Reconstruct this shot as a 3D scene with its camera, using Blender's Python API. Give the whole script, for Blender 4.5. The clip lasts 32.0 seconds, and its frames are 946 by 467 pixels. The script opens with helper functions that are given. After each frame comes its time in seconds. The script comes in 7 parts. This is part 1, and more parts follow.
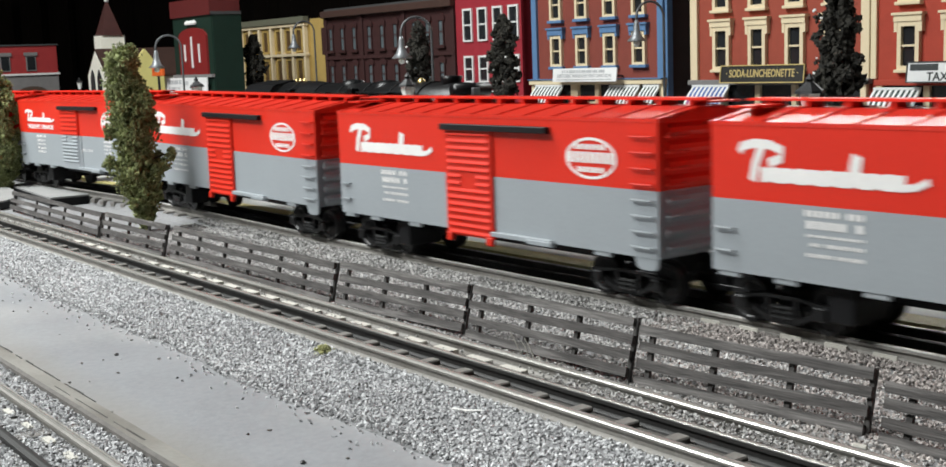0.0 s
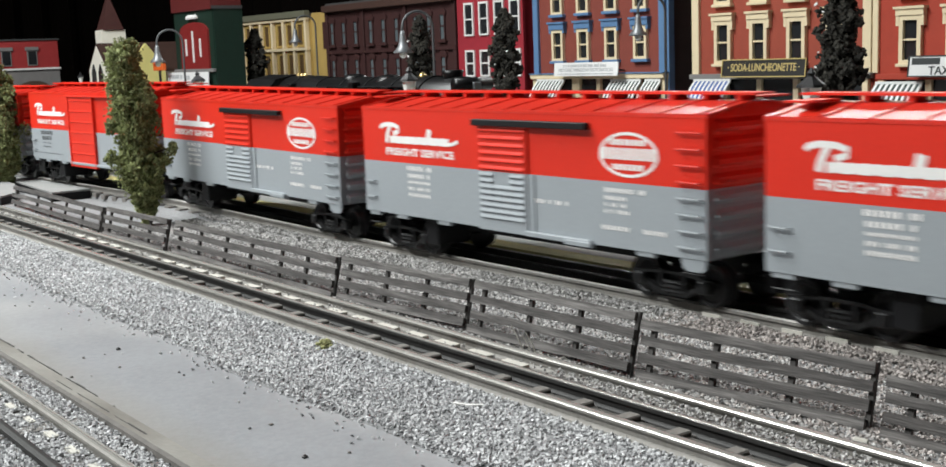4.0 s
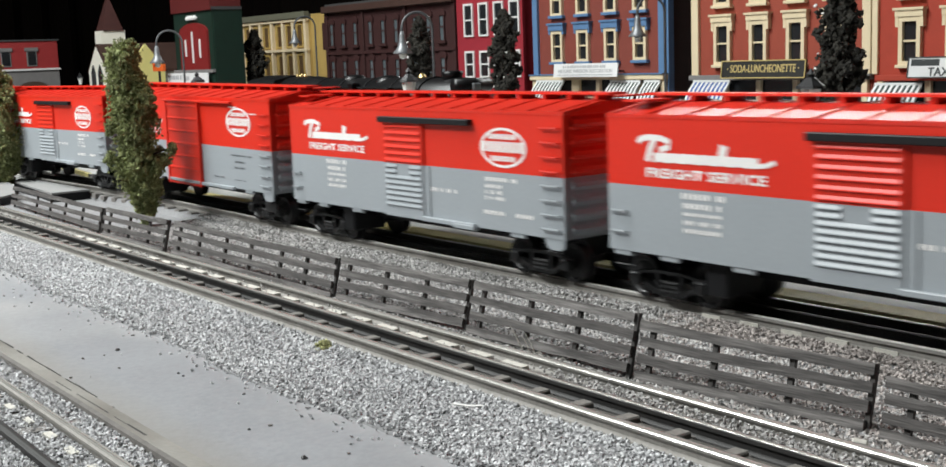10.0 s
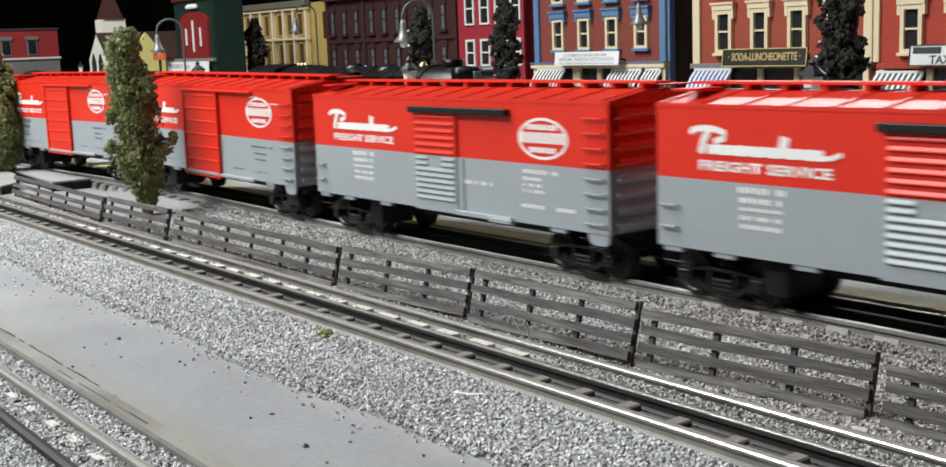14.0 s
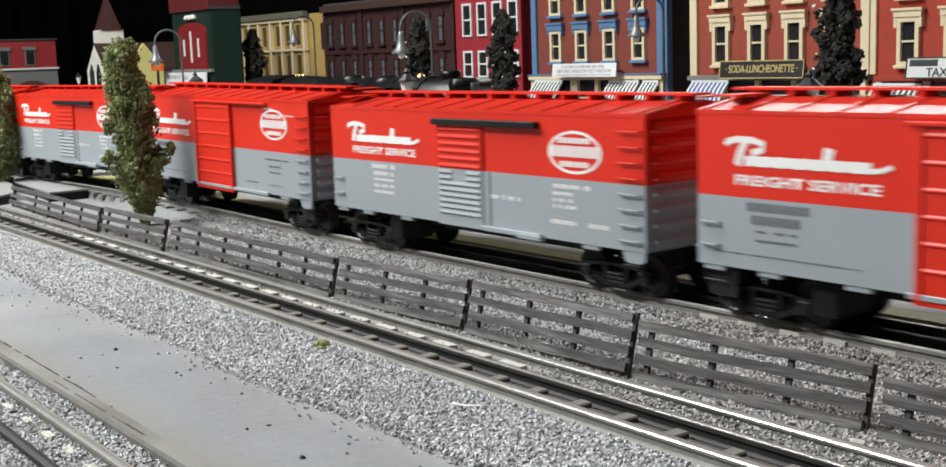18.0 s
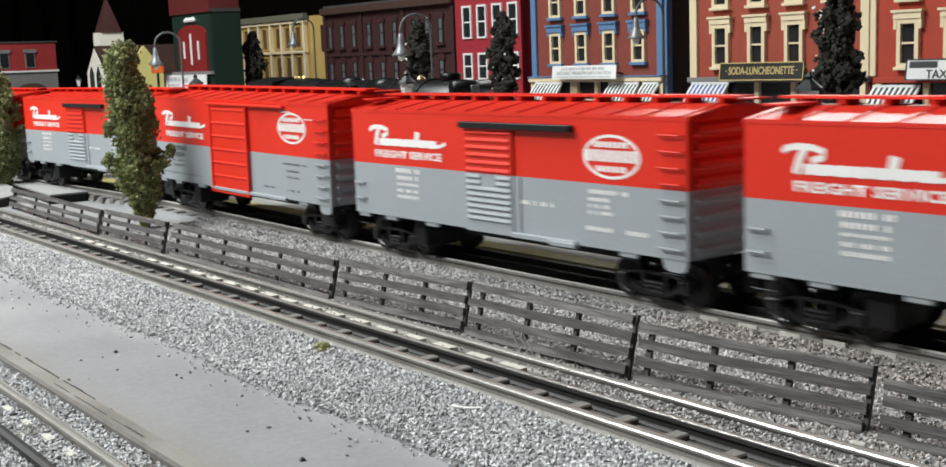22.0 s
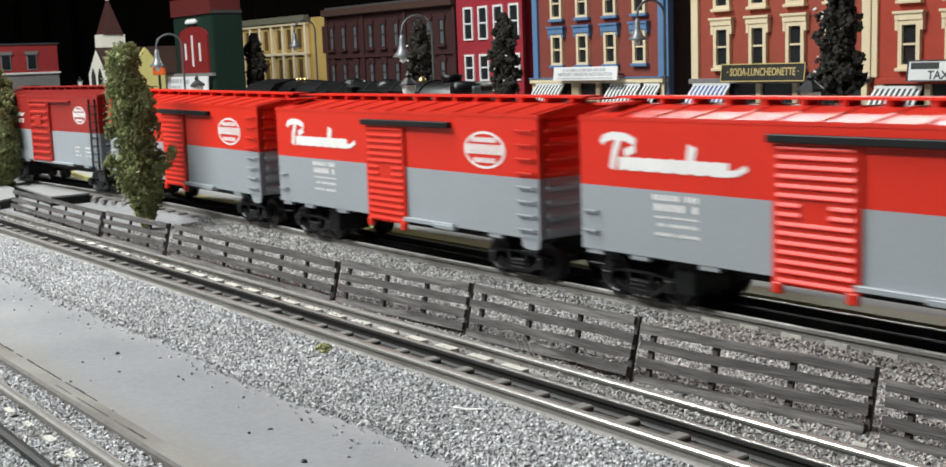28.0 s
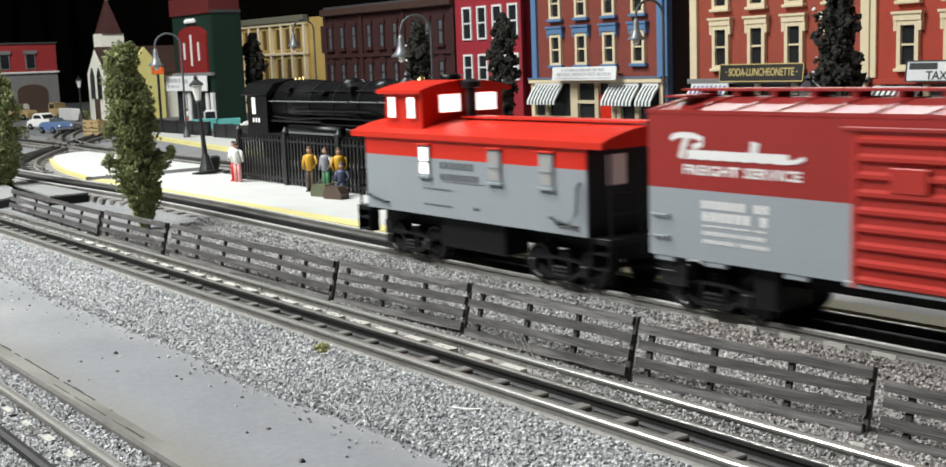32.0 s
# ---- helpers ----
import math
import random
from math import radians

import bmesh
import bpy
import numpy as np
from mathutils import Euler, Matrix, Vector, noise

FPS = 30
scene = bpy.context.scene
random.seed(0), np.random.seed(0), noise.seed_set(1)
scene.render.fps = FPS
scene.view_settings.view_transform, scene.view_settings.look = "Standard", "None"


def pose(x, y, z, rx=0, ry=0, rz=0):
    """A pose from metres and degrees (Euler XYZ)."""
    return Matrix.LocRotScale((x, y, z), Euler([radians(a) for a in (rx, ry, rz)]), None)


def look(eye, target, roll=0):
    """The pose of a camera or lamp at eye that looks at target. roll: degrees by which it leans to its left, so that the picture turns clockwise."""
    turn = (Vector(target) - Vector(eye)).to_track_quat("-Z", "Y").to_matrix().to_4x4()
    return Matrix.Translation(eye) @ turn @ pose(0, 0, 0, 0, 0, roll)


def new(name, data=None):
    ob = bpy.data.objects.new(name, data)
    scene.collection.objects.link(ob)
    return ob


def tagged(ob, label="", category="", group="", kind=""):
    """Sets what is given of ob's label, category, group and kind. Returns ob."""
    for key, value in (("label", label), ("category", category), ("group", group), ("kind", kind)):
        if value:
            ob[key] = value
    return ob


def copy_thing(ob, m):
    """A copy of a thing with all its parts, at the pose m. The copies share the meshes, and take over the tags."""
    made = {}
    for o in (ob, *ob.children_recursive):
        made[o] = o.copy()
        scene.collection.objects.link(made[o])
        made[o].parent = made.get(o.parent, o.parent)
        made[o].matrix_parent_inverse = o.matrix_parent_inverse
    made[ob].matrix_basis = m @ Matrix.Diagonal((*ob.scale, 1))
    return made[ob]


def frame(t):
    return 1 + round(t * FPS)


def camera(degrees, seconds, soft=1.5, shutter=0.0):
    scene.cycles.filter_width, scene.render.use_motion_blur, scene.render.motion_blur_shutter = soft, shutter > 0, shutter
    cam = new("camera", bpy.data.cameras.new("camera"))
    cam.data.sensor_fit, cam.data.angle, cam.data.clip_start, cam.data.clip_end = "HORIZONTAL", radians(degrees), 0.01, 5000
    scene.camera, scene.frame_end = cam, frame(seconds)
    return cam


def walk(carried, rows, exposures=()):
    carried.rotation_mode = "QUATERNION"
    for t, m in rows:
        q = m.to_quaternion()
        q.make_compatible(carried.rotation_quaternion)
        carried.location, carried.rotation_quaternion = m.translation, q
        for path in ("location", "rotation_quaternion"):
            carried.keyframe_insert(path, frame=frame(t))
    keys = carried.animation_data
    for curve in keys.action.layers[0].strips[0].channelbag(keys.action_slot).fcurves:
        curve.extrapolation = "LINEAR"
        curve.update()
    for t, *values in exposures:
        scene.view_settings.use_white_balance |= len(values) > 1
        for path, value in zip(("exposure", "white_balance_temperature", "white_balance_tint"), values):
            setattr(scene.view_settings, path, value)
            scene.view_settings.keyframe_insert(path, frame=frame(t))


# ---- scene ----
cam = camera(43.0, 32.0, soft=1.6, shutter=0.5)
# seconds, yaw, pitch, lean of a camera resting in one place
VIEW = [
    (0, 53.45, -8.28, -2.10), (0.5, 53.50, -8.50, -2.10), (1, 53.55, -8.61, -2.16), (1.5, 53.55, -8.58, -2.16),
    (2, 53.51, -8.73, -2.15), (2.5, 53.51, -8.61, -2.16), (3, 53.50, -8.46, -2.11), (3.5, 53.53, -8.55, -2.14),
    (5.5, 53.50, -8.51, -2.12), (6, 53.46, -8.55, -2.10), (6.5, 53.51, -8.62, -2.14), (7, 53.54, -8.50, -2.11),
    (7.5, 53.50, -8.59, -2.10), (8, 53.47, -8.78, -2.14), (8.5, 53.50, -8.54, -2.11), (9, 53.50, -8.50, -2.10),
    (9.5, 53.51, -8.63, -2.10), (10, 53.50, -8.50, -2.10), (10.5, 53.55, -8.59, -2.13), (11, 53.50, -8.49, -2.05),
    (11.5, 53.50, -8.41, -2.08), (12, 53.48, -8.88, -2.02), (12.5, 53.41, -8.22, -1.95), (13, 53.44, -7.99, -2.05),
    (13.5, 53.58, -8.93, -2.12), (14, 53.57, -9.04, -2.16), (14.5, 53.42, -8.55, -2.09), (16.5, 53.41, -8.46, -2.09),
    (17, 53.41, -8.20, -2.06), (17.5, 53.46, -8.35, -2.05), (18, 53.42, -8.51, -2.02), (18.5, 53.42, -8.54, -2.06),
    (19, 53.47, -8.58, -2.07), (19.5, 53.42, -8.54, -2.06), (20, 53.42, -8.50, -2.06), (20.5, 53.47, -8.58, -2.07),
    (21, 53.44, -8.59, -2.08), (21.5, 53.44, -8.59, -2.08), (22, 53.42, -8.41, -2.07), (22.5, 53.44, -8.29, -2.10),
    (23, 53.45, -8.41, -2.09), (23.5, 53.42, -8.50, -2.08), (24, 53.44, -8.50, -2.08), (24.5, 53.43, -8.59, -2.08),
    (25, 53.46, -8.54, -2.07), (25.5, 53.42, -8.37, -2.07), (27.5, 53.46, -8.37, -2.04), (28, 53.49, -8.34, -2.12),
    (28.5, 53.53, -8.60, -2.15), (29, 53.49, -8.40, -2.11), (29.5, 53.45, -8.40, -2.09), (30, 53.38, -8.26, -2.06),
    (30.5, 53.40, -8.20, -2.03), (31, 53.41, -8.36, -2.06), (31.5, 53.41, -8.31, -2.05), (32, 53.42, -8.35, -2.05),
]
EYE = (0.0, 0.0, 0.110)


def camera_pose(yaw, pitch, lean):
    y, p = radians(yaw), radians(pitch)
    ahead = Vector((-math.sin(y) * math.cos(p), math.cos(y) * math.cos(p), math.sin(p)))
    return look(EYE, Vector(EYE) + ahead, lean)


walk(cam, [(t, camera_pose(a, b, c)) for t, a, b, c in VIEW])

# ---- light: a dim hall with fluorescent fixtures over the layout ----
world = bpy.data.worlds.new("hall")
scene.world = world
world.use_nodes = True
world.node_tree.nodes["Background"].inputs[0].default_value = (0.85, 0.9, 1.0, 1)
world.node_tree.nodes["Background"].inputs[1].default_value = 0.05
scene.view_settings.exposure = 0.0


def tube_light(x, y, z, sx, sy, watts, turn=0):
    lamp = bpy.data.lights.new("ceiling_tube", "AREA")
    lamp.shape, lamp.size, lamp.size_y, lamp.energy = "RECTANGLE", sx, sy, watts
    lamp.color = (0.965, 1.0, 0.99)
    ob = new("ceiling_tube", lamp)
    ob.matrix_world = pose(x, y, z, 0, 0, turn)
    return ob


tube_light(-1.10, -0.95, 1.35, 1.2, 0.3, 54)
tube_light(-1.70, -0.55, 1.75, 0.3, 1.2, 48)
tube_light(-1.30, -0.12, 1.60, 0.3, 0.6, 20)
tube_light(-2.0, 3.3, 1.28, 2.8, 0.5, 70)


# ---- materials ----
def shader(name, color, rough=0.6, metal=0.0, vary=0.15, scale=60.0, bump=0.15, fine=600.0, stain=None, stain_at=0.5,
           emit=0.0, isl=0.0, coat=0.0, spec=0.5, grain=None):
    """A painted or natural surface: base colour varied at two scales, fine relief, optional stains and per-piece variation."""
    m = bpy.data.materials.new(name)
    m.use_nodes = True
    nt = m.node_tree
    b = nt.nodes["Principled BSDF"]
    b.inputs["Roughness"].default_value = rough
    b.inputs["Metallic"].default_value = metal
    b.inputs["Coat Weight"].default_value = coat
    b.inputs["Specular IOR Level"].default_value = spec
    link = nt.links.new
    tc = nt.nodes.new("ShaderNodeTexCoord")
    n1 = nt.nodes.new("ShaderNodeTexNoise")
    n1.inputs["Scale"].default_value, n1.inputs["Detail"].default_value = scale, 5
    n2 = nt.nodes.new("ShaderNodeTexNoise")
    n2.inputs["Scale"].default_value, n2.inputs["Detail"].default_value = fine, 3
    space = tc.outputs["Object"]
    if grain:
        mp = nt.nodes.new("ShaderNodeMapping")
        mp.inputs["Scale"].default_value = grain
        link(space, mp.inputs["Vector"])
        space = mp.outputs["Vector"]
    link(space, n1.inputs["Vector"])
    link(space, n2.inputs["Vector"])
    add = nt.nodes.new("ShaderNodeMath")
    add.operation = "ADD"
    link(n1.outputs["Fac"], add.inputs[0])
    link(n2.outputs["Fac"], add.inputs[1])
    ramp = nt.nodes.new("ShaderNodeMapRange")
    ramp.inputs["From Min"].default_value, ramp.inputs["From Max"].default_value = 0.6, 1.4
    ramp.inputs["To Min"].default_value, ramp.inputs["To Max"].default_value = 1 - vary, 1 + vary
    link(add.outputs[0], ramp.inputs["Value"])
    value = ramp.outputs["Result"]
    if isl:
        geo = nt.nodes.new("ShaderNodeNewGeometry")
        mr = nt.nodes.new("ShaderNodeMapRange")
        mr.inputs["To Min"].default_value, mr.inputs["To Max"].default_value = 1 - isl, 1 + isl
        link(geo.outputs["Random Per Island"], mr.inputs["Value"])
        mul = nt.nodes.new("ShaderNodeMath")
        mul.operation = "MULTIPLY"
        link(value, mul.inputs[0])
        link(mr.outputs["Result"], mul.inputs[1])
        value = mul.outputs[0]
    tint = nt.nodes.new("ShaderNodeVectorMath")
    tint.operation = "SCALE"
    link(value, tint.inputs["Scale"])
    if stain:
        n3 = nt.nodes.new("ShaderNodeTexNoise")
        n3.inputs["Scale"].default_value, n3.inputs["Detail"].default_value = scale * 0.45, 6
        link(space, n3.inputs["Vector"])
        mr3 = nt.nodes.new("ShaderNodeMapRange")
        mr3.inputs["From Min"].default_value, mr3.inputs["From Max"].default_value = stain_at, stain_at + 0.15
        link(n3.outputs["Fac"], mr3.inputs["Value"])
        mix = nt.nodes.new("ShaderNodeMix")
        mix.data_type = "RGBA"
        mix.inputs[6].default_value, mix.inputs[7].default_value = (*color, 1), (*stain, 1)
        link(mr3.outputs["Result"], mix.inputs[0])
        link(mix.outputs[2], tint.inputs[0])
    else:
        tint.inputs[0].default_value = color
    link(tint.outputs["Vector"], b.inputs["Base Color"])
    if bump:
        bp = nt.nodes.new("ShaderNodeBump")
        bp.inputs["Strength"].default_value, bp.inputs["Distance"].default_value = bump, 0.0006
        link(n2.outputs["Fac"], bp.inputs["Height"])
        link(bp.outputs["Normal"], b.inputs["Normal"])
    if emit:
        b.inputs["Emission Color"].default_value = (*color, 1)
        b.inputs["Emission Strength"].default_value = emit
    return m


M = {
    "car_red": shader("car_red_paint", (0.64, 0.026, 0.011), 0.42, vary=0.06, scale=25, bump=0.04, spec=0.35),
    "car_roof": shader("glossy_roof_red_paint", (0.62, 0.026, 0.012), 0.30, vary=0.06, scale=25, bump=0.05, spec=0.8),
    "car_grey": shader("car_grey_paint", (0.300, 0.325, 0.345), 0.42, vary=0.06, scale=25, bump=0.04, spec=0.4),
    "car_roof_brown": shader("glossy_roof_oxide_paint", (0.30, 0.024, 0.020), 0.30, vary=0.06, scale=25, bump=0.05, spec=0.8),
    "car_brown": shader("car_oxide_paint", (0.30, 0.022, 0.018), 0.4, vary=0.06, scale=25, bump=0.03),
    "car_door_brown": shader("car_door_oxide_paint", (0.42, 0.028, 0.020), 0.4, vary=0.06, scale=25, bump=0.03),
    "car_white": shader("car_white_marking", (0.78, 0.76, 0.74), 0.5, vary=0.08, bump=0.0),
    "car_black": shader("car_black_marking", (0.075, 0.08, 0.085), 0.5, vary=0.1, bump=0.0),
    "black": shader("black_plastic", (0.007, 0.007, 0.008), 0.5, vary=0.25, bump=0.05, spec=0.3),
    "wheel": shader("dark_wheel_steel", (0.022, 0.022, 0.023), 0.36, 0.2, vary=0.25, bump=0.05),
    "truck": shader("truck_casting_black", (0.007, 0.007, 0.0075), 0.45, vary=0.25, bump=0.05),
    "steel": shader("rail_top_steel", (0.40, 0.39, 0.36), 0.26, 0.5, vary=0.15, scale=40),
    "steel_bright": shader("worn_bright_rail_top", (0.70, 0.69, 0.66), 0.30, 0.35, vary=0.12, scale=40),
    "rail": shader("rail_side_weathered", (0.24, 0.228, 0.21), 0.6, 0.1, vary=0.2, scale=50, stain=(0.16, 0.148, 0.132)),
    "rail_dark": shader("blackened_centre_rail", (0.030, 0.029, 0.028), 0.55, 0.2, vary=0.25, scale=50),
    "tie_plate": shader("pale_tie_plate", (0.175, 0.164, 0.150), 0.7, vary=0.25, scale=160),
    "bed_ledge": shader("worn_bed_ledge", (0.075, 0.069, 0.061), 0.8, vary=0.3, scale=150),
    "bed_dark": shader("shaded_bed_board", (0.016, 0.015, 0.014), 0.8, vary=0.35, scale=150),
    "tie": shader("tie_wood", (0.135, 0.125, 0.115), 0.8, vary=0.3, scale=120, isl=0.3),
    "ballast": shader("ballast_stone", (0.465, 0.464, 0.470), 0.9, vary=0.22, scale=16, bump=0.2, isl=0.50),
    "ballast_brown": shader("rust_stained_ballast", (0.320, 0.288, 0.271), 0.9, vary=0.25, scale=22, bump=0.2, isl=0.6),
    "ballast_dark": shader("dark_ballast_stone", (0.364, 0.354, 0.345), 0.9, vary=0.22, scale=22, bump=0.2, isl=0.6),
    "ground": shader("scenery_base", (0.205, 0.205, 0.208), 0.9, vary=0.2, scale=30, bump=0.4),
    "plaster": shader("grey_painted_plaster", (0.245, 0.250, 0.262), 0.5, vary=0.15, scale=13, bump=0.25, fine=420,
                      stain=(0.305, 0.304, 0.306), stain_at=0.48),
    "wood": shader("weathered_fence_wood", (0.066, 0.060, 0.057), 0.8, vary=0.75, scale=620, fine=1900, isl=0.3, stain=(0.150, 0.140, 0.134), grain=(0.06, 1, 1), bump=0.5),
    "wood_post": shader("weathered_post_wood", (0.056, 0.052, 0.049), 0.8, vary=0.5, scale=300, grain=(1, 1, 0.08), bump=0.4),
    "wood_dark": shader("fence_post_wood", (0.030, 0.028, 0.026), 0.8, vary=0.3, scale=90),
    "strip": shader("roadbed_strip", (0.255, 0.245, 0.222), 0.7, vary=0.15, scale=30, stain=(0.17, 0.158, 0.138)),
    "platform": shader("platform_white", (0.56, 0.56, 0.54), 0.6, vary=0.10, scale=30),
    "yellow": shader("yellow_edge_paint", (0.70, 0.62, 0.26), 0.55, vary=0.1),
    "iron": shader("black_iron", (0.014, 0.014, 0.015), 0.5, vary=0.2),
    "asphalt": shader("street_asphalt", (0.16, 0.16, 0.165), 0.85, vary=0.12, scale=12),
    "cloth": shader("black_backdrop_cloth", (0.0030, 0.0021, 0.0016), 0.95, vary=0.4, scale=6, spec=0.05),
    "hall": shader("hall_wall_paint", (0.10, 0.095, 0.09), 0.9, vary=0.1, scale=2),
    "board": shader("benchwork_wood", (0.16, 0.12, 0.08), 0.8, vary=0.2, scale=10),
    "b_red": shader("crimson_brick", (0.30, 0.016, 0.028), 0.7, vary=0.12),
    "b_brick": shader("red_brick", (0.21, 0.045, 0.030), 0.75, vary=0.12),
    "b_orange": shader("orange_brick", (0.30, 0.055, 0.030), 0.75, vary=0.12),
    "b_cook": shader("bright_red_brick", (0.36, 0.040, 0.018), 0.7, vary=0.12),
    "b_dark": shader("dark_brick", (0.036, 0.0085, 0.0078), 0.75, vary=0.15),
    "b_yellow": shader("ochre_siding", (0.44, 0.30, 0.09), 0.7, vary=0.1),
    "b_cream": shader("cream_trim", (0.72, 0.60, 0.40), 0.6, vary=0.06),
    "b_white": shader("white_trim", (0.75, 0.74, 0.72), 0.6, vary=0.05),
    "b_blue": shader("blue_trim", (0.10, 0.20, 0.36), 0.6, vary=0.08),
    "b_green": shader("dark_green_paint", (0.004, 0.022, 0.013), 0.6, vary=0.15),
    "b_maroon": shader("maroon_brick", (0.10, 0.008, 0.007), 0.7, vary=0.12),
    "b_grey": shader("grey_stone", (0.20, 0.19, 0.185), 0.8, vary=0.12),
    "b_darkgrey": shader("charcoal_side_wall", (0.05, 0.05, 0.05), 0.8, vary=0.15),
    "glass": shader("dark_window_glass", (0.02, 0.022, 0.024), 0.12, vary=0.1, bump=0.0),
    "awn_white": shader("awning_white", (0.75, 0.76, 0.75), 0.7, vary=0.05),
    "awn_dark": shader("awning_dark_green", (0.04, 0.06, 0.055), 0.7, vary=0.08),
    "awn_blue": shader("awning_blue", (0.06, 0.12, 0.34), 0.7, vary=0.08),
    "gold": shader("gold_lettering", (0.55, 0.42, 0.16), 0.5, vary=0.05, bump=0.0),
    "sign_black": shader("sign_black", (0.015, 0.014, 0.012), 0.5, vary=0.1),
    "sign_white": shader("sign_white", (0.80, 0.80, 0.79), 0.5, vary=0.03),
    "sign_ink": shader("sign_ink", (0.03, 0.035, 0.035), 0.6, vary=0.05, bump=0.0),
    "sign_pale_ink": shader("sign_pale_ink", (0.42, 0.43, 0.44), 0.6, vary=0.05, bump=0.0),
    "leaf": shader("foliage_clump_green", (0.215, 0.240, 0.098), 0.9, vary=0.35, scale=130, fine=1500, bump=0.5, isl=0.38),
    "leaf_dark": shader("foliage_dark_olive", (0.022, 0.020, 0.015), 0.9, vary=0.35, scale=200, fine=1500, bump=0.5, isl=0.5),
    "bark": shader("bark", (0.06, 0.045, 0.03), 0.9, vary=0.3),
    "moss": shader("moss_tuft", (0.36, 0.36, 0.17), 0.9, vary=0.3, isl=0.3),
    "lamp_post": shader("grey_lamp_post", (0.10, 0.105, 0.11), 0.45, 0.3, vary=0.15),
    "lamp_shade": shader("grey_lamp_shade", (0.22, 0.23, 0.24), 0.4, 0.4, vary=0.1),
    "lit": shader("lit_window", (1.0, 0.95, 0.9), 0.5, vary=0.0, bump=0.0, emit=1.6),
    "lantern": shader("lantern_glass", (0.85, 0.85, 0.8), 0.3, vary=0.0, bump=0.0),
    "slab_grey": shader("grey_slab_concrete", (0.23, 0.23, 0.225), 0.8, vary=0.12, scale=40),
    "b_concrete": shader("pale_concrete", (0.42, 0.42, 0.41), 0.8, vary=0.08, scale=30),
    "loco": shader("locomotive_black", (0.004, 0.004, 0.0044), 0.36, vary=0.2, scale=40, bump=0.04, spec=0.32),
    "brass": shader("brass", (0.70, 0.52, 0.22), 0.3, 0.9, vary=0.05),
    "ceiling": shader("pale_ceiling", (0.45, 0.45, 0.44), 0.9, vary=0.05, scale=2),
    "glass_pale": shader("sky_lit_window_glass", (0.10, 0.12, 0.13), 0.15, vary=0.2, bump=0.0),
    "glass_brown": shader("brown_window_shade", (0.09, 0.05, 0.02), 0.5, vary=0.2, bump=0.0),
    "b_olive": shader("olive_cornice_paint", (0.13, 0.13, 0.09), 0.7, vary=0.1),
    "b_maroon2": shader("red_arch_paint", (0.20, 0.010, 0.009), 0.65, vary=0.1),
    "b_ivory": shader("ivory_paint", (0.90, 0.87, 0.76), 0.7, vary=0.05),
    "b_ivory_lit": shader("ivory_paint_in_light", (0.78, 0.70, 0.26), 0.7, vary=0.05),
    "b_roof": shader("dark_brown_shingle", (0.05, 0.022, 0.015), 0.8, vary=0.2),
    "b_spire": shader("brown_spire_shingle", (0.055, 0.014, 0.011), 0.8, vary=0.2),
    "b_fire": shader("firehouse_brick", (0.33, 0.026, 0.026), 0.75, vary=0.12),
    "patch": shader("bare_pale_roadbed", (0.52, 0.50, 0.45), 0.6, vary=0.1, scale=200),
    "dim_pane": shader("dim_window_pane", (0.36, 0.345, 0.33), 0.3, vary=0.1, bump=0.0),
    "skin": shader("figure_skin", (0.50, 0.28, 0.19), 0.6, vary=0.05),
}
for key_, rgb_ in {"f_red": (0.6, 0.02, 0.02), "f_pink": (0.7, 0.32, 0.30), "f_white": (0.75, 0.73, 0.7), "f_ochre": (0.55, 0.30, 0.02),
                   "f_green": (0.03, 0.16, 0.06), "f_grey": (0.28, 0.28, 0.30), "f_brown": (0.08, 0.05, 0.035), "f_navy": (0.05, 0.06, 0.11),
                   "f_olive": (0.10, 0.11, 0.06), "f_teal": (0.12, 0.42, 0.40), "f_blue": (0.10, 0.16, 0.30), "f_tan": (0.42, 0.30, 0.14),
                   "f_orange": (0.75, 0.13, 0.02)}.items():
    M[key_] = shader("figure_paint_" + key_[2:], rgb_, 0.5, vary=0.06)


def dirt_band(m, y0, y1, tan, scale=18.0):
    """Tan dirt trodden along one side of a surface, with a ragged noise edge."""
    nt = m.node_tree
    b = nt.nodes["Principled BSDF"]
    old = b.inputs["Base Color"].links[0].from_socket
    tc, sep = nt.nodes.new("ShaderNodeTexCoord"), nt.nodes.new("ShaderNodeSeparateXYZ")
    nz, mr, mul, mix = nt.nodes.new("ShaderNodeTexNoise"), nt.nodes.new("ShaderNodeMapRange"), nt.nodes.new("ShaderNodeMath"), nt.nodes.new("ShaderNodeMix")
    nz.inputs["Scale"].default_value, nz.inputs["Detail"].default_value = scale, 6
    mr.inputs["From Min"].default_value, mr.inputs["From Max"].default_value = y0, y1
    mr.inputs["To Min"].default_value, mr.inputs["To Max"].default_value = 1.5, 0.0
    mul.operation, mul.use_clamp = "MULTIPLY", True
    mix.data_type = "RGBA"
    mix.inputs[7].default_value = (*tan, 1)
    link = nt.links.new
    link(tc.outputs["Object"], sep.inputs[0])
    link(tc.outputs["Object"], nz.inputs["Vector"])
    link(sep.outputs["Y"], mr.inputs["Value"])
    link(mr.outputs["Result"], mul.inputs[0])
    link(nz.outputs["Fac"], mul.inputs[1])
    link(mul.outputs[0], mix.inputs[0])
    link(old, mix.inputs[6])
    link(mix.outputs[2], b.inputs["Base Color"])


dirt_band(M["plaster"], 0.132, 0.156, (0.225, 0.205, 0.170))
dirt_band(M["plaster"], 0.206, 0.184, (0.40, 0.40, 0.405), 30.0)


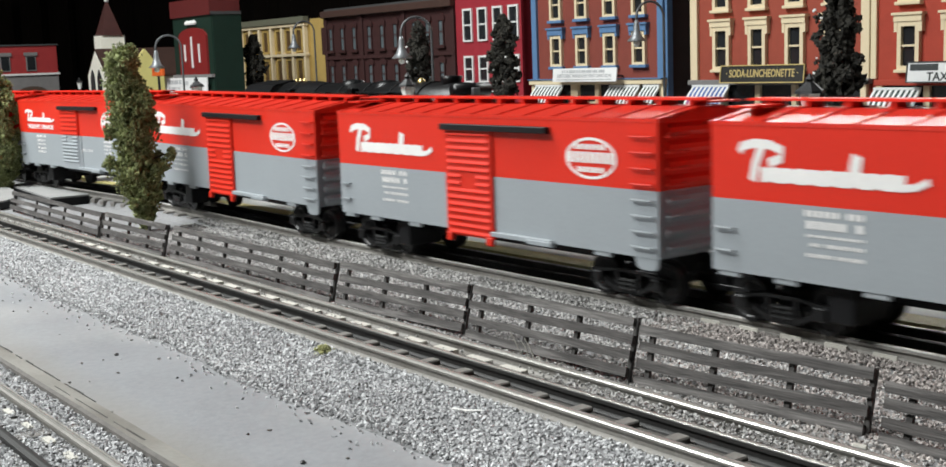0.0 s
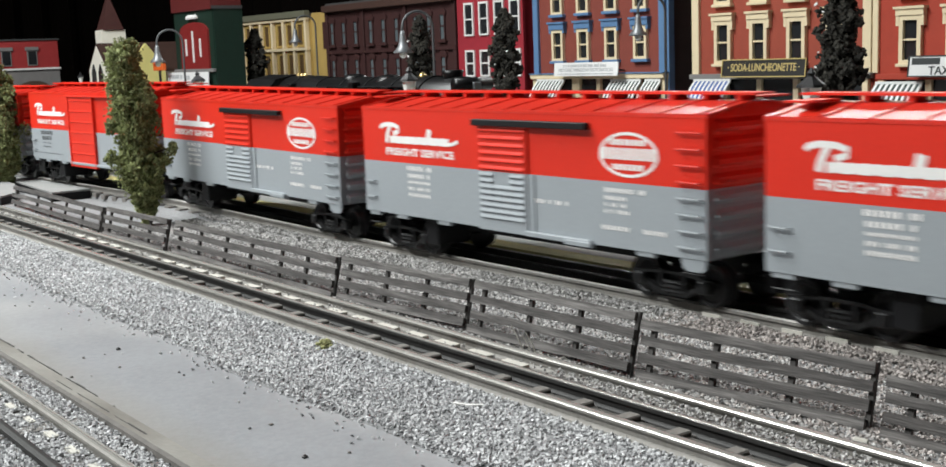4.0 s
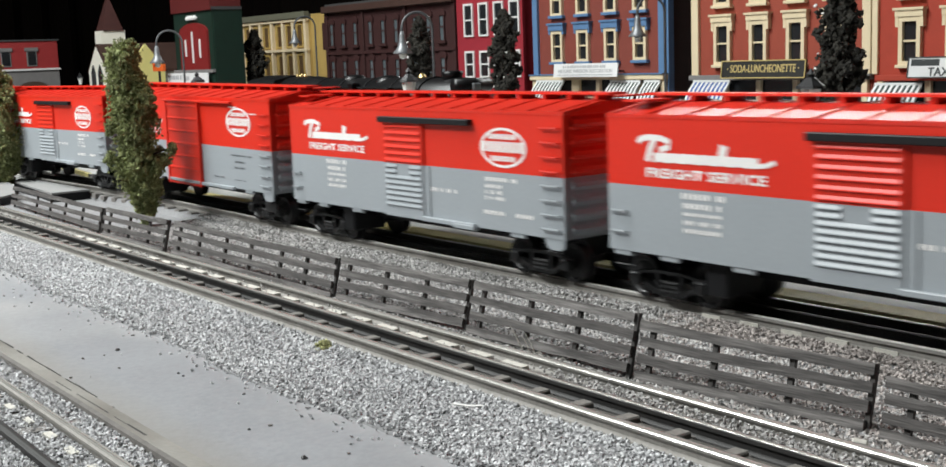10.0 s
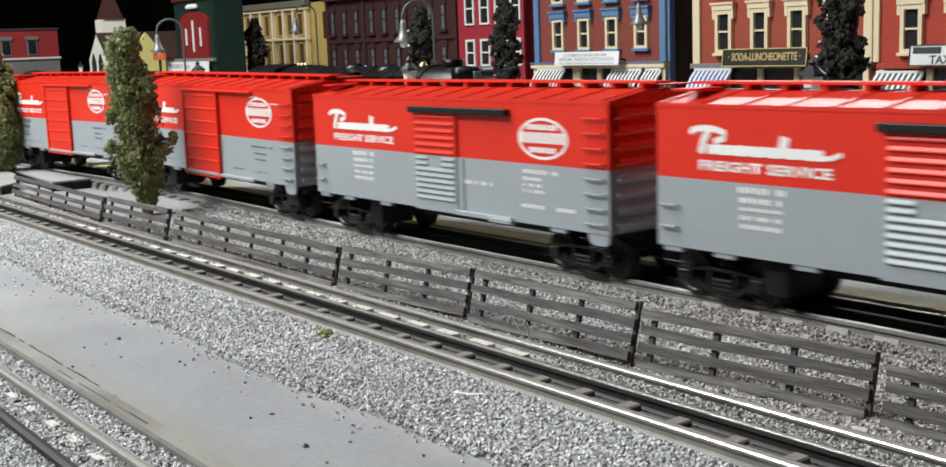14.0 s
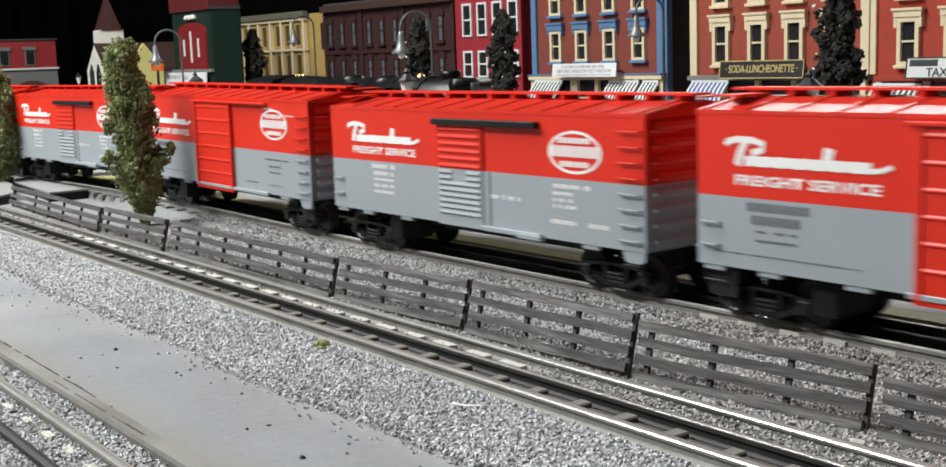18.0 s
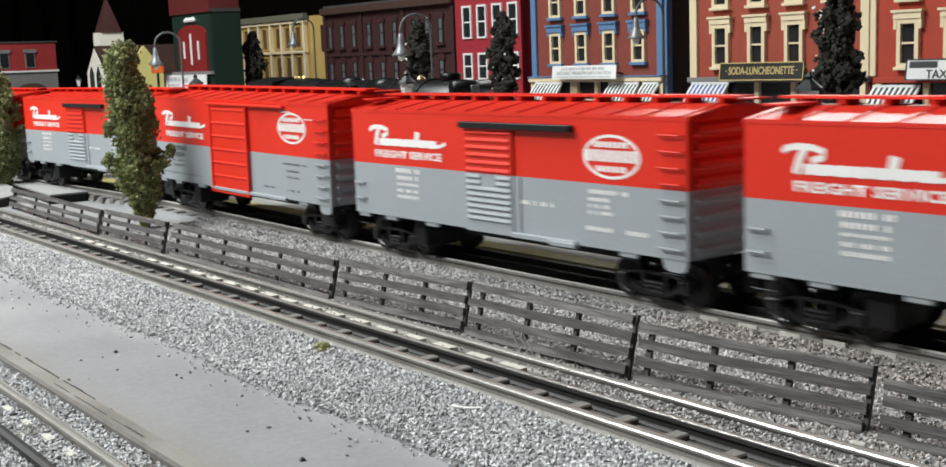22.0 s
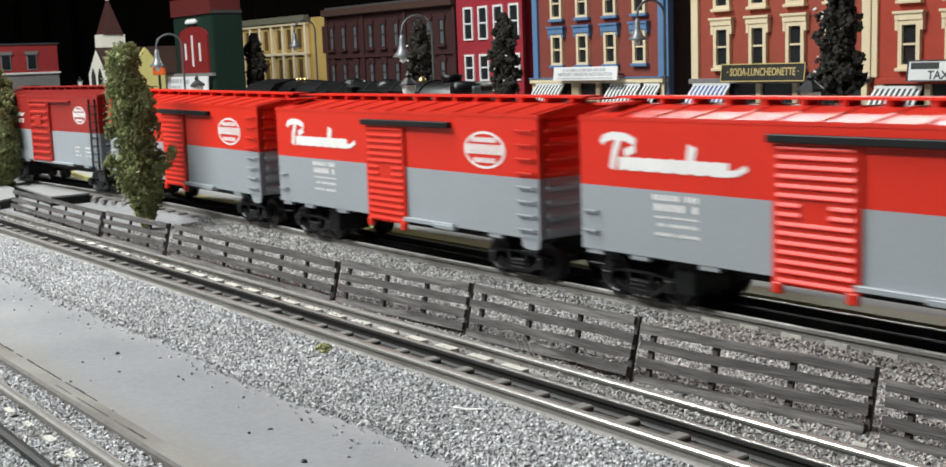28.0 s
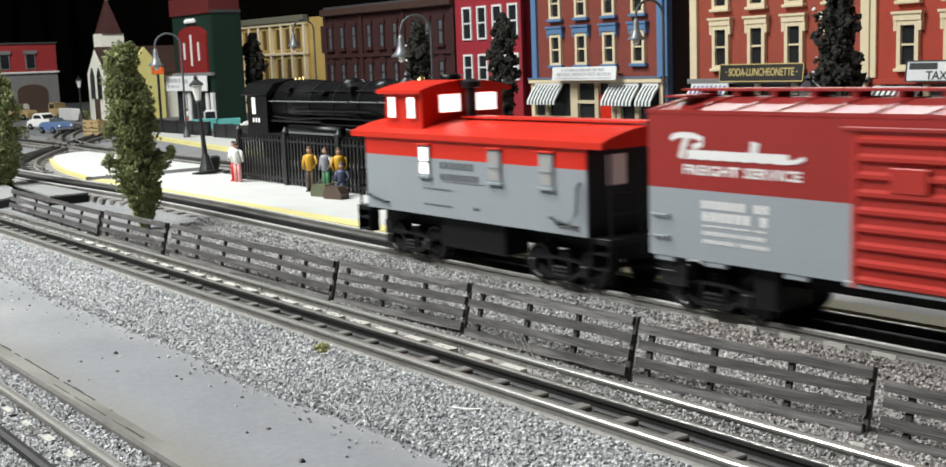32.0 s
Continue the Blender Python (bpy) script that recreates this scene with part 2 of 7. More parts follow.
# ---- mesh helpers ----
def add_box(bm, x0, x1, y0, y1, z0, z1, bevel=0.0):
    vs = [bm.verts.new(v) for v in ((x0, y0, z0), (x1, y0, z0), (x1, y1, z0), (x0, y1, z0), (x0, y0, z1), (x1, y0, z1), (x1, y1, z1), (x0, y1, z1))]
    fs = [bm.faces.new([vs[i] for i in f]) for f in ((3, 2, 1, 0), (4, 5, 6, 7), (0, 1, 5, 4), (1, 2, 6, 5), (2, 3, 7, 6), (3, 0, 4, 7))]
    if bevel:
        es = list({e for f in fs for e in f.edges})
        bmesh.ops.bevel(bm, geom=es, offset=bevel, segments=1, affect="EDGES", profile=0.5)
    return bm


def box(x0, x1, y0, y1, z0, z1, bevel=0.0):
    return add_box(bmesh.new(), x0, x1, y0, y1, z0, z1, bevel)


def add_prism(bm, pts, axis, a, b):
    """Extrudes a closed outline of 2D points along an axis from a to b (outline order: the two other axes)."""
    def place(p, v):
        return {"x": (v, p[0], p[1]), "y": (p[0], v, p[1]), "z": (p[0], p[1], v)}[axis]
    lo, hi = [bm.verts.new(place(p, a)) for p in pts], [bm.verts.new(place(p, b)) for p in pts]
    n = len(pts)
    fs = [bm.faces.new(lo), bm.faces.new(hi[::-1])]
    fs += [bm.faces.new((lo[i], hi[i], hi[(i + 1) % n], lo[(i + 1) % n])) for i in range(n)]
    bmesh.ops.recalc_face_normals(bm, faces=fs)
    return bm


def prism(pts, axis, a, b):
    return add_prism(bmesh.new(), pts, axis, a, b)


def add_lathe(bm, profile, n=16, at=(0, 0, 0), axis="z"):
    """Turns a profile of (radius, height) round an axis."""
    rings = []
    for r, h in profile:
        ring = []
        for k in range(n):
            c, s = r * math.cos(2 * math.pi * k / n), r * math.sin(2 * math.pi * k / n)
            p = {"z": (c, s, h), "y": (c, h, s), "x": (h, c, s)}[axis]
            ring.append(bm.verts.new((p[0] + at[0], p[1] + at[1], p[2] + at[2])))
        rings.append(ring)
    fs = []
    for a, b in zip(rings, rings[1:]):
        fs += [bm.faces.new((a[k], a[(k + 1) % n], b[(k + 1) % n], b[k])) for k in range(n)]
    fs += [bm.faces.new(rings[0][::-1]), bm.faces.new(rings[-1])]
    bmesh.ops.recalc_face_normals(bm, faces=fs)
    return bm


def lathe(profile, n=16, at=(0, 0, 0), axis="z"):
    return add_lathe(bmesh.new(), profile, n, at, axis)


def add_tube(bm, path, r, n=8, r_end=None):
    """A round bar along a line of points."""
    rings, path = [], [Vector(p) for p in path]
    for i, p in enumerate(path):
        d = (path[min(i + 1, len(path) - 1)] - path[max(i - 1, 0)]).normalized()
        u = d.cross(Vector((0.31, 0.17, 0.93)) if abs(d.z) < 0.9 else Vector((1, 0.1, 0))).normalized()
        w = d.cross(u)
        rr = r + ((r_end if r_end is not None else r) - r) * i / (len(path) - 1)
        rings.append([bm.verts.new(p + rr * (math.cos(2 * math.pi * k / n) * u + math.sin(2 * math.pi * k / n) * w)) for k in range(n)])
    fs = []
    for a, b in zip(rings, rings[1:]):
        fs += [bm.faces.new((a[k], a[(k + 1) % n], b[(k + 1) % n], b[k])) for k in range(n)]
    fs += [bm.faces.new(rings[0][::-1]), bm.faces.new(rings[-1])]
    bmesh.ops.recalc_face_normals(bm, faces=fs)
    return bm


def tube(path, r, n=8, r_end=None):
    return add_tube(bmesh.new(), path, r, n, r_end)


def mesh_of(name, bm, material, smooth=False):
    me = bpy.data.meshes.new(name)
    bm.to_mesh(me)
    bm.free()
    me.materials.append(material)
    if smooth:
        me.polygons.foreach_set("use_smooth", [True] * len(me.polygons))
    return me


def part(name, bm, material, parent, label="", smooth=False, at=None):
    """One mesh object under a thing or a part."""
    ob = new(name, mesh_of(name, bm, material, smooth))
    ob.parent = parent
    if at is not None:
        ob.matrix_local = at
    if label:
        ob["label"] = label
    return ob


def piece(name, me, parent, m):
    """A repeat that shares its mesh."""
    ob = new(name, me)
    ob.parent = parent
    ob.matrix_local = m
    return ob


def thing(name, label, category, m=None, group="", kind=""):
    ob = new(name)
    ob.empty_display_size = 0.01
    if m is not None:
        ob.matrix_world = m
    return tagged(ob, label, category, group, kind)


def solid(name, bm, material, label, category, m=None, group="", kind="", smooth=False):
    ob = new(name, mesh_of(name, bm, material, smooth))
    if m is not None:
        ob.matrix_world = m
    return tagged(ob, label, category, group, kind)


def raw_mesh(name, verts, faces, material):
    me = bpy.data.meshes.new(name)
    me.from_pydata(verts, [], faces)
    me.materials.append(material)
    return me


def text_mesh(name, words, size, material, parent, m, depth=0.0002, label=""):
    cu = bpy.data.curves.new(name, "FONT")
    cu.body, cu.size, cu.extrude, cu.align_x, cu.align_y = words, size, depth, "CENTER", "CENTER"
    cu.offset = size * 0.014
    cu.materials.append(material)
    ob = new(name, cu)
    ob.parent = parent
    ob.matrix_local = m
    if label:
        ob["label"] = label
    return ob


# ---- layout table: ground, roadbeds and tracks (rail heads at z = 0) ----
T1, T2, T3, T0 = 0.394, 0.256, 0.0965, 0.600
HALF = 0.0158
RUN_X, RUN_R, RUN_TURN = -1.12, 3.5, radians(13)
EASE_X, EASE_R = -0.74, 6.6


def ground_z(x, y):
    """Height of the scenery under the tracks."""
    n = noise.noise((x * 14, y * 14, 3.1)) * 0.0012
    edge = 0.196 + 0.006 * noise.noise((x * 11, 0.0, 7.7)) + 0.003 * noise.noise((x * 45, 0.0, 1.7))
    if y < 0.1235:
        return -0.0075
    if y < edge:
        return -0.0088
    if y < 0.232:
        return -0.0088 + (y - edge) / (0.232 - edge) * 0.0036 + n * 0.5
    if y < 0.2385:
        return -0.0050
    if y < 0.30:
        return -0.0058 + n * 0.3
    if y < 0.365:
        return -0.0062 + n
    climb = min(max((-0.58 - x) / 0.46, 0.0), 1.0)
    return -0.0056 + 0.0040 * climb * climb * (3 - 2 * climb) * (1.0 if y < 0.412 else 0.0)


def ground_sheet():
    xs = np.concatenate([np.linspace(-6, -1.3, 24), np.linspace(-1.27, 0.1, 140), np.linspace(0.2, 3, 12)])
    ys = np.concatenate([np.linspace(-0.9, 0.06, 6), np.linspace(0.075, 0.42, 116), np.linspace(0.46, 2.6, 14)])
    verts = [(x, y, ground_z(x, y) if y < 0.43 else -0.0075) for x in xs for y in ys]
    n = len(ys)
    faces = [(i * n + j, (i + 1) * n + j, (i + 1) * n + j + 1, i * n + j + 1) for i in range(len(xs) - 1) for j in range(n - 1)]
    ob = new("ground", raw_mesh("ground", verts, faces, M["ground"]))
    tagged(ob, "grey scenery base of a model railway layout", "ground", kind="structure")
    return ob


ground_sheet()


def paved_patch():
    """The smooth grey plaster flat between the roadbeds."""
    xs, rows = np.linspace(-1.6, 0.2, 200), 10
    verts, faces = [], []
    for x in xs:
        far = 0.199 + 0.006 * noise.noise((x * 11, 0.0, 7.7)) + 0.003 * noise.noise((x * 45, 0.0, 1.7))
        for j in range(rows):
            u = j / (rows - 1)
            y = 0.131 + (far - 0.131) * u
            verts.append((x, y, -0.0082 + 0.0003 * noise.noise((x * 9, y * 9, 0.4)) - (0.0012 if u == 1 else 0)))
    for i in range(len(xs) - 1):
        faces += [(i * rows + j, (i + 1) * rows + j, (i + 1) * rows + j + 1, i * rows + j + 1) for j in range(rows - 1)]
    me = raw_mesh("paved_flat", verts, faces, M["plaster"])
    me.polygons.foreach_set("use_smooth", [True] * len(me.polygons))
    tagged(new("paved_flat", me), "smooth grey painted plaster flat between two tracks", "pavement", kind="structure")


paved_patch()


def stones(name, label, x0, x1, y0, y1, size, count, material, seed, keep=None, lift=0.0):
    """A loose cover of small angular stones."""
    rng = np.random.default_rng(seed)
    px, py = rng.uniform(x0, x1, count), rng.uniform(y0, y1, count)
    pts = [(x, y) for x, y in zip(px, py) if keep is None or keep(x, y)]
    base = np.array([(1, 0, 0), (-1, 0, 0), (0, 1, 0), (0, -1, 0), (0, 0, 1), (0, 0, -1)], float)
    tri = np.array([(0, 2, 4), (2, 1, 4), (1, 3, 4), (3, 0, 4), (2, 0, 5), (1, 2, 5), (3, 1, 5), (0, 3, 5)])
    n = len(pts)
    q = rng.normal(size=(n, 3, 3))
    turn = np.linalg.qr(q)[0]
    s = rng.uniform(0.55, 1.25, (n, 1, 3)) * size * rng.uniform(0.6, 1.2, (n, 1, 1))
    v = (base[None] * s + rng.normal(0, 0.15, (n, 6, 3)) * size) @ turn
    z = np.array([max(ground_z(x, y), -0.0081) for x, y in pts]) + rng.uniform(-0.2, 0.6, n) * size + lift
    v += np.column_stack([np.array(pts), z])[:, None, :]
    f = (tri[None] + 6 * np.arange(n)[:, None, None]).reshape(-1, 3)
    me = bpy.data.meshes.new(name)
    me.from_pydata(v.reshape(-1, 3).tolist(), [], f.tolist())
    me.materials.append(material)
    return tagged(new(name, me), label, "gravel", kind="stuff")


def ragged(x, y):
    edge = 0.197 + 0.006 * noise.noise((x * 11, 0.0, 7.7)) + 0.003 * noise.noise((x * 45, 0.0, 1.7))
    return y > edge + abs(random.gauss(0, 0.003)) - 0.002 or random.random() < 0.16 * math.exp((y - edge) / 0.0045)


random.seed(4)
stones("ballast_shoulder", "light grey crushed stone ballast beside the track", -1.00, -0.08, 0.168, 0.240, 0.00077, 78000, M["ballast"], 1, ragged)
stones("ballast_bed", "grey stone ballast between the rails", -1.25, -0.08, 0.238, 0.275, 0.00070, 18000, M["ballast"], 2, lambda x, y: not 0.2425 < y < 0.2575, -0.0010)
stones("ballast_infill", "pale stone ballast filling the track bed", -1.25, -0.08, 0.2575, 0.2695, 0.00070, 9500, M["ballast_dark"], 9,
       lambda x, y: x > -0.315 + 0.02 * noise.noise((x * 60, y * 60, 0.0)) or random.random() < 0.10, 0.0034)
stones("ballast_main_shoulder", "reddish grey stone ballast heaped along the main track", -0.84, -0.34, 0.352, 0.3755, 0.00080, 10000, M["ballast_dark"], 12, None, 0.0012)
stones("ballast_stained_shoulder", "rust-stained stone ballast heaped along the main track", -0.36, -0.12, 0.352, 0.3755, 0.00080, 5600, M["ballast_brown"], 15, None, 0.0012)
stones("ballast_bank", "grey stone ballast bank between fence and track", -0.98, -0.12, 0.274, 0.381, 0.00080, 62000, M["ballast_dark"], 3,
       lambda x, y: y < 0.288 or (x > -0.84 + 0.5 * (y - 0.33) + 0.03 * noise.noise((x * 30, y * 30, 5.0)) and random.random() < 0.2 + 6.0 * (-0.16 - x)))
stones("ballast_stained", "rust-stained grey ballast behind the plank fence", -0.34, -0.12, 0.284, 0.381, 0.00080, 15000, M["ballast_brown"], 14,
       lambda x, y: random.random() > 6.0 * (-0.19 - x) - 0.1)
# the dark tie colour on these stones paints the shade under the train
stones("ballast_inner", "stone ballast with the train's shade in its dark colour", -1.45, -0.12, 0.38, 0.425, 0.0008, 9000, M["tie"], 5, None, -0.0010)
stones("ballast_siding", "grey stone ballast round the siding", -0.62, -0.2, 0.06, 0.1256, 0.00072, 40000, M["ballast"], 6, None, 0.0038)


def rise(x):
    """Height of the main track, which climbs gently towards the crossing."""
    u = min(max((-0.58 - x) / 0.46, 0.0), 1.0)
    return 0.0040 * u * u * (3 - 2 * u)


def run_point(s):
    """Place and heading on the main track; s is x on the straight, which eases towards the flat beyond EASE_X and bends away beyond RUN_X."""
    if s >= EASE_X:
        return s, T1, 0.0
    b = (EASE_X - max(s, RUN_X)) / EASE_R
    x, y = EASE_X - EASE_R * math.sin(b), T1 - EASE_R * (1 - math.cos(b))
    if s >= RUN_X:
        return x, y, b
    a = min((RUN_X - s) / RUN_R, RUN_TURN)
    rest = (RUN_X - s) - a * RUN_R
    dx, dy = RUN_R * math.sin(a) + rest * math.cos(a), RUN_R * (1 - math.cos(a)) + rest * math.sin(a)
    return x - dx * math.cos(b) - dy * math.sin(b), y + dy * math.cos(b) - dx * math.sin(b), b - a


def add_rail(bm, line, off, width=0.0024, z0=-0.0052, z1=0.0, head=0.0016, lift=lambda x: 0.0):
    """A flat-bottomed rail along a line of (x, y, heading), off to its side."""
    prof = [(-width, z0), (width, z0), (width * 0.9, z0 + 0.0007), (0.0006, z0 + 0.0014), (0.0006, z1 - 0.0016), (head, z1 - 0.0013), (head, z1 - 0.0002),
            (head * 0.7, z1), (-head * 0.7, z1), (-head, z1 - 0.0002), (-head, z1 - 0.0013), (-0.0006, z1 - 0.0016), (-0.0006, z0 + 0.0014), (-width * 0.9, z0 + 0.0007)]
    rings = []
    for x, y, a in line:
        nx, ny = -math.sin(a), math.cos(a)
        rings.append([bm.verts.new((x + nx * (off + o), y + ny * (off + o), z + lift(x))) for o, z in prof])
    k = len(prof)
    for p, q in zip(rings, rings[1:]):
        for i in range(k):
            bm.faces.new((p[i], q[i], q[(i + 1) % k], p[(i + 1) % k]))
    bm.faces.new(rings[0])
    bm.faces.new(rings[-1][::-1])
    bmesh.ops.recalc_face_normals(bm, faces=bm.faces[:])
    return bm


def add_cap(bm, line, off, w=0.0015, z=0.00025, lift=lambda x: 0.0):
    """The polished top of a rail head."""
    rings = []
    for x, y, a in line:
        nx, ny = -math.sin(a), math.cos(a)
        rings.append([bm.verts.new((x + nx * (off + o), y + ny * (off + o), zz + lift(x))) for o, zz in ((-w, z - 0.0007), (-w * 0.85, z - 0.0003), (-w * 0.4, z - 0.00006), (0.0, z), (w * 0.4, z - 0.00006), (w * 0.85, z - 0.0003), (w, z - 0.0007))])
    for p, q in zip(rings, rings[1:]):
        for i in range(6):
            bm.faces.new((p[i], p[i + 1], q[i + 1], q[i]))
    bmesh.ops.recalc_face_normals(bm, faces=bm.faces[:])
    return bm


def straight(y, x0, x1):
    return [(x0, y, 0.0), (x1, y, 0.0)]


def track(name, label, line, tie_points, tie_z=-0.0045, half=0.0255, head="steel", tie_w=0.0042, centre="rail_dark", cap=0.0015, lift=lambda x: 0.0):
    t = thing(name, label, "track")
    for off in (-HALF, HALF):
        r = part("rail", add_rail(bmesh.new(), line, off, lift=lift), M["rail"], t, "weathered running rail")
        part("rail_head", add_cap(bmesh.new(), line, off, cap, lift=lift), M[head], r, "polished rail head", smooth=True)
    r = part("centre_rail", add_rail(bmesh.new(), line, 0.0, 0.002, lift=lift), M["rail_dark"], t, "blackened centre rail")
    part("rail_head", add_cap(bmesh.new(), line, 0.0, 0.0012, lift=lift), M[centre], r, "worn centre rail head", smooth=True)
    tie = mesh_of("tie", box(-tie_w, tie_w, -half, half, -0.004, 0.0, 0.0004), M["tie"])
    for x, y, a in tie_points:
        piece("tie", tie, t, pose(x, y, tie_z + lift(x), 0, 0, math.degrees(a)) @ pose(random.gauss(0, 0.0003), random.gauss(0, 0.0006), random.gauss(0, 0.0002), 0, 0, random.gauss(0, 0.8)))
    return t


TIE = 0.0213
track("middle_track", "three-rail model track with weathered rails and dark ties", straight(T2, -3.0, 1.5),
      [(-0.3885 + TIE * k, T2, 0.0) for k in range(-40, 14)], half=0.0176, tie_w=0.0026, head="steel", centre="steel", cap=0.0018)
owner_ = bpy.data.objects["middle_track"]
# near-black colour paints the shade down between near and centre rail
part("bed_board", box(-1.30, 0.10, T2 - 0.0133, T2 - 0.0021, -0.0080, -0.0050), M["bed_dark"], owner_, "dark board between the rails, its shade painted in")
part("bed_ledge", box(-1.30, 0.10, T2 - 0.0100, T2 - 0.0040, -0.0080, -0.0040, 0.0003), M["bed_ledge"], owner_, "worn grey ledge along the near rail")
plate_ = mesh_of("tie_plate", box(-0.0027, 0.0027, -0.0134, -0.0030, -0.006, 0.0, 0.0005), M["tie_plate"])
for k_ in range(-40, 14):
    piece("tie_plate", plate_, owner_, pose(-0.3885 + TIE * k_ + random.gauss(0, 0.0002), T2, -0.0024 + random.gauss(0, 0.0002), 0, 0, random.gauss(0, 0.6)))
line1 = [run_point(s) for s in (1.5, -0.56)] + [run_point(-0.59 - 0.05 * k) for k in range(48)] + [run_point(-5.0)]
track("main_track", "three-rail model track that carries the freight train", line1, [run_point(-0.3294 + TIE * k) for k in range(-75, 10)], head="steel_bright", lift=rise)
track("near_siding", "three-rail model track set in grey ballast beside a beige strip", straight(T3, -1.2, 0.6), [(-0.4037 + 0.0208 * k, T3, 0.0) for k in range(-6, 14)], tie_z=-0.0036, cap=0.0009)
track("station_track", "three-rail model track behind the station platform", straight(T0, -3.2, 1.5), [(-2.6 + TIE * k, T0, 0.0) for k in range(110)])


def roadbed_strip():
    """Raised strip along the siding with a sloping painted edge."""
    t = thing("roadbed_strip", "beige painted roadbed strip along the siding", "trim", kind="structure")
    part("strip", prism([(0.1276, -0.010), (0.1276, -0.0031), (0.1288, -0.0033), (0.1308, -0.0058), (0.1395, -0.0078), (0.1395, -0.010)], "x", -1.3, 0.4), M["strip"], t)
    part("strip_face", prism([(0.1252, -0.010), (0.1258, -0.0026), (0.1275, -0.0024), (0.1275, -0.010)], "x", -1.3, 0.4), M["tie"], t, "brown strip face")
    rng = random.Random(5)
    for y, z, a, b in ((0.1398, -0.0079, -0.60, -0.425), (0.1340, -0.00655, -0.450, -0.375)):
        x = a
        while x < b:
            n = rng.uniform(0.006, 0.020)
            part("joint_crack", box(x, x + n, y + rng.uniform(-0.0002, 0.0002), y + rng.uniform(0.0004, 0.0009), z - 0.002, z), M["wood_dark"], t, "dark open joint")
            x += n + rng.choice((0.0, 0.0, 0.002, 0.006))


roadbed_strip()


# ---- wooden snow fence along the bank ----
def snow_fence(x0, y0, x1, y1, top0, top1, pitch0, pitch1, count, posts):
    """A section of planks nailed to posts that stand behind them, leaning back; the lowest plank sinks into the ballast."""
    f = thing("plank_fence", "weathered dark grey plank fence section on the ballast bank", "fence", group="fence sections")
    d = Vector((x1 - x0, y1 - y0, 0))
    length, ph = d.length, 0.0033
    f.matrix_world = pose(x0, y0, -0.005, 0, 0, math.degrees(math.atan2(d.y, d.x))) @ pose(0, 0, 0, -14, 0, 0)
    for k in range(count):
        za, zb = top0 - ph / 2 - pitch0 * k + random.gauss(0, 0.0002), top1 - ph / 2 - pitch1 * k + random.gauss(0, 0.0002)
        bm, n, rings = bmesh.new(), 7, []
        xa, xb = random.uniform(-0.0006, 0.0006), length + random.uniform(-0.0012, 0.0002)
        for i in range(n + 1):
            u = i / n
            z = za + (zb - za) * u + random.gauss(0, 0.00014)
            yy = -0.0009 + random.gauss(0, 0.00014)
            x = xa + (xb - xa) * u
            half = ph / 2 + random.gauss(0, 0.00009)
            rings.append([bm.verts.new(p) for p in ((x, yy - 0.0007, z - half), (x, yy + 0.0007, z - half), (x, yy + 0.0007, z + half), (x, yy - 0.0007, z + half))])
        for p, q in zip(rings, rings[1:]):
            for i in range(4):
                bm.faces.new((p[i], p[(i + 1) % 4], q[(i + 1) % 4], q[i]))
        bm.faces.new(rings[0][::-1])
        bm.faces.new(rings[-1])
        bmesh.ops.recalc_face_normals(bm, faces=bm.faces[:])
        part("plank", bm, M["wood"], f)
    for u in posts:
        h, x = top0 + (top1 - top0) * u - 0.0012, length * u
        part("post", box(x - 0.0010, x + 0.0010, -0.0001, 0.0014, -0.010, h), M["wood_post"], f, "dark support post")
    part("end_post", box(length - 0.0019, length + 0.0001, -0.0001, 0.0014, -0.010, top1 + 0.0002, 0.0002), M["wood_post"], f, "upright end post")
    return f


random.seed(11)
snow_fence(-1.0660, 0.2945, -0.8270, 0.2870, 0.0172, 0.0177, 0.0063, 0.0064, 3, (0.03, 0.30, 0.46, 0.62, 0.80, 0.97))
snow_fence(-0.8200, 0.2865, -0.7080, 0.2845, 0.0188, 0.0202, 0.0056, 0.0057, 4, (0.06, 0.40, 0.72))
snow_fence(-0.7025, 0.2875, -0.5055, 0.2875, 0.0197, 0.0190, 0.0058, 0.0058, 4, (0.03, 0.18, 0.36, 0.52, 0.70, 0.84))
snow_fence(-0.5020, 0.2885, -0.3995, 0.2895, 0.0200, 0.0215, 0.0060, 0.0056, 4, (0.05, 0.37, 0.68))
snow_fence(-0.3970, 0.2895, -0.2990, 0.2875, 0.0216, 0.0230, 0.0062, 0.0059, 4, (0.06, 0.38, 0.68))
snow_fence(-0.2975, 0.2895, -0.2085, 0.2985, 0.0205, 0.0196, 0.0060, 0.0056, 4, (0.05, 0.35, 0.68))
snow_fence(-0.2025, 0.2955, -0.1000, 0.3000, 0.0175, 0.0165, 0.0050, 0.0050, 4, (0.08, 0.50, 0.90))


def roadbed_patches(track_name, y, x0, x1, step, w, seed, top=-0.0046, skip=0.12, inset=0.0048):
    """Pale bare roadbed that shows between the ties."""
    rng = random.Random(seed)
    owner = bpy.data.objects[track_name]
    for k in range(int((x1 - x0) / step)):
        if rng.random() < skip:
            continue
        x = x0 + k * step
        a, b = rng.uniform(0.0, 0.0015), rng.uniform(0.0, 0.0015)
        part("roadbed_patch", box(x + inset + a, x + step - inset - b, y - w / 2, y + w / 2 + rng.uniform(-0.0006, 0.0006), -0.0075, top), M["patch"], owner, "pale bare roadbed between ties")


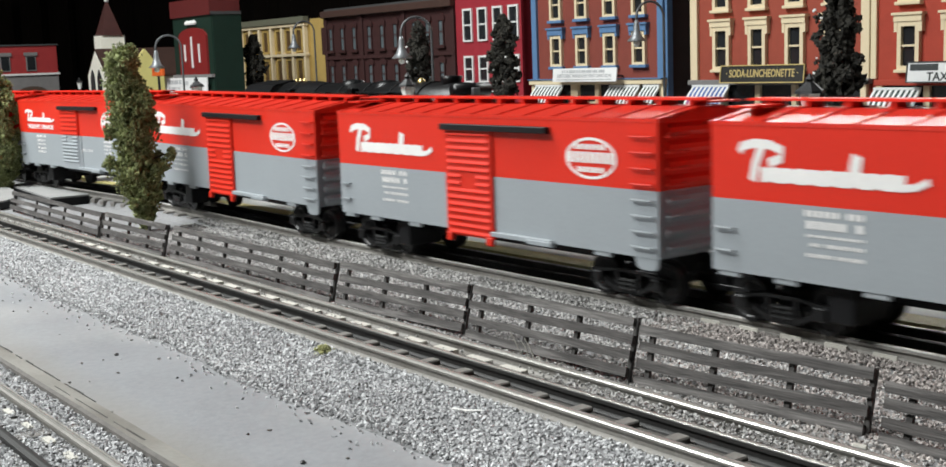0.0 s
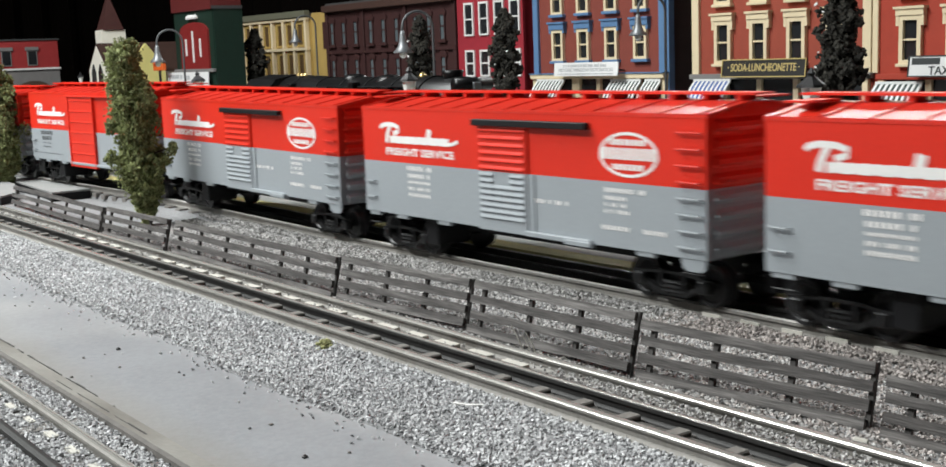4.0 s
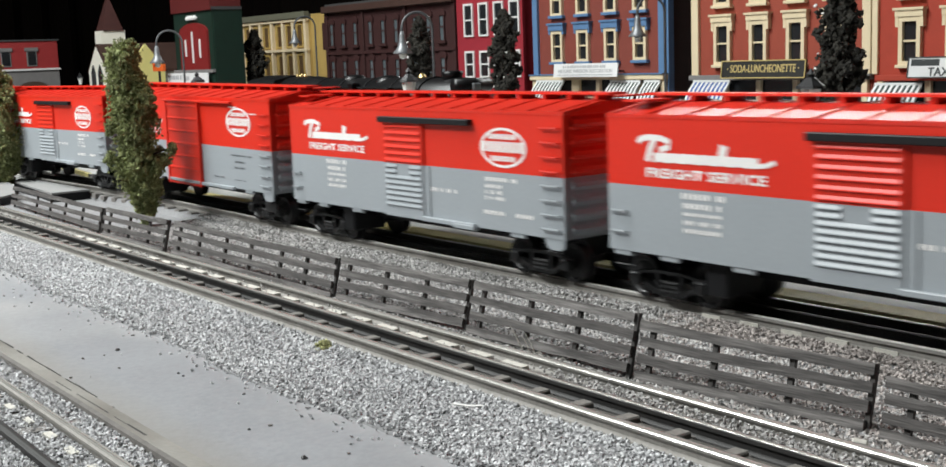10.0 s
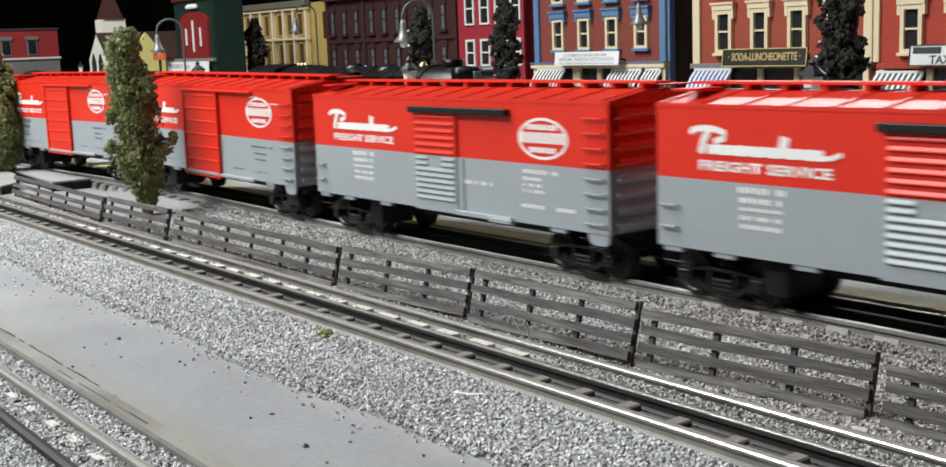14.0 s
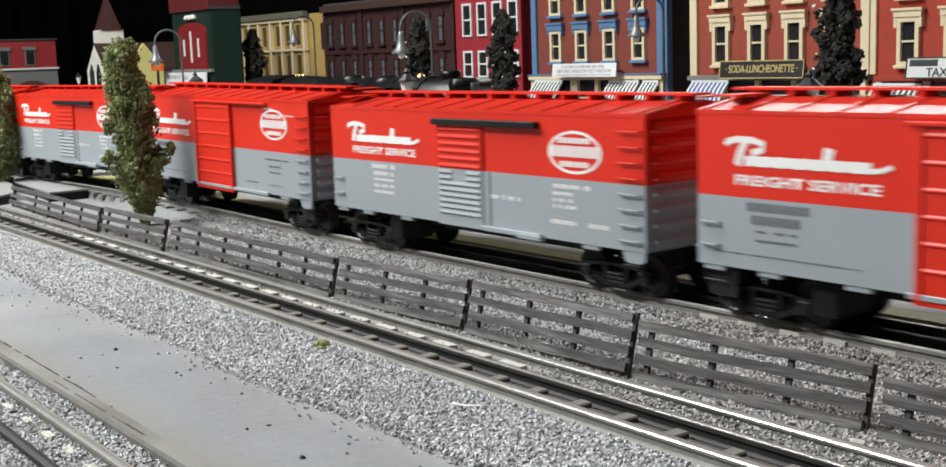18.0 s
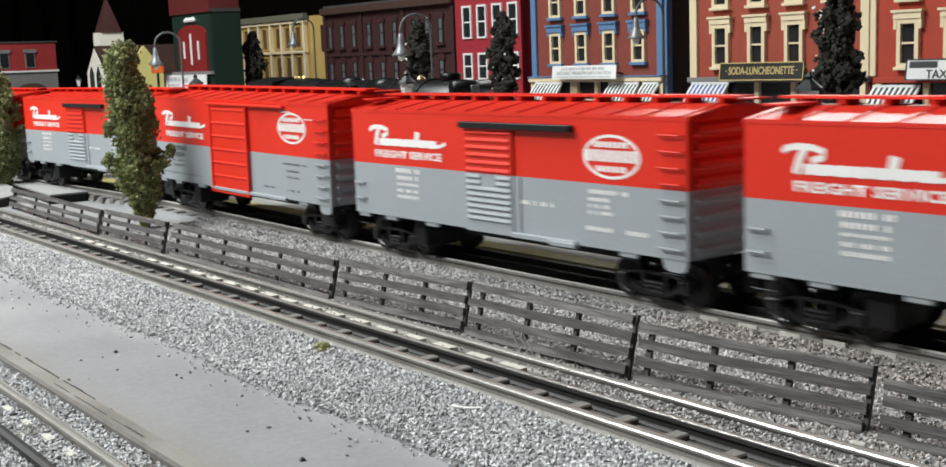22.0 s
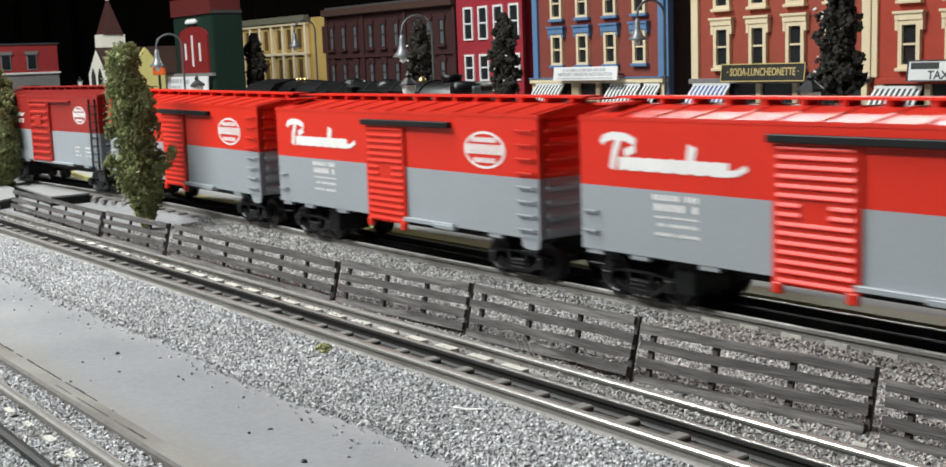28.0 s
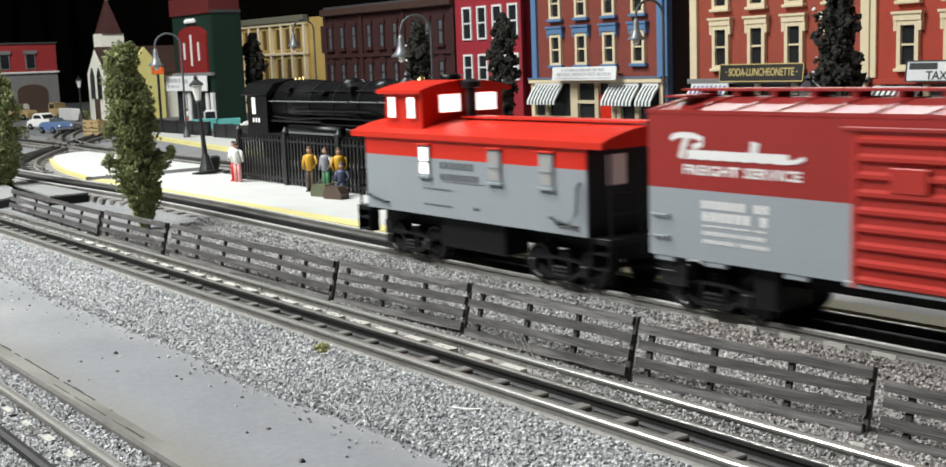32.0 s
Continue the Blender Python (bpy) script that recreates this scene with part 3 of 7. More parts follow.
roadbed_patches("middle_track", T2 + 0.0088, -0.3885 - 0.0213 * 20, -0.32, TIE, 0.0036, 1, -0.0022, 0.08, 0.0036)
roadbed_patches("main_track", T1 - 0.0194, -0.3507, -0.17, TIE, 0.0009, 2, -0.0024, 0.2)
roadbed_patches("near_siding", T3 + 0.0113, -0.4037 - 0.0208 * 3, -0.26, 0.0208, 0.0024, 3, -0.0030, 0.15, 0.0058)
gap_ = mesh_of("tie_gap", box(-0.0005, 0.0005, 0.001, 0.0150, -0.004, 0.0), M["wood_dark"])
for k_ in range(-6, 9):
    for o_ in (-0.0042, 0.0042):
        piece("tie_gap", gap_, bpy.data.objects["near_siding"], pose(-0.4037 + 0.0208 * k_ + o_, T3, -0.0032, 0, 0, 4 * (k_ % 3) - 4))


# ---- the freight train ----
CAR_L, CAR_W = 0.262, 0.063
Z_SILL, Z_SPLIT, Z_EAVE = 0.0220, 0.0515, 0.0810
WHEEL_R = 0.0093


def ellipse(rx, rz, n=28):
    return [(rx * math.cos(2 * math.pi * k / n), rz * math.sin(2 * math.pi * k / n)) for k in range(n)]


def add_sheet(bm, pts, y):
    """A thin lettering sheet in the plane of the car side, facing -y."""
    f = bm.faces.new([bm.verts.new((x, y, z)) for x, z in pts])
    if f.normal.y > 0:
        f.normal_flip()
    f.normal_update()
    if f.normal.y > 0:
        f.normal_flip()
    return bm


def bar(bm, x0, x1, z0, z1, y=0.0):
    return add_sheet(bm, [(x0, z0), (x1, z0), (x1, z1), (x0, z1)], y)


def stroke(bm, pts, w, y=0.0):
    """A ribbon of width w along 2D points."""
    out = []
    for i, (x, z) in enumerate(pts):
        a, b = pts[max(i - 1, 0)], pts[min(i + 1, len(pts) - 1)]
        d = Vector((b[0] - a[0], b[1] - a[1])).normalized()
        out.append(((x - d.y * w / 2, z + d.x * w / 2), (x + d.y * w / 2, z - d.x * w / 2)))
    for p, q in zip(out, out[1:]):
        add_sheet(bm, [p[0], q[0], q[1], p[1]], y)
    return bm


def script_mark():
    """White emblem as plain shapes: a hooked stroke with a stem, a low band with an uneven top, one riser and a tail."""
    bm = bmesh.new()
    stroke(bm, [(0.0000, 0.0078), (0.0010, 0.0094), (0.0060, 0.0104), (0.0130, 0.0102), (0.0182, 0.0088), (0.0178, 0.0066), (0.0125, 0.0052)], 0.0025)
    stroke(bm, [(0.0098, 0.0100), (0.0070, 0.0050), (0.0056, 0.0002)], 0.0031, -0.00003)
    tops = [(0.0092 + k * 0.0028, 0.0038 + (0.0004, 0.0001, 0.0005, 0.0002)[k % 4]) for k in range(21)]
    for k, ((xa, za), (xb, zb)) in enumerate(zip(tops, tops[1:])):
        low = 0.0003 * (k % 3 == 1)
        add_sheet(bm, [(xa, low), (xb, low), (xb, zb), (xa, za)], -0.00006)
    stroke(bm, [(0.0468, 0.0036), (0.0480, 0.0084)], 0.0042, -0.00012)
    stroke(bm, [(0.0630, 0.0008), (0.0690, 0.0014), (0.0735, 0.0030)], 0.0018, -0.0002)
    return bm


def herald():
    """Oval white emblem: a ring and three bands of short bars."""
    bm = bmesh.new()
    out, inn = ellipse(0.0182, 0.0099), ellipse(0.0165, 0.0086)
    for i in range(28):
        j = (i + 1) % 28
        add_sheet(bm, [out[i], out[j], inn[j], inn[i]], 0.0)
    for z, h, half, n in ((0.0054, 0.0026, 0.0112, 8), (0.0004, 0.0052, 0.0164, 9), (-0.0054, 0.0026, 0.0100, 7)):
        step = 2 * half / n
        for k in range(n):
            bar(bm, -half + k * step, -half + (k + 0.76) * step, z - h / 2, z + h / 2)
    return bm


def word_mesh(name, words, width, height, material):
    """Block lettering of a given width and cap height, facing -y, its left foot at the origin."""
    cu = bpy.data.curves.new(name, "FONT")
    cu.body, cu.size, cu.offset, cu.resolution_u = words, 1.0, 0.032, 2
    ob = new(name, cu)
    me = bpy.data.meshes.new_from_object(ob)
    bpy.data.objects.remove(ob)
    xs = [v.co.x for v in me.vertices]
    ys = [v.co.y for v in me.vertices]
    for v in me.vertices:
        v.co = ((v.co.x - min(xs)) / (max(xs) - min(xs)) * width, 0.0, (v.co.y - min(ys)) / (max(ys) - min(ys)) * height)
    me.materials.clear()
    me.materials.append(material)
    return me


SERVICE = word_mesh("service_lettering", "FREIGHT SERVICE", 0.0645, 0.0042, M["car_white"])


def data_bars(rows, seed):
    """Rows of plain bars in place of small lettering."""
    rng = random.Random(seed)
    bm = bmesh.new()
    for x, z, w, h in rows:
        n = max(2, int(w / max(0.0017, h * 1.1)))
        for k in range(n):
            if rng.random() < 0.9:
                bar(bm, x + k * w / n, x + (k + 0.62) * w / n, z - h / 2, z + h / 2)
    return bm


WHEELSETS = []


def make_wheelset():
    bm = bmesh.new()
    add_tube(bm, [(0, -0.02, 0), (0, 0.02, 0)], 0.0016, 8)
    for s in (-1, 1):
        add_lathe(bm, [(0.003, s * 0.0192), (0.0070, s * 0.0186), (0.0076, s * 0.0192), (0.0093, s * 0.0192), (0.0094, s * 0.0150), (0.0105, s * 0.0148), (0.0105, s * 0.0138), (0.003, s * 0.0138)], 20, axis="y")
        for k in range(4):
            a = k * math.pi / 2
            add_box(bm, 0.004 * math.cos(a) - 0.0008, 0.004 * math.cos(a) + 0.0008, min(s * 0.0185, s * 0.0192), max(s * 0.0185, s * 0.0192), 0.004 * math.sin(a) - 0.0008, 0.004 * math.sin(a) + 0.0008)
    return mesh_of("wheelset", bm, M["wheel"])


WHEELSET = make_wheelset()


def make_side_frame():
    """An open truck side: arched top bar, lower tie bar, columns with springs, and journal boxes."""
    bm = bmesh.new()
    add_prism(bm, [(-0.0245, 0.0112), (-0.0165, 0.0116), (-0.0080, 0.0126), (0.0080, 0.0126), (0.0165, 0.0116), (0.0245, 0.0112),
                   (0.0245, 0.0122), (0.0165, 0.0128), (0.0085, 0.0140), (-0.0085, 0.0140), (-0.0165, 0.0128), (-0.0245, 0.0122)], "y", -0.0011, 0.0011)
    add_prism(bm, [(-0.0170, 0.0076), (-0.0080, 0.0032), (0.0080, 0.0032), (0.0170, 0.0076), (0.0170, 0.0098), (0.0074, 0.0054), (-0.0074, 0.0054), (-0.0170, 0.0098)], "y", -0.0011, 0.0011)
    for x in (-0.0076, 0.0060):
        add_box(bm, x, x + 0.0016, -0.0010, 0.0010, 0.0040, 0.0130)
    for x in (-0.0190, 0.0190):
        add_box(bm, x - 0.0030, x + 0.0030, -0.0030, 0.0011, 0.0062, 0.0118, 0.0006)
    for x in (-0.0034, 0.0, 0.0034):
        add_lathe(bm, [(0.0011, 0.0040), (0.0015, 0.0050), (0.0011, 0.0060), (0.0015, 0.0070), (0.0011, 0.0080), (0.0015, 0.0090), (0.0011, 0.0098)], 8, (x, -0.0006, 0))
    return mesh_of("side_frame", bm, M["truck"])


SIDE_FRAME = make_side_frame()
BOLSTER = mesh_of("bolster", box(-0.004, 0.004, -0.020, 0.020, 0.008, 0.0165, 0.0006), M["black"])


def add_truck(car, x):
    t = new("truck")
    t.parent = car
    t.matrix_local = pose(x, 0, 0)
    t.empty_display_size = 0.01
    for s in (-1, 1):
        piece("side_frame", SIDE_FRAME, t, pose(0, s * 0.0222, 0, 0, 0, 0 if s < 0 else 180))
    piece("bolster", BOLSTER, t, pose(0, 0, 0))
    for dx in (-0.019, 0.019):
        piece("wheelset", WHEELSET, t, pose(dx, 0, WHEEL_R))
    return t


def make_coupler():
    bm = box(-0.004, 0.010, -0.0022, 0.0022, 0.009, 0.0125, 0.0005)
    add_prism(bm, [(0.009, -0.0045), (0.016, -0.0045), (0.0165, -0.001), (0.013, 0.0), (0.0165, 0.0015), (0.0155, 0.0045), (0.009, 0.0040)], "z", 0.007, 0.0145)
    return mesh_of("coupler", bm, M["black"])


COUPLER = make_coupler()
RUNGS = {}
for key_ in ("car_red", "car_grey", "car_brown", "black"):
    bm_ = tube([(0, 0, 0), (0, -0.0016, 0), (0.0125, -0.0016, 0), (0.0125, 0, 0)], 0.00055, 6)
    add_box(bm_, 0, 0.0125, -0.0020, -0.0013, -0.0003, 0.0005)
    RUNGS[key_] = mesh_of("rung", bm_, M[key_])


def end_panel(car, z0, z1, ribs, material, m):
    """A car end with pressed horizontal ribs, facing +x."""
    p = part("end_panel", box(-0.0006, 0.0, -CAR_W / 2 + 0.0012, CAR_W / 2 - 0.0012, z0, z1), material, car, at=m)
    h = (z1 - z0) / ribs * 0.38
    rib = mesh_of("panel_rib", prism([(0.0, -h), (0.0013, -h * 0.35), (0.0013, h * 0.35), (0.0, h)], "y", -CAR_W / 2 + 0.005, CAR_W / 2 - 0.005), material)
    for k in range(ribs):
        piece("panel_rib", rib, p, pose(0, 0, z0 + (k + 0.5) * (z1 - z0) / ribs))


def boxcar(kind):
    red, grey = M["car_brown" if kind == "D" else "car_red"], M["car_grey"]
    labels = {"A": "red and grey boxcar with an all-red louvred door", "B": "red and grey boxcar with a two-tone louvred door",
              "C": "red and grey boxcar with a wide plain red door", "D": "oxide red and grey boxcar with a ribbed door"}
    c = thing("boxcar", labels[kind], "freight car", group="boxcars of the train")
    hl, hw = CAR_L / 2, CAR_W / 2
    Z_SILL, Z_SPLIT, Z_EAVE = {"C": (0.0225, 0.0508, 0.0836), "D": (0.0245, 0.0534, 0.0845)}.get(kind, (0.0225, 0.0517, 0.0810))
    part("lower_body", box(-hl, hl, -hw, hw, Z_SILL, Z_SPLIT), grey, c, "grey lower body")
    part("upper_body", box(-hl, hl, -hw, hw, Z_SPLIT, Z_EAVE), red, c, "red upper body" if kind != "D" else "oxide red upper body")
    # roof with a low pitch, ribs and a running board
    part("roof", prism([(-hw - 0.0002, Z_EAVE - 0.0004), (hw + 0.0002, Z_EAVE - 0.0004), (hw + 0.0001, Z_EAVE + 0.0012), (0.008, Z_EAVE + 0.0052), (-0.008, Z_EAVE + 0.0052), (-hw - 0.0001, Z_EAVE + 0.0012)],
                      "x", -hl - 0.0006, hl + 0.0006), M["car_roof" if kind != "D" else "car_roof_brown"], c)
    rib = mesh_of("roof_rib", prism([(-hw - 0.0003, Z_EAVE - 0.0002), (hw + 0.0003, Z_EAVE - 0.0002), (hw + 0.0002, Z_EAVE + 0.0017), (0.008, Z_EAVE + 0.0057), (-0.008, Z_EAVE + 0.0057), (-hw - 0.0002, Z_EAVE + 0.0017)],
                                    "x", -0.0007, 0.0007), M["car_roof" if kind != "D" else "car_roof_brown"])
    for k in range(13):
        piece("roof_rib", rib, c, pose(-hl + 0.004 + k * (CAR_L - 0.008) / 12, 0, 0))
    rb = box(-hl - 0.004, hl + 0.004, -0.0058, 0.0058, Z_EAVE + 0.0078, Z_EAVE + 0.0088)
    for k in range(14):
        x = -hl + 0.006 + k * (CAR_L - 0.012) / 13
        add_box(rb, x - 0.0012, x + 0.0012, -0.0052, 0.0052, Z_EAVE + 0.0045, Z_EAVE + 0.0079)
    part("running_board", rb, red, c)
    for s in (-1, 1):
        part("roof_step", box(s * (hl - 0.010) - 0.006, s * (hl - 0.010) + 0.006, s * 0.007 if s > 0 else -0.026, 0.026 if s > 0 else -0.007, Z_EAVE + 0.0060, Z_EAVE + 0.0068), red, c)
    for s in (-1, 1):
        m = pose(s * hl, 0, 0, 0, 0, 0 if s > 0 else 180)
        end_panel(c, Z_SPLIT, Z_EAVE, 4, red, m)
        end_panel(c, Z_SILL, Z_SPLIT, 4, grey, m)
        part("end_gable", prism([(-hw + 0.002, Z_EAVE), (hw - 0.002, Z_EAVE), (0.007, Z_EAVE + 0.0046), (-0.007, Z_EAVE + 0.0046)], "x", -0.0005, 0.0012), red, c, at=m)
        piece("coupler", COUPLER, c, pose(s * (hl - 0.002), 0, 0, 0, 0, 0 if s > 0 else 180))
        # ladders: rungs painted with the body
        for k in range(8):
            z = Z_SILL + 0.0045 + k * 0.0068
            col = "black" if kind == "D" else ("car_grey" if z < Z_SPLIT else "car_red")
            piece("rung", RUNGS[col], c, Matrix.Rotation(0 if s > 0 else math.pi, 4, "Z") @ pose(hl - 0.0150, -hw, z))
            piece("rung", RUNGS[col], c, m @ pose(0.0008, -hw + 0.004, z, 0, 0, 90))
        for z in (Z_SILL + 0.0085, Z_SILL + 0.0175):
            piece("grab_iron", RUNGS["car_grey"], c, Matrix.Rotation(0 if s > 0 else math.pi, 4, "Z") @ pose(-hl + 0.0025, -hw, z) @ Matrix.Diagonal((0.75, 1, 1, 1)))
        if kind == "D":
            for x in (hl - 0.0155, hl - 0.0022):
                part("ladder_rail", box(x - 0.0006, x + 0.0006, -hw - 0.0022, -hw - 0.0008, Z_SILL - 0.004, Z_EAVE - 0.002), M["black"], c, "black ladder rail", at=Matrix.Rotation(0 if s > 0 else math.pi, 4, "Z"))
    bw = bmesh.new()
    add_lathe(bw, [(0.0052, 0.0), (0.0060, 0.0004), (0.0060, 0.0010), (0.0052, 0.0014)], 18, (hl + 0.003, 0.013, 0.072), "x")
    add_tube(bw, [(hl, 0.013, 0.072), (hl + 0.0042, 0.013, 0.072)], 0.0012)
    part("brake_wheel", bw, M["black" if kind == "D" else "car_red"], c)
    part("underframe", box(-hl + 0.012, hl - 0.012, -0.012, 0.012, 0.0150, Z_SILL + 0.0003), M["black"], c, "black underframe")
    tank = bmesh.new()
    add_tube(tank, [(-0.012, -0.006, 0.0178), (0.014, -0.006, 0.0178)], 0.0036, 12)
    part("air_tank", tank, M["black"], c, "black air tank")
    part("brake_box", box(-hl + 0.0520, -hl + 0.0640, -0.0265, -0.004, 0.0072, Z_SILL + 0.0002, 0.0008), M["black"], c, "black brake box")
    for x in (-hl + 0.008, -hl + 0.036, -hl + 0.076, hl - 0.076, hl - 0.036, hl - 0.008):
        part("sill_tab", box(x - 0.0055, x + 0.0055, -hw + 0.0004, -hw + 0.003, Z_SILL - 0.0024, Z_SILL + 0.0004, 0.0004), grey, c)
    for s in (-1, 1):
        st = tube([(s * (hl - 0.003), -hw + 0.001, Z_SILL), (s * (hl - 0.003), -hw + 0.001, Z_SILL - 0.0065), (s * (hl - 0.014), -hw + 0.001, Z_SILL - 0.0065), (s * (hl - 0.014), -hw + 0.001, Z_SILL)], 0.00045, 6)
        part("sill_step", st, M["black"], c, "dark sill step")
        if s > 0 and kind != "D":
            part("ladder_stirrup", prism([(hl - 0.0150, Z_SILL + 0.0002), (hl - 0.0006, Z_SILL + 0.0002), (hl - 0.0014, Z_SILL - 0.0042), (hl - 0.0042, Z_SILL - 0.0054), (hl - 0.0110, Z_SILL - 0.0054), (hl - 0.0134, Z_SILL - 0.0042)], "y", -hw + 0.0003, -hw + 0.0014), grey, c, "grey stirrup under the ladder")
        if kind in "CD":
            part("corner_step", box(s * (hl - 0.0105) - 0.0075, s * (hl - 0.0105) + 0.0075, -hw + 0.003, -hw + 0.0044, Z_SILL - 0.0130, Z_SILL + 0.0003, 0.0004), M["wheel"], c, "dark grey step board under the corner")
        add_truck(c, s * 0.1030)
    # doors on both sides
    for s in (-1, 1):
        m = pose(0, s * hw, 0, 0, 0, 0 if s < 0 else 180)
        if kind in "AB":
            d0, d1, zb, zt = 0.110 - hl, 0.149 - hl, (0.0220 if kind == "B" else 0.0200), 0.0742

            def louvred(name, z0, z1, n, col, label):
                d = part(name, box(d0, d1, -0.0014, 0.0, z0, z1), col, c, label, at=m)
                for k in range(n if s < 0 else 0):
                    zl = max(z0, 0.0275) if kind == "B" else z0
                    z = zl + (k + 0.5) * (z1 - zl) / n
                    for xa, xb in (((d0 + 0.002, d1 - 0.002),) if abs(z - 0.049) > 0.003 else ((d0 + 0.002, d0 + 0.013), (d1 - 0.013, d1 - 0.002))):
                        part("louvre", prism([(-0.0014, z - 0.0010), (-0.0022, z - 0.0007), (-0.0021, z - 0.0002), (-0.0014, z + 0.0010)], "x", xa, xb), col, d)
            if kind == "B":
                louvred("door_lower", zb, Z_SPLIT, 8, grey, "grey louvred lower door")
                louvred("door_upper", Z_SPLIT, zt, 6, red, "red louvred upper door")
                part("door_stop", box(d1, d1 + 0.0045, -0.0007, 0.0, zb, Z_SPLIT), grey, c, at=m)
            else:
                louvred("door", zb, zt, 15, red, "all-red louvred door")
                for x in (d0 + 0.0025, d1 - 0.0025):
                    part("door_roller", box(x - 0.0022, x + 0.0022, -0.0026, 0.0, zb - 0.0034, zb + 0.001, 0.0004), red, c, "red door roller", at=m)
            part("door_rail", box(d0 - 0.002, d1 + 0.044, -0.0036, 0.0, 0.0742, 0.0774, 0.0004), M["black"], c, "black upper door rail", at=m)
            part("door_track", box(d1 - 0.001, d1 + 0.045, -0.0028, 0.0, Z_SILL - 0.0006, Z_SILL + 0.0018, 0.0003), grey, c, "grey lower door track", at=m)
            part("track_end", box(d1 + 0.028, d1 + 0.046, -0.0034, 0.0, Z_SILL - 0.0014, Z_SILL + 0.0010, 0.0003), grey, c, at=m)
        else:
            d0, d1 = (0.1005 - hl, 0.1575 - hl) if kind == "C" else (0.1028 - hl, 0.1512 - hl)
            zb, zt = (0.0195, 0.0808) if kind == "C" else (0.0235, 0.0795)
            n = 6 if kind == "C" else 8
            col = M["car_door_brown"] if kind == "D" else red
            d = part("door", box(d0, d1, -0.0016, 0.0, zb, zt), col, c, "wide red door" if kind == "C" else "ribbed red door", at=m)
            for k in range(n + 1):
                z = zb + 0.003 + k * (zt - zb - 0.006) / n
                if kind == "C":
                    part("door_rib", prism([(-0.0016, z - 0.0009), (-0.0021, z - 0.0005), (-0.0021, z + 0.0001), (-0.0016, z + 0.0009)], "x", d0 + 0.0025, d1 - 0.0025), col, d)
                else:
                    part("door_rib", prism([(-0.0016, z - 0.0020), (-0.0034, z - 0.0008), (-0.0034, z + 0.0006), (-0.0016, z + 0.0016)], "x", d0 + 0.003, d1 - 0.003), col, d)
            for x in (d0, d1 - 0.0022):
                part("door_edge", box(x, x + 0.0022, -0.0024, -0.0014, zb, zt), col, d)
            if kind == "D":
                part("door_plate", box(d0 + 0.016, d0 + 0.031, -0.0038, -0.0014, 0.0585, 0.0675, 0.0004), col, d, "plain red plate on the door")
            part("door_rail", box(d0 - 0.004, d1 + 0.052, -0.0030, 0.0, zt, zt + 0.0016, 0.0003), red, c, at=m)
            part("door_track", box(d0 - 0.003, d1 + 0.050, -0.0022, 0.0, Z_SILL - 0.0012, Z_SILL + 0.0010, 0.0003), grey, c, at=m)
        # lettering as plain shapes
        lift = -0.0002
        at_, zb_, sx_, sz_ = {"A": (0.0145, 0.0592, 1.12, 1.42), "B": (0.0190, 0.0622, 1.0, 1.0), "C": (0.0150, 0.0632, 1.02, 1.0), "D": (0.0135, 0.0658, 0.92, 0.95)}[kind]
        part("script_emblem", script_mark(), M["car_white"], c, "white script-like emblem", at=m @ pose(at_ - hl, lift, zb_) @ Matrix.Diagonal((sx_, 1, sz_, 1)))
        if kind != "A":
            w_ = piece("service_lettering", SERVICE, c, m @ pose(at_ + (0.0065 if kind == "D" else 0.0048) - hl, lift, 0.0595 if kind == "D" else 0.0556) @ Matrix.Diagonal((sx_, 1, 1, 1)))
            w_["label"] = "white block lettering"
        part("oval_emblem", herald(), M["car_white"], c, "white oval emblem", at=m @ pose({"A": 0.2205, "C": 0.2168, "D": 0.2205}.get(kind, 0.2172) - hl, lift, {"C": 0.0683, "D": 0.0684}.get(kind, 0.0640)) @ Matrix.Diagonal({"D": (0.78, 1, 0.78, 1), "A": (0.92, 1, 0.95, 1)}.get(kind, (1, 1, 1, 1))))
        if kind == "C":
            ink = M["car_black"]
            part("reporting_mark", data_bars([(0.026, 0.0475, 0.030, 0.0034), (0.028, 0.0425, 0.024, 0.0036), (0.030, 0.038, 0.020, 0.0010), (0.030, 0.0345, 0.020, 0.0010), (0.008, 0.0285, 0.070, 0.0006)], 1), ink, c, "black lettering bars", at=m @ pose(-hl, lift, 0))
            part("data_mark", data_bars([(0.200, 0.0455, 0.034, 0.0010), (0.208, 0.041, 0.016, 0.0010), (0.208, 0.037, 0.016, 0.0010), (0.208, 0.0285, 0.016, 0.0009), (0.176, 0.029, 0.015, 0.0009)], 2), ink, c, "black lettering bars", at=m @ pose(-hl, lift, 0))
            part("emblem_line", data_bars([(0.204, 0.0785, 0.012, 0.0012), (0.226, 0.0745, 0.018, 0.0010)], 3), M["car_white"], c, at=m @ pose(-hl, lift, 0))
        else:
            rows = {"A": [(0.0455, 0.0488, 0.0265, 0.0024), (0.0465, 0.0446, 0.0255, 0.0030), (0.0465, 0.0405, 0.0255, 0.0010), (0.0465, 0.0372, 0.0255, 0.0014), (0.0465, 0.0332, 0.0255, 0.0014)],
                    "B": [(0.044, 0.0490, 0.024, 0.0024), (0.045, 0.0450, 0.021, 0.0022), (0.045, 0.0415, 0.021, 0.0014), (0.045, 0.0380, 0.021, 0.0018), (0.045, 0.0346, 0.021, 0.0018)],
                    "D": [(0.030, 0.0478, 0.035, 0.0034), (0.0305, 0.0430, 0.034, 0.0038), (0.0305, 0.0392, 0.034, 0.0008), (0.0305, 0.0362, 0.034, 0.0017), (0.0305, 0.0328, 0.034, 0.0017)]}[kind]
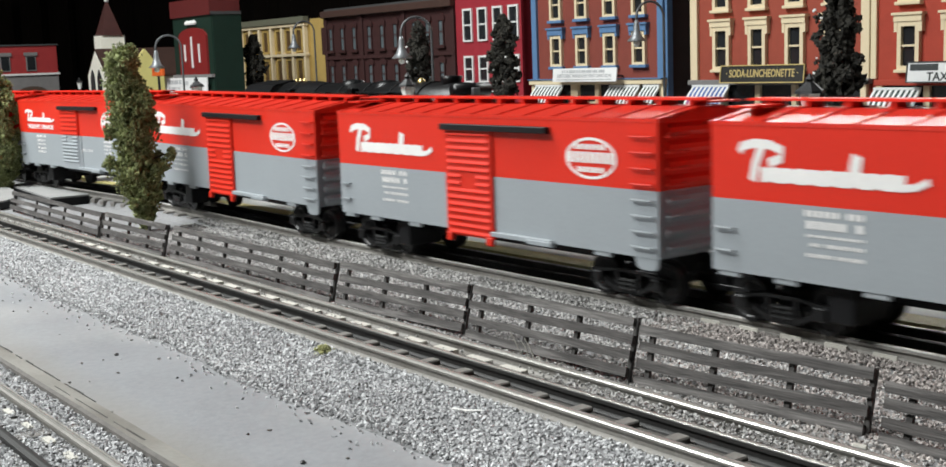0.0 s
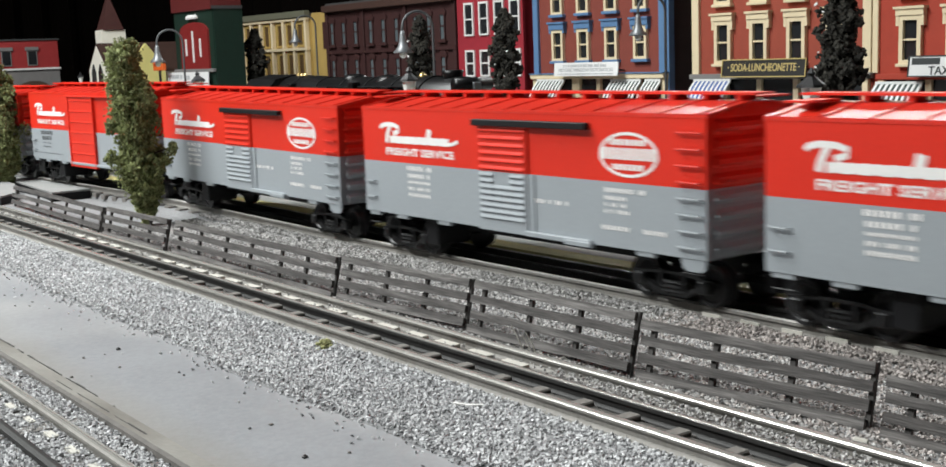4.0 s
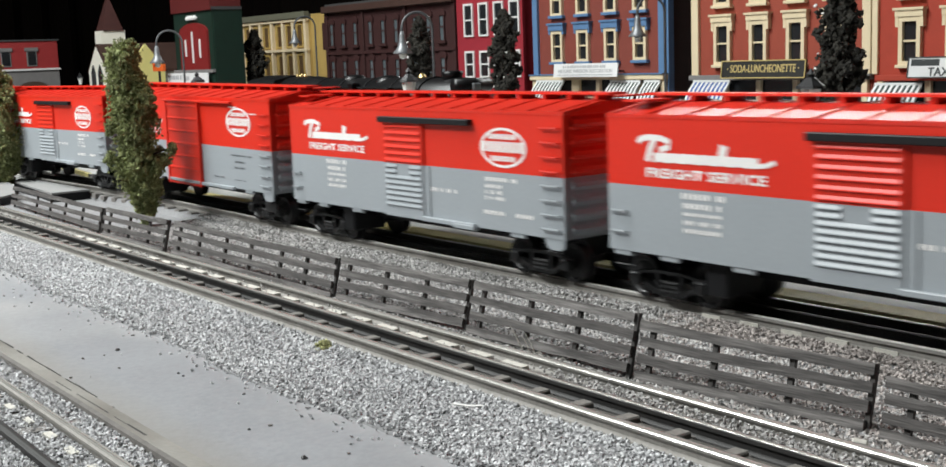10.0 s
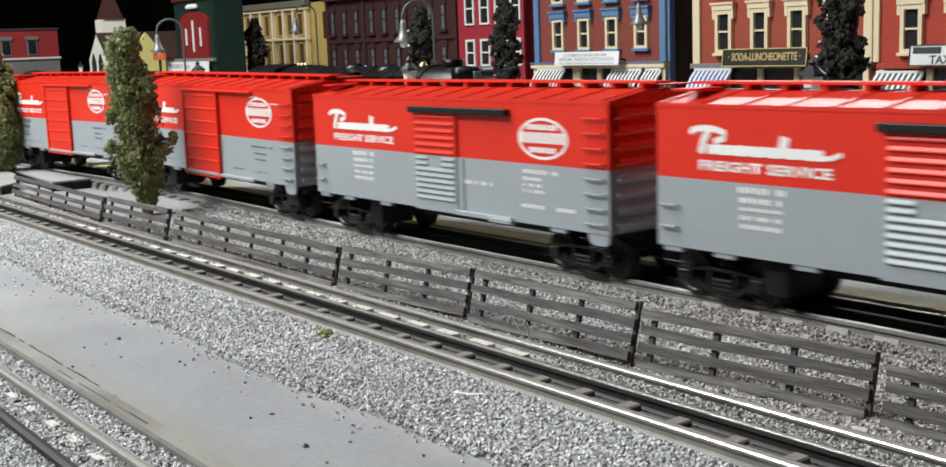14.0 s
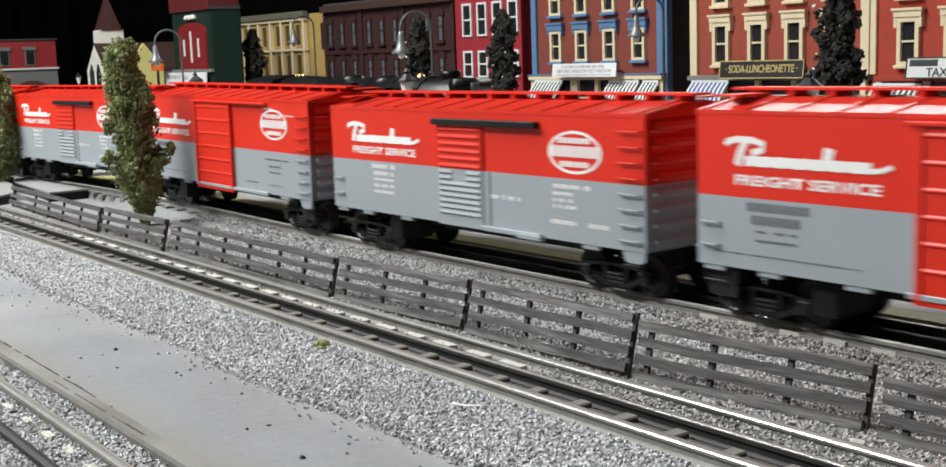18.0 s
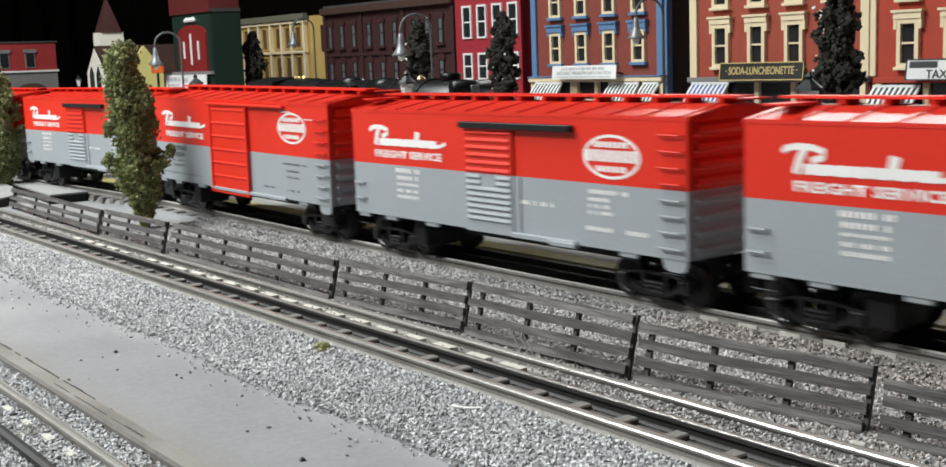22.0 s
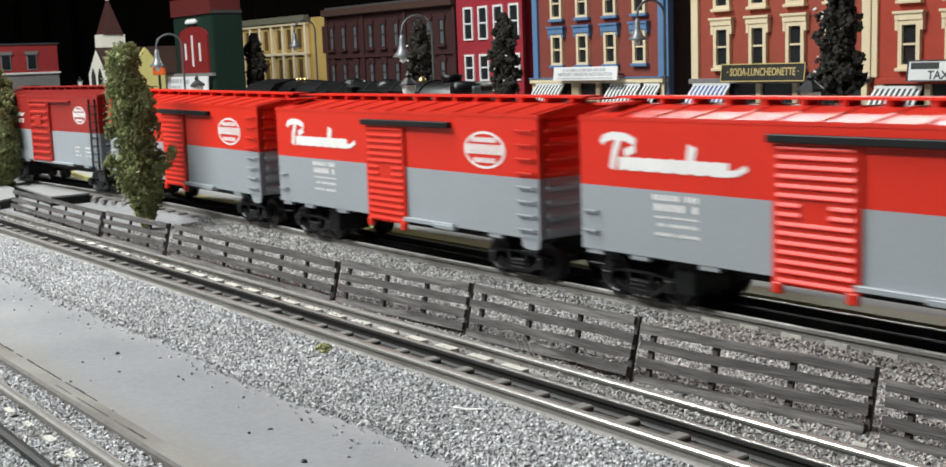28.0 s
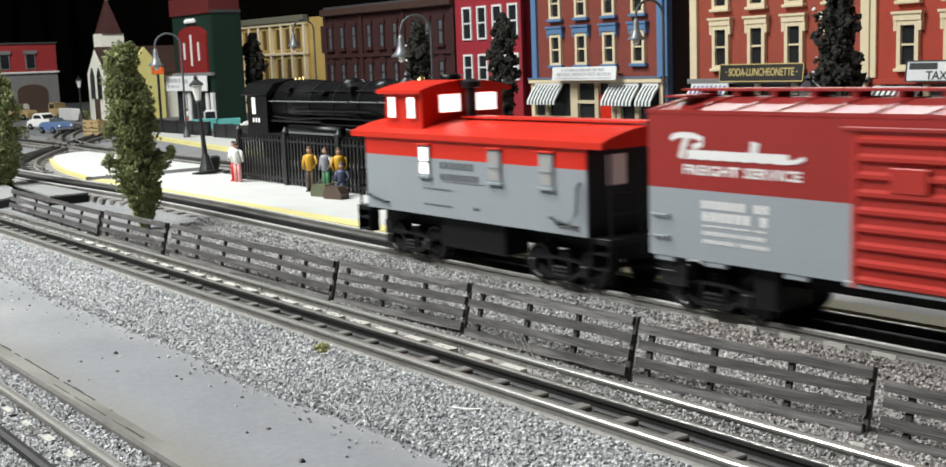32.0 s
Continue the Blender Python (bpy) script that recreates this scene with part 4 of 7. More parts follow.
            part("reporting_mark", data_bars(rows, 4), M["car_white"], c, "white lettering bars", at=m @ pose(-hl, lift, 0))
            if kind == "B":
                part("data_mark", data_bars([(0.154, 0.0395, 0.024, 0.0020), (0.200, 0.0480, 0.028, 0.0020), (0.202, 0.0445, 0.014, 0.0017), (0.202, 0.0415, 0.014, 0.0017), (0.202, 0.0385, 0.016, 0.0017), (0.200, 0.0312, 0.018, 0.0020), (0.226, 0.0312, 0.014, 0.0020)], 5), M["car_white"], c, "white lettering bars", at=m @ pose(-hl, lift, 0))
            if kind == "D":
                part("data_mark", data_bars([(0.205, 0.0400, 0.012, 0.0016), (0.228, 0.0400, 0.022, 0.0016), (0.205, 0.0365, 0.009, 0.0016), (0.228, 0.0365, 0.012, 0.0016), (0.205, 0.0330, 0.012, 0.0016), (0.228, 0.0330, 0.014, 0.0016)], 6), M["car_white"], c, "white lettering bars", at=m @ pose(-hl, lift, 0))
    for o in c.children:
        if o.name.split(".")[0] in ("script_emblem", "oval_emblem", "reporting_mark", "data_mark", "emblem_line"):
            o["kind"] = "stuff"
    return c


def caboose():
    c = thing("caboose", "red and grey caboose with a cupola and lit windows", "freight car")
    hl, hw = 0.0935, CAR_W / 2
    red, grey = M["car_red"], M["car_grey"]
    z0, zs, ze = 0.0270, 0.0578, 0.0690
    part("lower_body", box(-hl, hl, -hw, hw, z0, zs), grey, c, "grey lower body")
    part("upper_body", box(-hl, hl, -hw, hw, zs, ze), red, c, "red upper body")

    def arch(w, z, rise, drop, n=10):
        top = [(-w + 2 * w * k / n, z + rise * (1 - (2 * k / n - 1) ** 2)) for k in range(n + 1)]
        return top + [(w, z - drop), (-w, z - drop)]
    part("roof", prism(arch(hw + 0.002, ze + 0.0015, 0.0062, 0.0030), "x", -hl - 0.0125, hl + 0.0125), red, c, "red curved roof")
    # cupola near the rear end
    cx0, cx1 = -hl + 0.0165, -hl + 0.0525
    part("cupola", box(cx0, cx1, -hw + 0.004, hw - 0.004, ze, 0.0925), red, c, "red cupola")
    part("cupola_roof", prism(arch(hw - 0.0005, 0.0935, 0.0046, 0.0020), "x", cx0 - 0.004, cx1 + 0.004), red, c)
    for x in (cx0 + 0.0055, cx1 - 0.0115):
        w = part("cupola_window", box(x - 0.0008, x + 0.0068, -hw + 0.0028, -hw + 0.0042, 0.0775, 0.0905), red, c)
        part("pane", box(x, x + 0.006, -hw + 0.0024, -hw + 0.0034, 0.0785, 0.0895), M["lit"], w, "lit white window pane")
    for y in (-0.0165, 0.0085):
        w = part("cupola_window", box(cx1, cx1 + 0.0012, y - 0.001, y + 0.0145, 0.0800, 0.0915), red, c)
        part("pane", box(cx1 + 0.0002, cx1 + 0.0016, y, y + 0.0135, 0.0810, 0.0905), M["lit"], w, "lit white window pane")
    part("smoke_pipe", lathe([(0.0026, 0.076), (0.0026, 0.0935), (0.0055, 0.0940), (0.0055, 0.0970), (0.002, 0.0985)], 12, (cx1 + 0.008, 0.0, 0)), M["black"], c, "black smoke pipe")
    part("running_board", box(cx1 + 0.006, hl + 0.011, -0.006, 0.006, ze + 0.0085, ze + 0.0095), red, c)
    for x, lit in ((-0.034, True), (0.027, False), (0.0665, False)):
        w = part("window", box(x - 0.0050, x + 0.0050, -hw - 0.0010, -hw, 0.0482, 0.0645), grey, c, "window frame")
        part("pane", box(x - 0.0037, x + 0.0037, -hw - 0.0013, -hw - 0.0004, 0.0494, 0.0632), M["lit"] if lit else M["dim_pane"], w, "white window pane")
        part("window_sill", box(x - 0.0060, x + 0.0060, -hw - 0.0020, -hw, 0.0472, 0.0482), grey, c)
        part("window_hood", box(x - 0.0058, x + 0.0058, -hw - 0.0020, -hw, 0.0645, 0.0655, 0.0002), red, c, "red hood over the window")
        part("window_bar", box(x - 0.0045, x + 0.0045, -hw - 0.0018, -hw - 0.0010, 0.0555, 0.0563), grey, c)
    part("lettering", data_bars([(-0.020, 0.0545, 0.030, 0.0036), (-0.020, 0.0485, 0.034, 0.0034), (-0.036, 0.0415, 0.026, 0.0010), (-0.036, 0.0330, 0.026, 0.0010), (-0.018, 0.0460, 0.036, 0.0006), (0.006, 0.0335, 0.008, 0.0014)], 7), M["car_black"], c, "dark lettering bars", at=pose(0, -hw - 0.0002, 0))
    for x0, x1 in ((-hl + 0.004, -hl + 0.022), (hl - 0.024, hl - 0.006)):
        part("grab_iron", tube([(x0, -hw, 0.0345), (x0, -hw - 0.002, 0.0345), (x1, -hw - 0.002, 0.0315), (x1, -hw, 0.0315)], 0.0006, 6), M["black"], c, "dark grab iron")
    part("grab_iron", tube([(hl - 0.004, -hw, 0.052), (hl - 0.004, -hw - 0.002, 0.050), (hl - 0.005, -hw - 0.002, 0.038), (hl - 0.010, -hw - 0.002, 0.0325), (hl - 0.020, -hw - 0.001, 0.0315)], 0.0006, 6), M["black"], c, "dark grab iron")
    part("underframe", box(-hl - 0.012, hl + 0.012, -0.012, 0.012, 0.016, z0), M["black"], c, "black underframe")
    part("equipment_box", box(-0.030, 0.026, -0.026, -0.010, 0.010, 0.0262, 0.001), M["black"], c, "black underfloor box")
    for s in (-1, 1):
        m = pose(s * hl, 0, 0, 0, 0, 0 if s > 0 else 180)
        part("end_wall", box(-0.0004, 0.001, -hw + 0.001, hw - 0.001, z0, ze), M["black"], c, "dark end wall", at=m)
        part("end_window", box(0.001, 0.0016, -0.020, -0.008, 0.050, 0.064), M["lantern"], c, at=m)
        part("end_window", box(0.001, 0.0016, 0.008, 0.020, 0.050, 0.064), M["lantern"], c, at=m)
        part("end_platform", box(0.0, 0.014, -hw + 0.002, hw - 0.002, z0 - 0.0030, z0, 0.0004), M["black"], c, at=m)
        for y in (-hw + 0.003, -0.010, 0.010, hw - 0.003):
            part("railing_post", tube([(0.0125, y, z0), (0.0125, y, ze - 0.001 if abs(y) > 0.02 else 0.047)], 0.0007, 6), M["black"], c, at=m)
        for z in (0.038, 0.047):
            for ya, yb in ((-hw + 0.003, -0.010), (0.010, hw - 0.003)):
                part("railing_bar", tube([(0.0125, ya, z), (0.0125, yb, z)], 0.0006, 6), M["black"], c, at=m)
        for y in (-hw + 0.001, hw - 0.008):
            for z in (0.0125, 0.0195):
                part("step_tread", box(0.0024, 0.0126, y, y + 0.007, z, z + 0.001), M["black"], c, at=m)
            for x in (0.0015, 0.0128):
                part("step_side", box(x, x + 0.0007, y, y + 0.007, 0.0120, z0), M["black"], c, at=m)
        piece("coupler", COUPLER, c, pose(s * (hl + 0.010), 0, 0, 0, 0, 0 if s > 0 else 180))
        add_truck(c, s * 0.0640)
    return c


ORDER = "AAABBBCBBBCBBCCBCBBCBAAAAD"
# left end of the first car on the straight at 0 s, and the pitch of the cars
FIRST_X, PITCH, CABOOSE_X = -0.327, 0.292, -7.8455
MODELS = {}
TRAIN = []
for i_, kind_ in enumerate(ORDER):
    centre_ = FIRST_X - i_ * PITCH + CAR_L / 2 + (0.008 if kind_ == "D" else 0.0)
    if kind_ in MODELS:
        car_ = copy_thing(MODELS[kind_], Matrix())
    else:
        car_ = MODELS[kind_] = boxcar(kind_)
    TRAIN.append((car_, centre_, 0.1030, 0.019))
TRAIN.append((caboose(), CABOOSE_X + 0.0935, 0.064, 0.019))


# ---- hall that closes the place ----
def plane_quad(name, pts, material, label, category):
    return tagged(new(name, raw_mesh(name, pts, [(0, 1, 2, 3)], material)), label, category, kind="structure")


def curtain():
    """Black cloth hung in soft folds behind the town."""
    n, verts, faces = 220, [], []
    for i in range(n + 1):
        x = -5.2 + 7.2 * i / n
        y = 1.62 + 0.02 * math.sin(i * 1.1) + 0.008 * math.sin(i * 2.9)
        verts += [(x, y, -0.3), (x, y, 0.50)]
    faces = [(2 * i, 2 * i + 2, 2 * i + 3, 2 * i + 1) for i in range(n)]
    me = raw_mesh("backdrop_curtain", verts, faces, M["cloth"])
    tagged(new("backdrop_curtain", me), "black cloth backdrop hung in folds behind the town", "backdrop", kind="structure")
    verts, n = [], 90
    for i in range(n + 1):
        y = -0.2 + 1.84 * i / n
        x = -4.6 + 0.02 * math.sin(i * 1.2)
        verts += [(x, y, -0.3), (x, y, 0.50)]
    me = raw_mesh("side_curtain", verts, [(2 * i, 2 * i + 2, 2 * i + 3, 2 * i + 1) for i in range(n)], M["cloth"])
    tagged(new("side_curtain", me), "black cloth backdrop across the end of the layout", "backdrop", kind="structure")


curtain()
plane_quad("wall_north", [(-7, 4.5, -1), (5, 4.5, -1), (5, 4.5, 2.2), (-7, 4.5, 2.2)], M["hall"], "plain hall wall", "wall")
plane_quad("wall_south", [(-7, -3.5, -1), (5, -3.5, -1), (5, -3.5, 2.2), (-7, -3.5, 2.2)], M["hall"], "plain hall wall", "wall")
plane_quad("wall_west", [(-7, -3.5, -1), (-7, 4.5, -1), (-7, 4.5, 2.2), (-7, -3.5, 2.2)], M["hall"], "plain hall wall", "wall")
plane_quad("wall_east", [(5, -3.5, -1), (5, 4.5, -1), (5, 4.5, 2.2), (5, -3.5, 2.2)], M["hall"], "plain hall wall", "wall")
plane_quad("floor", [(-7, -3.5, -1), (5, -3.5, -1), (5, 4.5, -1), (-7, 4.5, -1)], M["hall"], "plain dark hall floor", "floor")
plane_quad("ceiling", [(-7, -3.5, 2.2), (5, -3.5, 2.2), (5, 4.5, 2.2), (-7, 4.5, 2.2)], M["ceiling"], "pale hall ceiling", "ceiling")
solid("layout_table", box(-6, 3, -0.9, 2.6, -0.10, -0.02), M["board"], "wooden benchwork under the layout", "table", kind="structure")

# ---- street and sidewalk ----
STREET = -0.0050
solid("street", box(-4.4, 2.5, 0.80, 1.19, -0.012, STREET), M["asphalt"], "grey street in front of the shops", "road", kind="structure")
solid("sidewalk", box(-2.6, 2.5, 1.19, 1.60, -0.012, -0.001, 0.0008), M["b_grey"], "grey sidewalk along the shops", "pavement", kind="structure")
solid("town_square", box(-4.4, -1.95, 0.70, 0.80, -0.012, -0.0051), M["asphalt"], "grey paved square beside the crossing", "road", kind="structure")


# ---- buildings ----
def framed_window(b, x, w, z0, z1, yf, frame, t=0.0045, depth=0.0045, sash=True, sill=None, panes=True, arch=0.0, glass="glass"):
    """A window proud of a wall that faces -y: frame ring, two panes and a sash bar."""
    bm = bmesh.new()
    add_box(bm, x - w / 2, x - w / 2 + t, yf - depth, yf + 0.002, z0, z1)
    add_box(bm, x + w / 2 - t, x + w / 2, yf - depth, yf + 0.002, z0, z1)
    add_box(bm, x - w / 2 + t, x + w / 2 - t, yf - depth, yf + 0.002, z1 - t, z1)
    add_box(bm, x - w / 2 + t, x + w / 2 - t, yf - depth, yf + 0.002, z0, z0 + t * 0.8)
    win = part("window", bm, M[frame], b)
    part("pane", box(x - w / 2 + t * 0.8, x + w / 2 - t * 0.8, yf - 0.0012, yf + 0.001, z0 + t * 0.5, z1 - t * 0.5), M[glass], win, "dark window pane")
    if sash:
        zm = (z0 + z1) / 2
        part("sash_bar", box(x - w / 2 + t, x + w / 2 - t, yf - depth * 0.75, yf, zm - 0.0012, zm + 0.0012), M[frame], win)
    if sill:
        part("window_sill", box(x - w / 2 - 0.004, x + w / 2 + 0.004, yf - depth - 0.003, yf, z0 - 0.0045, z0, 0.0006), M[sill], win)
    return win


def hood(b, x, w, z0, z1, yf, material, drop=0.0):
    """A lintel with small ears."""
    bm = box(x - w / 2, x + w / 2, yf - 0.0075, yf, z0, z1 - 0.002)
    add_box(bm, x - w / 2 - 0.002, x + w / 2 + 0.002, yf - 0.0095, yf, z1 - 0.002, z1 + 0.001)
    if drop:
        add_box(bm, x - w / 2, x - w / 2 + 0.0045, yf - 0.0065, yf, z0 - drop, z0)
        add_box(bm, x + w / 2 - 0.0045, x + w / 2, yf - 0.0065, yf, z0 - drop, z0)
    return part("lintel", bm, M[material], b)


def block(name, label, x0, x1, yf, depth, h, wall, side=None, roof="b_darkgrey"):
    b = thing(name, label, "building")
    part("wall", box(x0, x1, yf, yf + depth, -0.002, h), M[wall], b)
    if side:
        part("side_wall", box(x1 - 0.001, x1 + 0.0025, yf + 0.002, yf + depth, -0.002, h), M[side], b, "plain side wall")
    part("roof", box(x0 - 0.002, x1 + 0.004, yf - 0.002, yf + depth, h, h + 0.006), M[roof], b)
    return b


def awning(b, x0, x1, zt, zb, yf, out, stripes, dark):
    """A striped cloth awning with a scalloped skirt: each stripe a strip of its own."""
    n = stripes * 2 + 1
    w = (x1 - x0) / n
    root = part("awning", box(x0, x1, yf - 0.003, yf, zt - 0.001, zt + 0.002), M["awn_white"], b, "striped awning")
    for k in range(n):
        a = x0 + k * w
        bm = bmesh.new()
        pts = [(yf - 0.001, zt), (yf - out * 0.55, zt - (zt - zb) * 0.42), (yf - out, zb), (yf - out - 0.0004, zb - 0.006), (yf - out + 0.0010, zb - 0.006), (yf - out + 0.0014, zb - 0.001), (yf - 0.001, zt - 0.003)]
        add_prism(bm, pts, "x", a, a + w)
        part("awning_stripe", bm, M["awn_white" if k % 2 == 0 else dark], root)


YF = 1.27

# crimson building with white windows
b_ = block("crimson_building", "crimson brick building with white-framed windows", -1.741, -1.560, YF, 0.16, 0.330, "b_red", "b_red")
for x_ in (-1.7045, -1.662, -1.6195, -1.577):
    for z0_, z1_ in ((0.0690, 0.1150), (0.1395, 0.1965), (0.220, 0.275)):
        framed_window(b_, x_, 0.027, z0_, z1_, YF, "b_white", 0.0035, 0.003)
part("corner_board", box(-1.5605, -1.5555, YF - 0.002, YF + 0.004, 0, 0.33), M["b_red"], b_)

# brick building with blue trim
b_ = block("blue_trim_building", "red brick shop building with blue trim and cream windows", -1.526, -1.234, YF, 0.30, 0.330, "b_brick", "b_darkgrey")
for x_ in (-1.4675, -1.407, -1.3445, -1.2825):
    for z0_, z1_ in ((0.0925, 0.1410), (0.1650, 0.2135), (0.238, 0.286)):
        framed_window(b_, x_, 0.027, z0_, z1_, YF, "b_cream", 0.0048, 0.0055)
        part("window_sill", box(x_ - 0.017, x_ + 0.017, YF - 0.008, YF, z0_ - 0.0045, z0_, 0.0006), M["b_blue"], b_, "blue sill")
        hood(b_, x_, 0.036, z1_ + 0.0005, z1_ + 0.0115, YF, "b_blue", 0.006)
for x0_, x1_ in ((-1.527, -1.515), (-1.2445, -1.2325)):
    part("pilaster", box(x0_, x1_, YF - 0.005, YF + 0.001, 0.070, 0.33, 0.0006), M["b_blue"], b_, "blue pilaster")
part("side_pilaster", box(-1.2345, -1.2285, YF, YF + 0.012, 0.0, 0.33, 0.0006), M["b_blue"], b_, "blue corner pilaster")
part("storefront_band", box(-1.529, -1.229, YF - 0.012, YF, 0.0640, 0.0715, 0.0008), M["b_cream"], b_, "cream storefront cornice")
part("storefront_cap", box(-1.529, -1.229, YF - 0.014, YF, 0.0715, 0.0730), M["b_blue"], b_)
part("shop_glass", box(-1.520, -1.240, YF - 0.0012, YF, 0.004, 0.064), M["glass"], b_, "dark shop window")
for x_ in (-1.524, -1.490, -1.428, -1.4195, -1.372, -1.335, -1.3235, -1.285, -1.235):
    part("shop_post", box(x_ - 0.0042, x_ + 0.0042, YF - 0.007, YF, 0.0, 0.064, 0.0005), M["b_cream"], b_, "cream shop post")
part("shop_rail", box(-1.4195, -1.372, YF - 0.006, YF, 0.0325, 0.0375), M["b_cream"], b_)
part("shop_base", box(-1.524, -1.428, YF - 0.006, YF, -0.002, 0.012), M["b_cream"], b_)
part("shop_door", box(-1.366, -1.341, YF - 0.004, YF, -0.001, 0.046), M["car_red"], b_, "red shop door")
awning(b_, -1.514, -1.447, 0.0620, 0.0370, YF - 0.008, 0.020, 8, "awn_dark")
awning(b_, -1.340, -1.276, 0.0610, 0.0370, YF - 0.008, 0.020, 8, "awn_dark")
awning(b_, -1.268, -1.236, 0.0610, 0.0370, YF - 0.008, 0.020, 4, "awn_dark")


def board_sign(name, label, x0, x1, z0, z1, y, board, tilt=8, frame=None):
    s = thing(name, label, "sign", pose((x0 + x1) / 2, y, (z0 + z1) / 2, -tilt, 0, 0))
    w, h = (x1 - x0) / 2, (z1 - z0) / 2
    part("board", box(-w, w, -0.001, 0.001, -h, h), M[board], s)
    if frame:
        bm = bmesh.new()
        for q in ((-w, w, -h, -h + 0.0012), (-w, w, h - 0.0012, h), (-w, -w + 0.0012, -h, h), (w - 0.0012, w, -h, h)):
            add_box(bm, q[0], q[1], -0.0022, -0.0008, q[2], q[3])
        part("frame", bm, M[frame], s)
    for x in (-w * 0.8, w * 0.8):
        part("bracket", box(x - 0.001, x + 0.001, 0.001, 0.026, -h * 0.2, h * 0.1), M["iron"], s)
    return s


def sign_bars(s, rows, material, seed, pitch=0.0035):
    rng = random.Random(seed)
    bm = bmesh.new()
    for x0, x1, z, h in rows:
        x = x0
        while x < x1:
            w = pitch * rng.uniform(0.6, 1.2)
            add_sheet(bm, [(x, z - h / 2), (min(x + w, x1), z - h / 2), (min(x + w, x1), z + h / 2), (x, z + h / 2)], -0.0013)
            x += w + pitch * rng.choice((0.25, 0.3, 0.8))
    part("lettering", bm, M[material], s)


s_ = board_sign("window_shop_sign", "white shop sign with grey lettering", -1.4495, -1.3055, 0.0690, 0.0895, 1.243, "sign_white", 6)
sign_bars(s_, [(-0.050, 0.046, 0.0052, 0.0042)], "sign_pale_ink", 3)
text_mesh("lettering", "HISTORIC WINDOW RESTORATION", 0.0075, M["sign_pale_ink"], s_, pose(0, -0.0012, -0.0016, 90, 0, 0))
sign_bars(s_, [(-0.062, 0.062, -0.0072, 0.0018)], "sign_pale_ink", 5, 0.002)

# brick building with the luncheonette
b_ = block("luncheonette_building", "orange-red brick shop building with cream window hoods", -1.179, -0.889, YF, 0.30, 0.330, "b_orange", "b_orange")
for x_ in (-1.1235, -1.0615, -1.0005, -0.940):
    for z0_, z1_ in ((0.0830, 0.1400), (0.1630, 0.2200), (0.243, 0.296)):
        framed_window(b_, x_, 0.029, z0_, z1_, YF, "b_cream", 0.0052, 0.006)
        part("window_sill", box(x_ - 0.017, x_ + 0.017, YF - 0.009, YF, z0_ - 0.004, z0_, 0.0006), M["b_cream"], b_)
        hood(b_, x_, 0.037, z1_ + 0.0005, z1_ + 0.010, YF, "b_cream", 0.012)
part("pilaster", box(-1.180, -1.167, YF - 0.005, YF + 0.001, 0.068, 0.33, 0.0006), M["b_cream"], b_, "cream pilaster")
part("pilaster", box(-0.901, -0.8885, YF - 0.005, YF + 0.001, 0.068, 0.33, 0.0006), M["b_cream"], b_, "cream pilaster")
part("storefront_band", box(-1.181, -0.886, YF - 0.010, YF, 0.0620, 0.0690, 0.0008), M["b_grey"], b_, "grey storefront cornice")
part("shop_glass", box(-1.172, -0.896, YF - 0.0012, YF, 0.004, 0.062), M["glass"], b_, "dark shop window")
for x_ in (-1.172, -1.118, -1.060, -1.000, -0.945, -0.896):
    part("shop_post", box(x_ - 0.0042, x_ + 0.0042, YF - 0.006, YF, 0.0, 0.062, 0.0005), M["b_cream"], b_, "cream shop post")
awning(b_, -1.172, -1.105, 0.0605, 0.0370, YF - 0.008, 0.020, 8, "awn_blue")
s_ = board_sign("luncheonette_sign", "black sign with gold lettering", -1.1015, -0.9635, 0.0650, 0.0885, 1.240, "sign_black", 8, "gold")
text_mesh("lettering", "· SODA-LUNCHEONETTE ·", 0.0125, M["gold"], s_, pose(0, -0.0012, 0.0004, 90, 0, 0) @ Matrix.Diagonal((0.80, 1.12, 1, 1)), label="gold lettering")

# bright red building with the tax office
b_ = block("tax_office_building", "bright red brick office building with cream window hoods", -0.8865, -0.560, YF, 0.30, 0.330, "b_cook", "b_cook")
for x_ in (-0.8355, -0.7745, -0.7135, -0.6525, -0.5915):
    for z0_, z1_ in ((0.0790, 0.1345), (0.1580, 0.2140), (0.238, 0.290)):
        framed_window(b_, x_, 0.029, z0_, z1_, YF, "b_cream", 0.0052, 0.006)
        part("window_sill", box(x_ - 0.017, x_ + 0.017, YF - 0.009, YF, z0_ - 0.004, z0_, 0.0006), M["b_cream"], b_)
        hood(b_, x_, 0.037, z1_ + 0.0005, z1_ + 0.010, YF, "b_cream", 0.012)
part("pilaster", box(-0.8875, -0.8795, YF - 0.004, YF + 0.001, 0.068, 0.33, 0.0006), M["b_cream"], b_, "cream pilaster")
part("shop_glass", box(-0.880, -0.566, YF - 0.0012, YF, 0.004, 0.060), M["glass"], b_, "dark shop window")
part("storefront_band", box(-0.880, -0.556, YF - 0.008, YF, 0.0600, 0.0670, 0.0008), M["b_cook"], b_)
for x_ in (-0.874, -0.810, -0.745, -0.680, -0.615, -0.566):
    part("shop_post", box(x_ - 0.0042, x_ + 0.0042, YF - 0.006, YF, 0.0, 0.060, 0.0005), M["b_cream"], b_)
awning(b_, -0.878, -0.815, 0.0560, 0.0330, YF - 0.008, 0.020, 8, "awn_dark")
s_ = board_sign("tax_office_sign", "white office sign with black lettering", -0.8265, -0.714, 0.0635, 0.0880, 1.250, "sign_white", 8, "sign_ink")
text_mesh("lettering", "TAX A", 0.0135, M["sign_ink"], s_, pose(-0.010, -0.0012, -0.0056, 90, 0, 0), 0.0003)
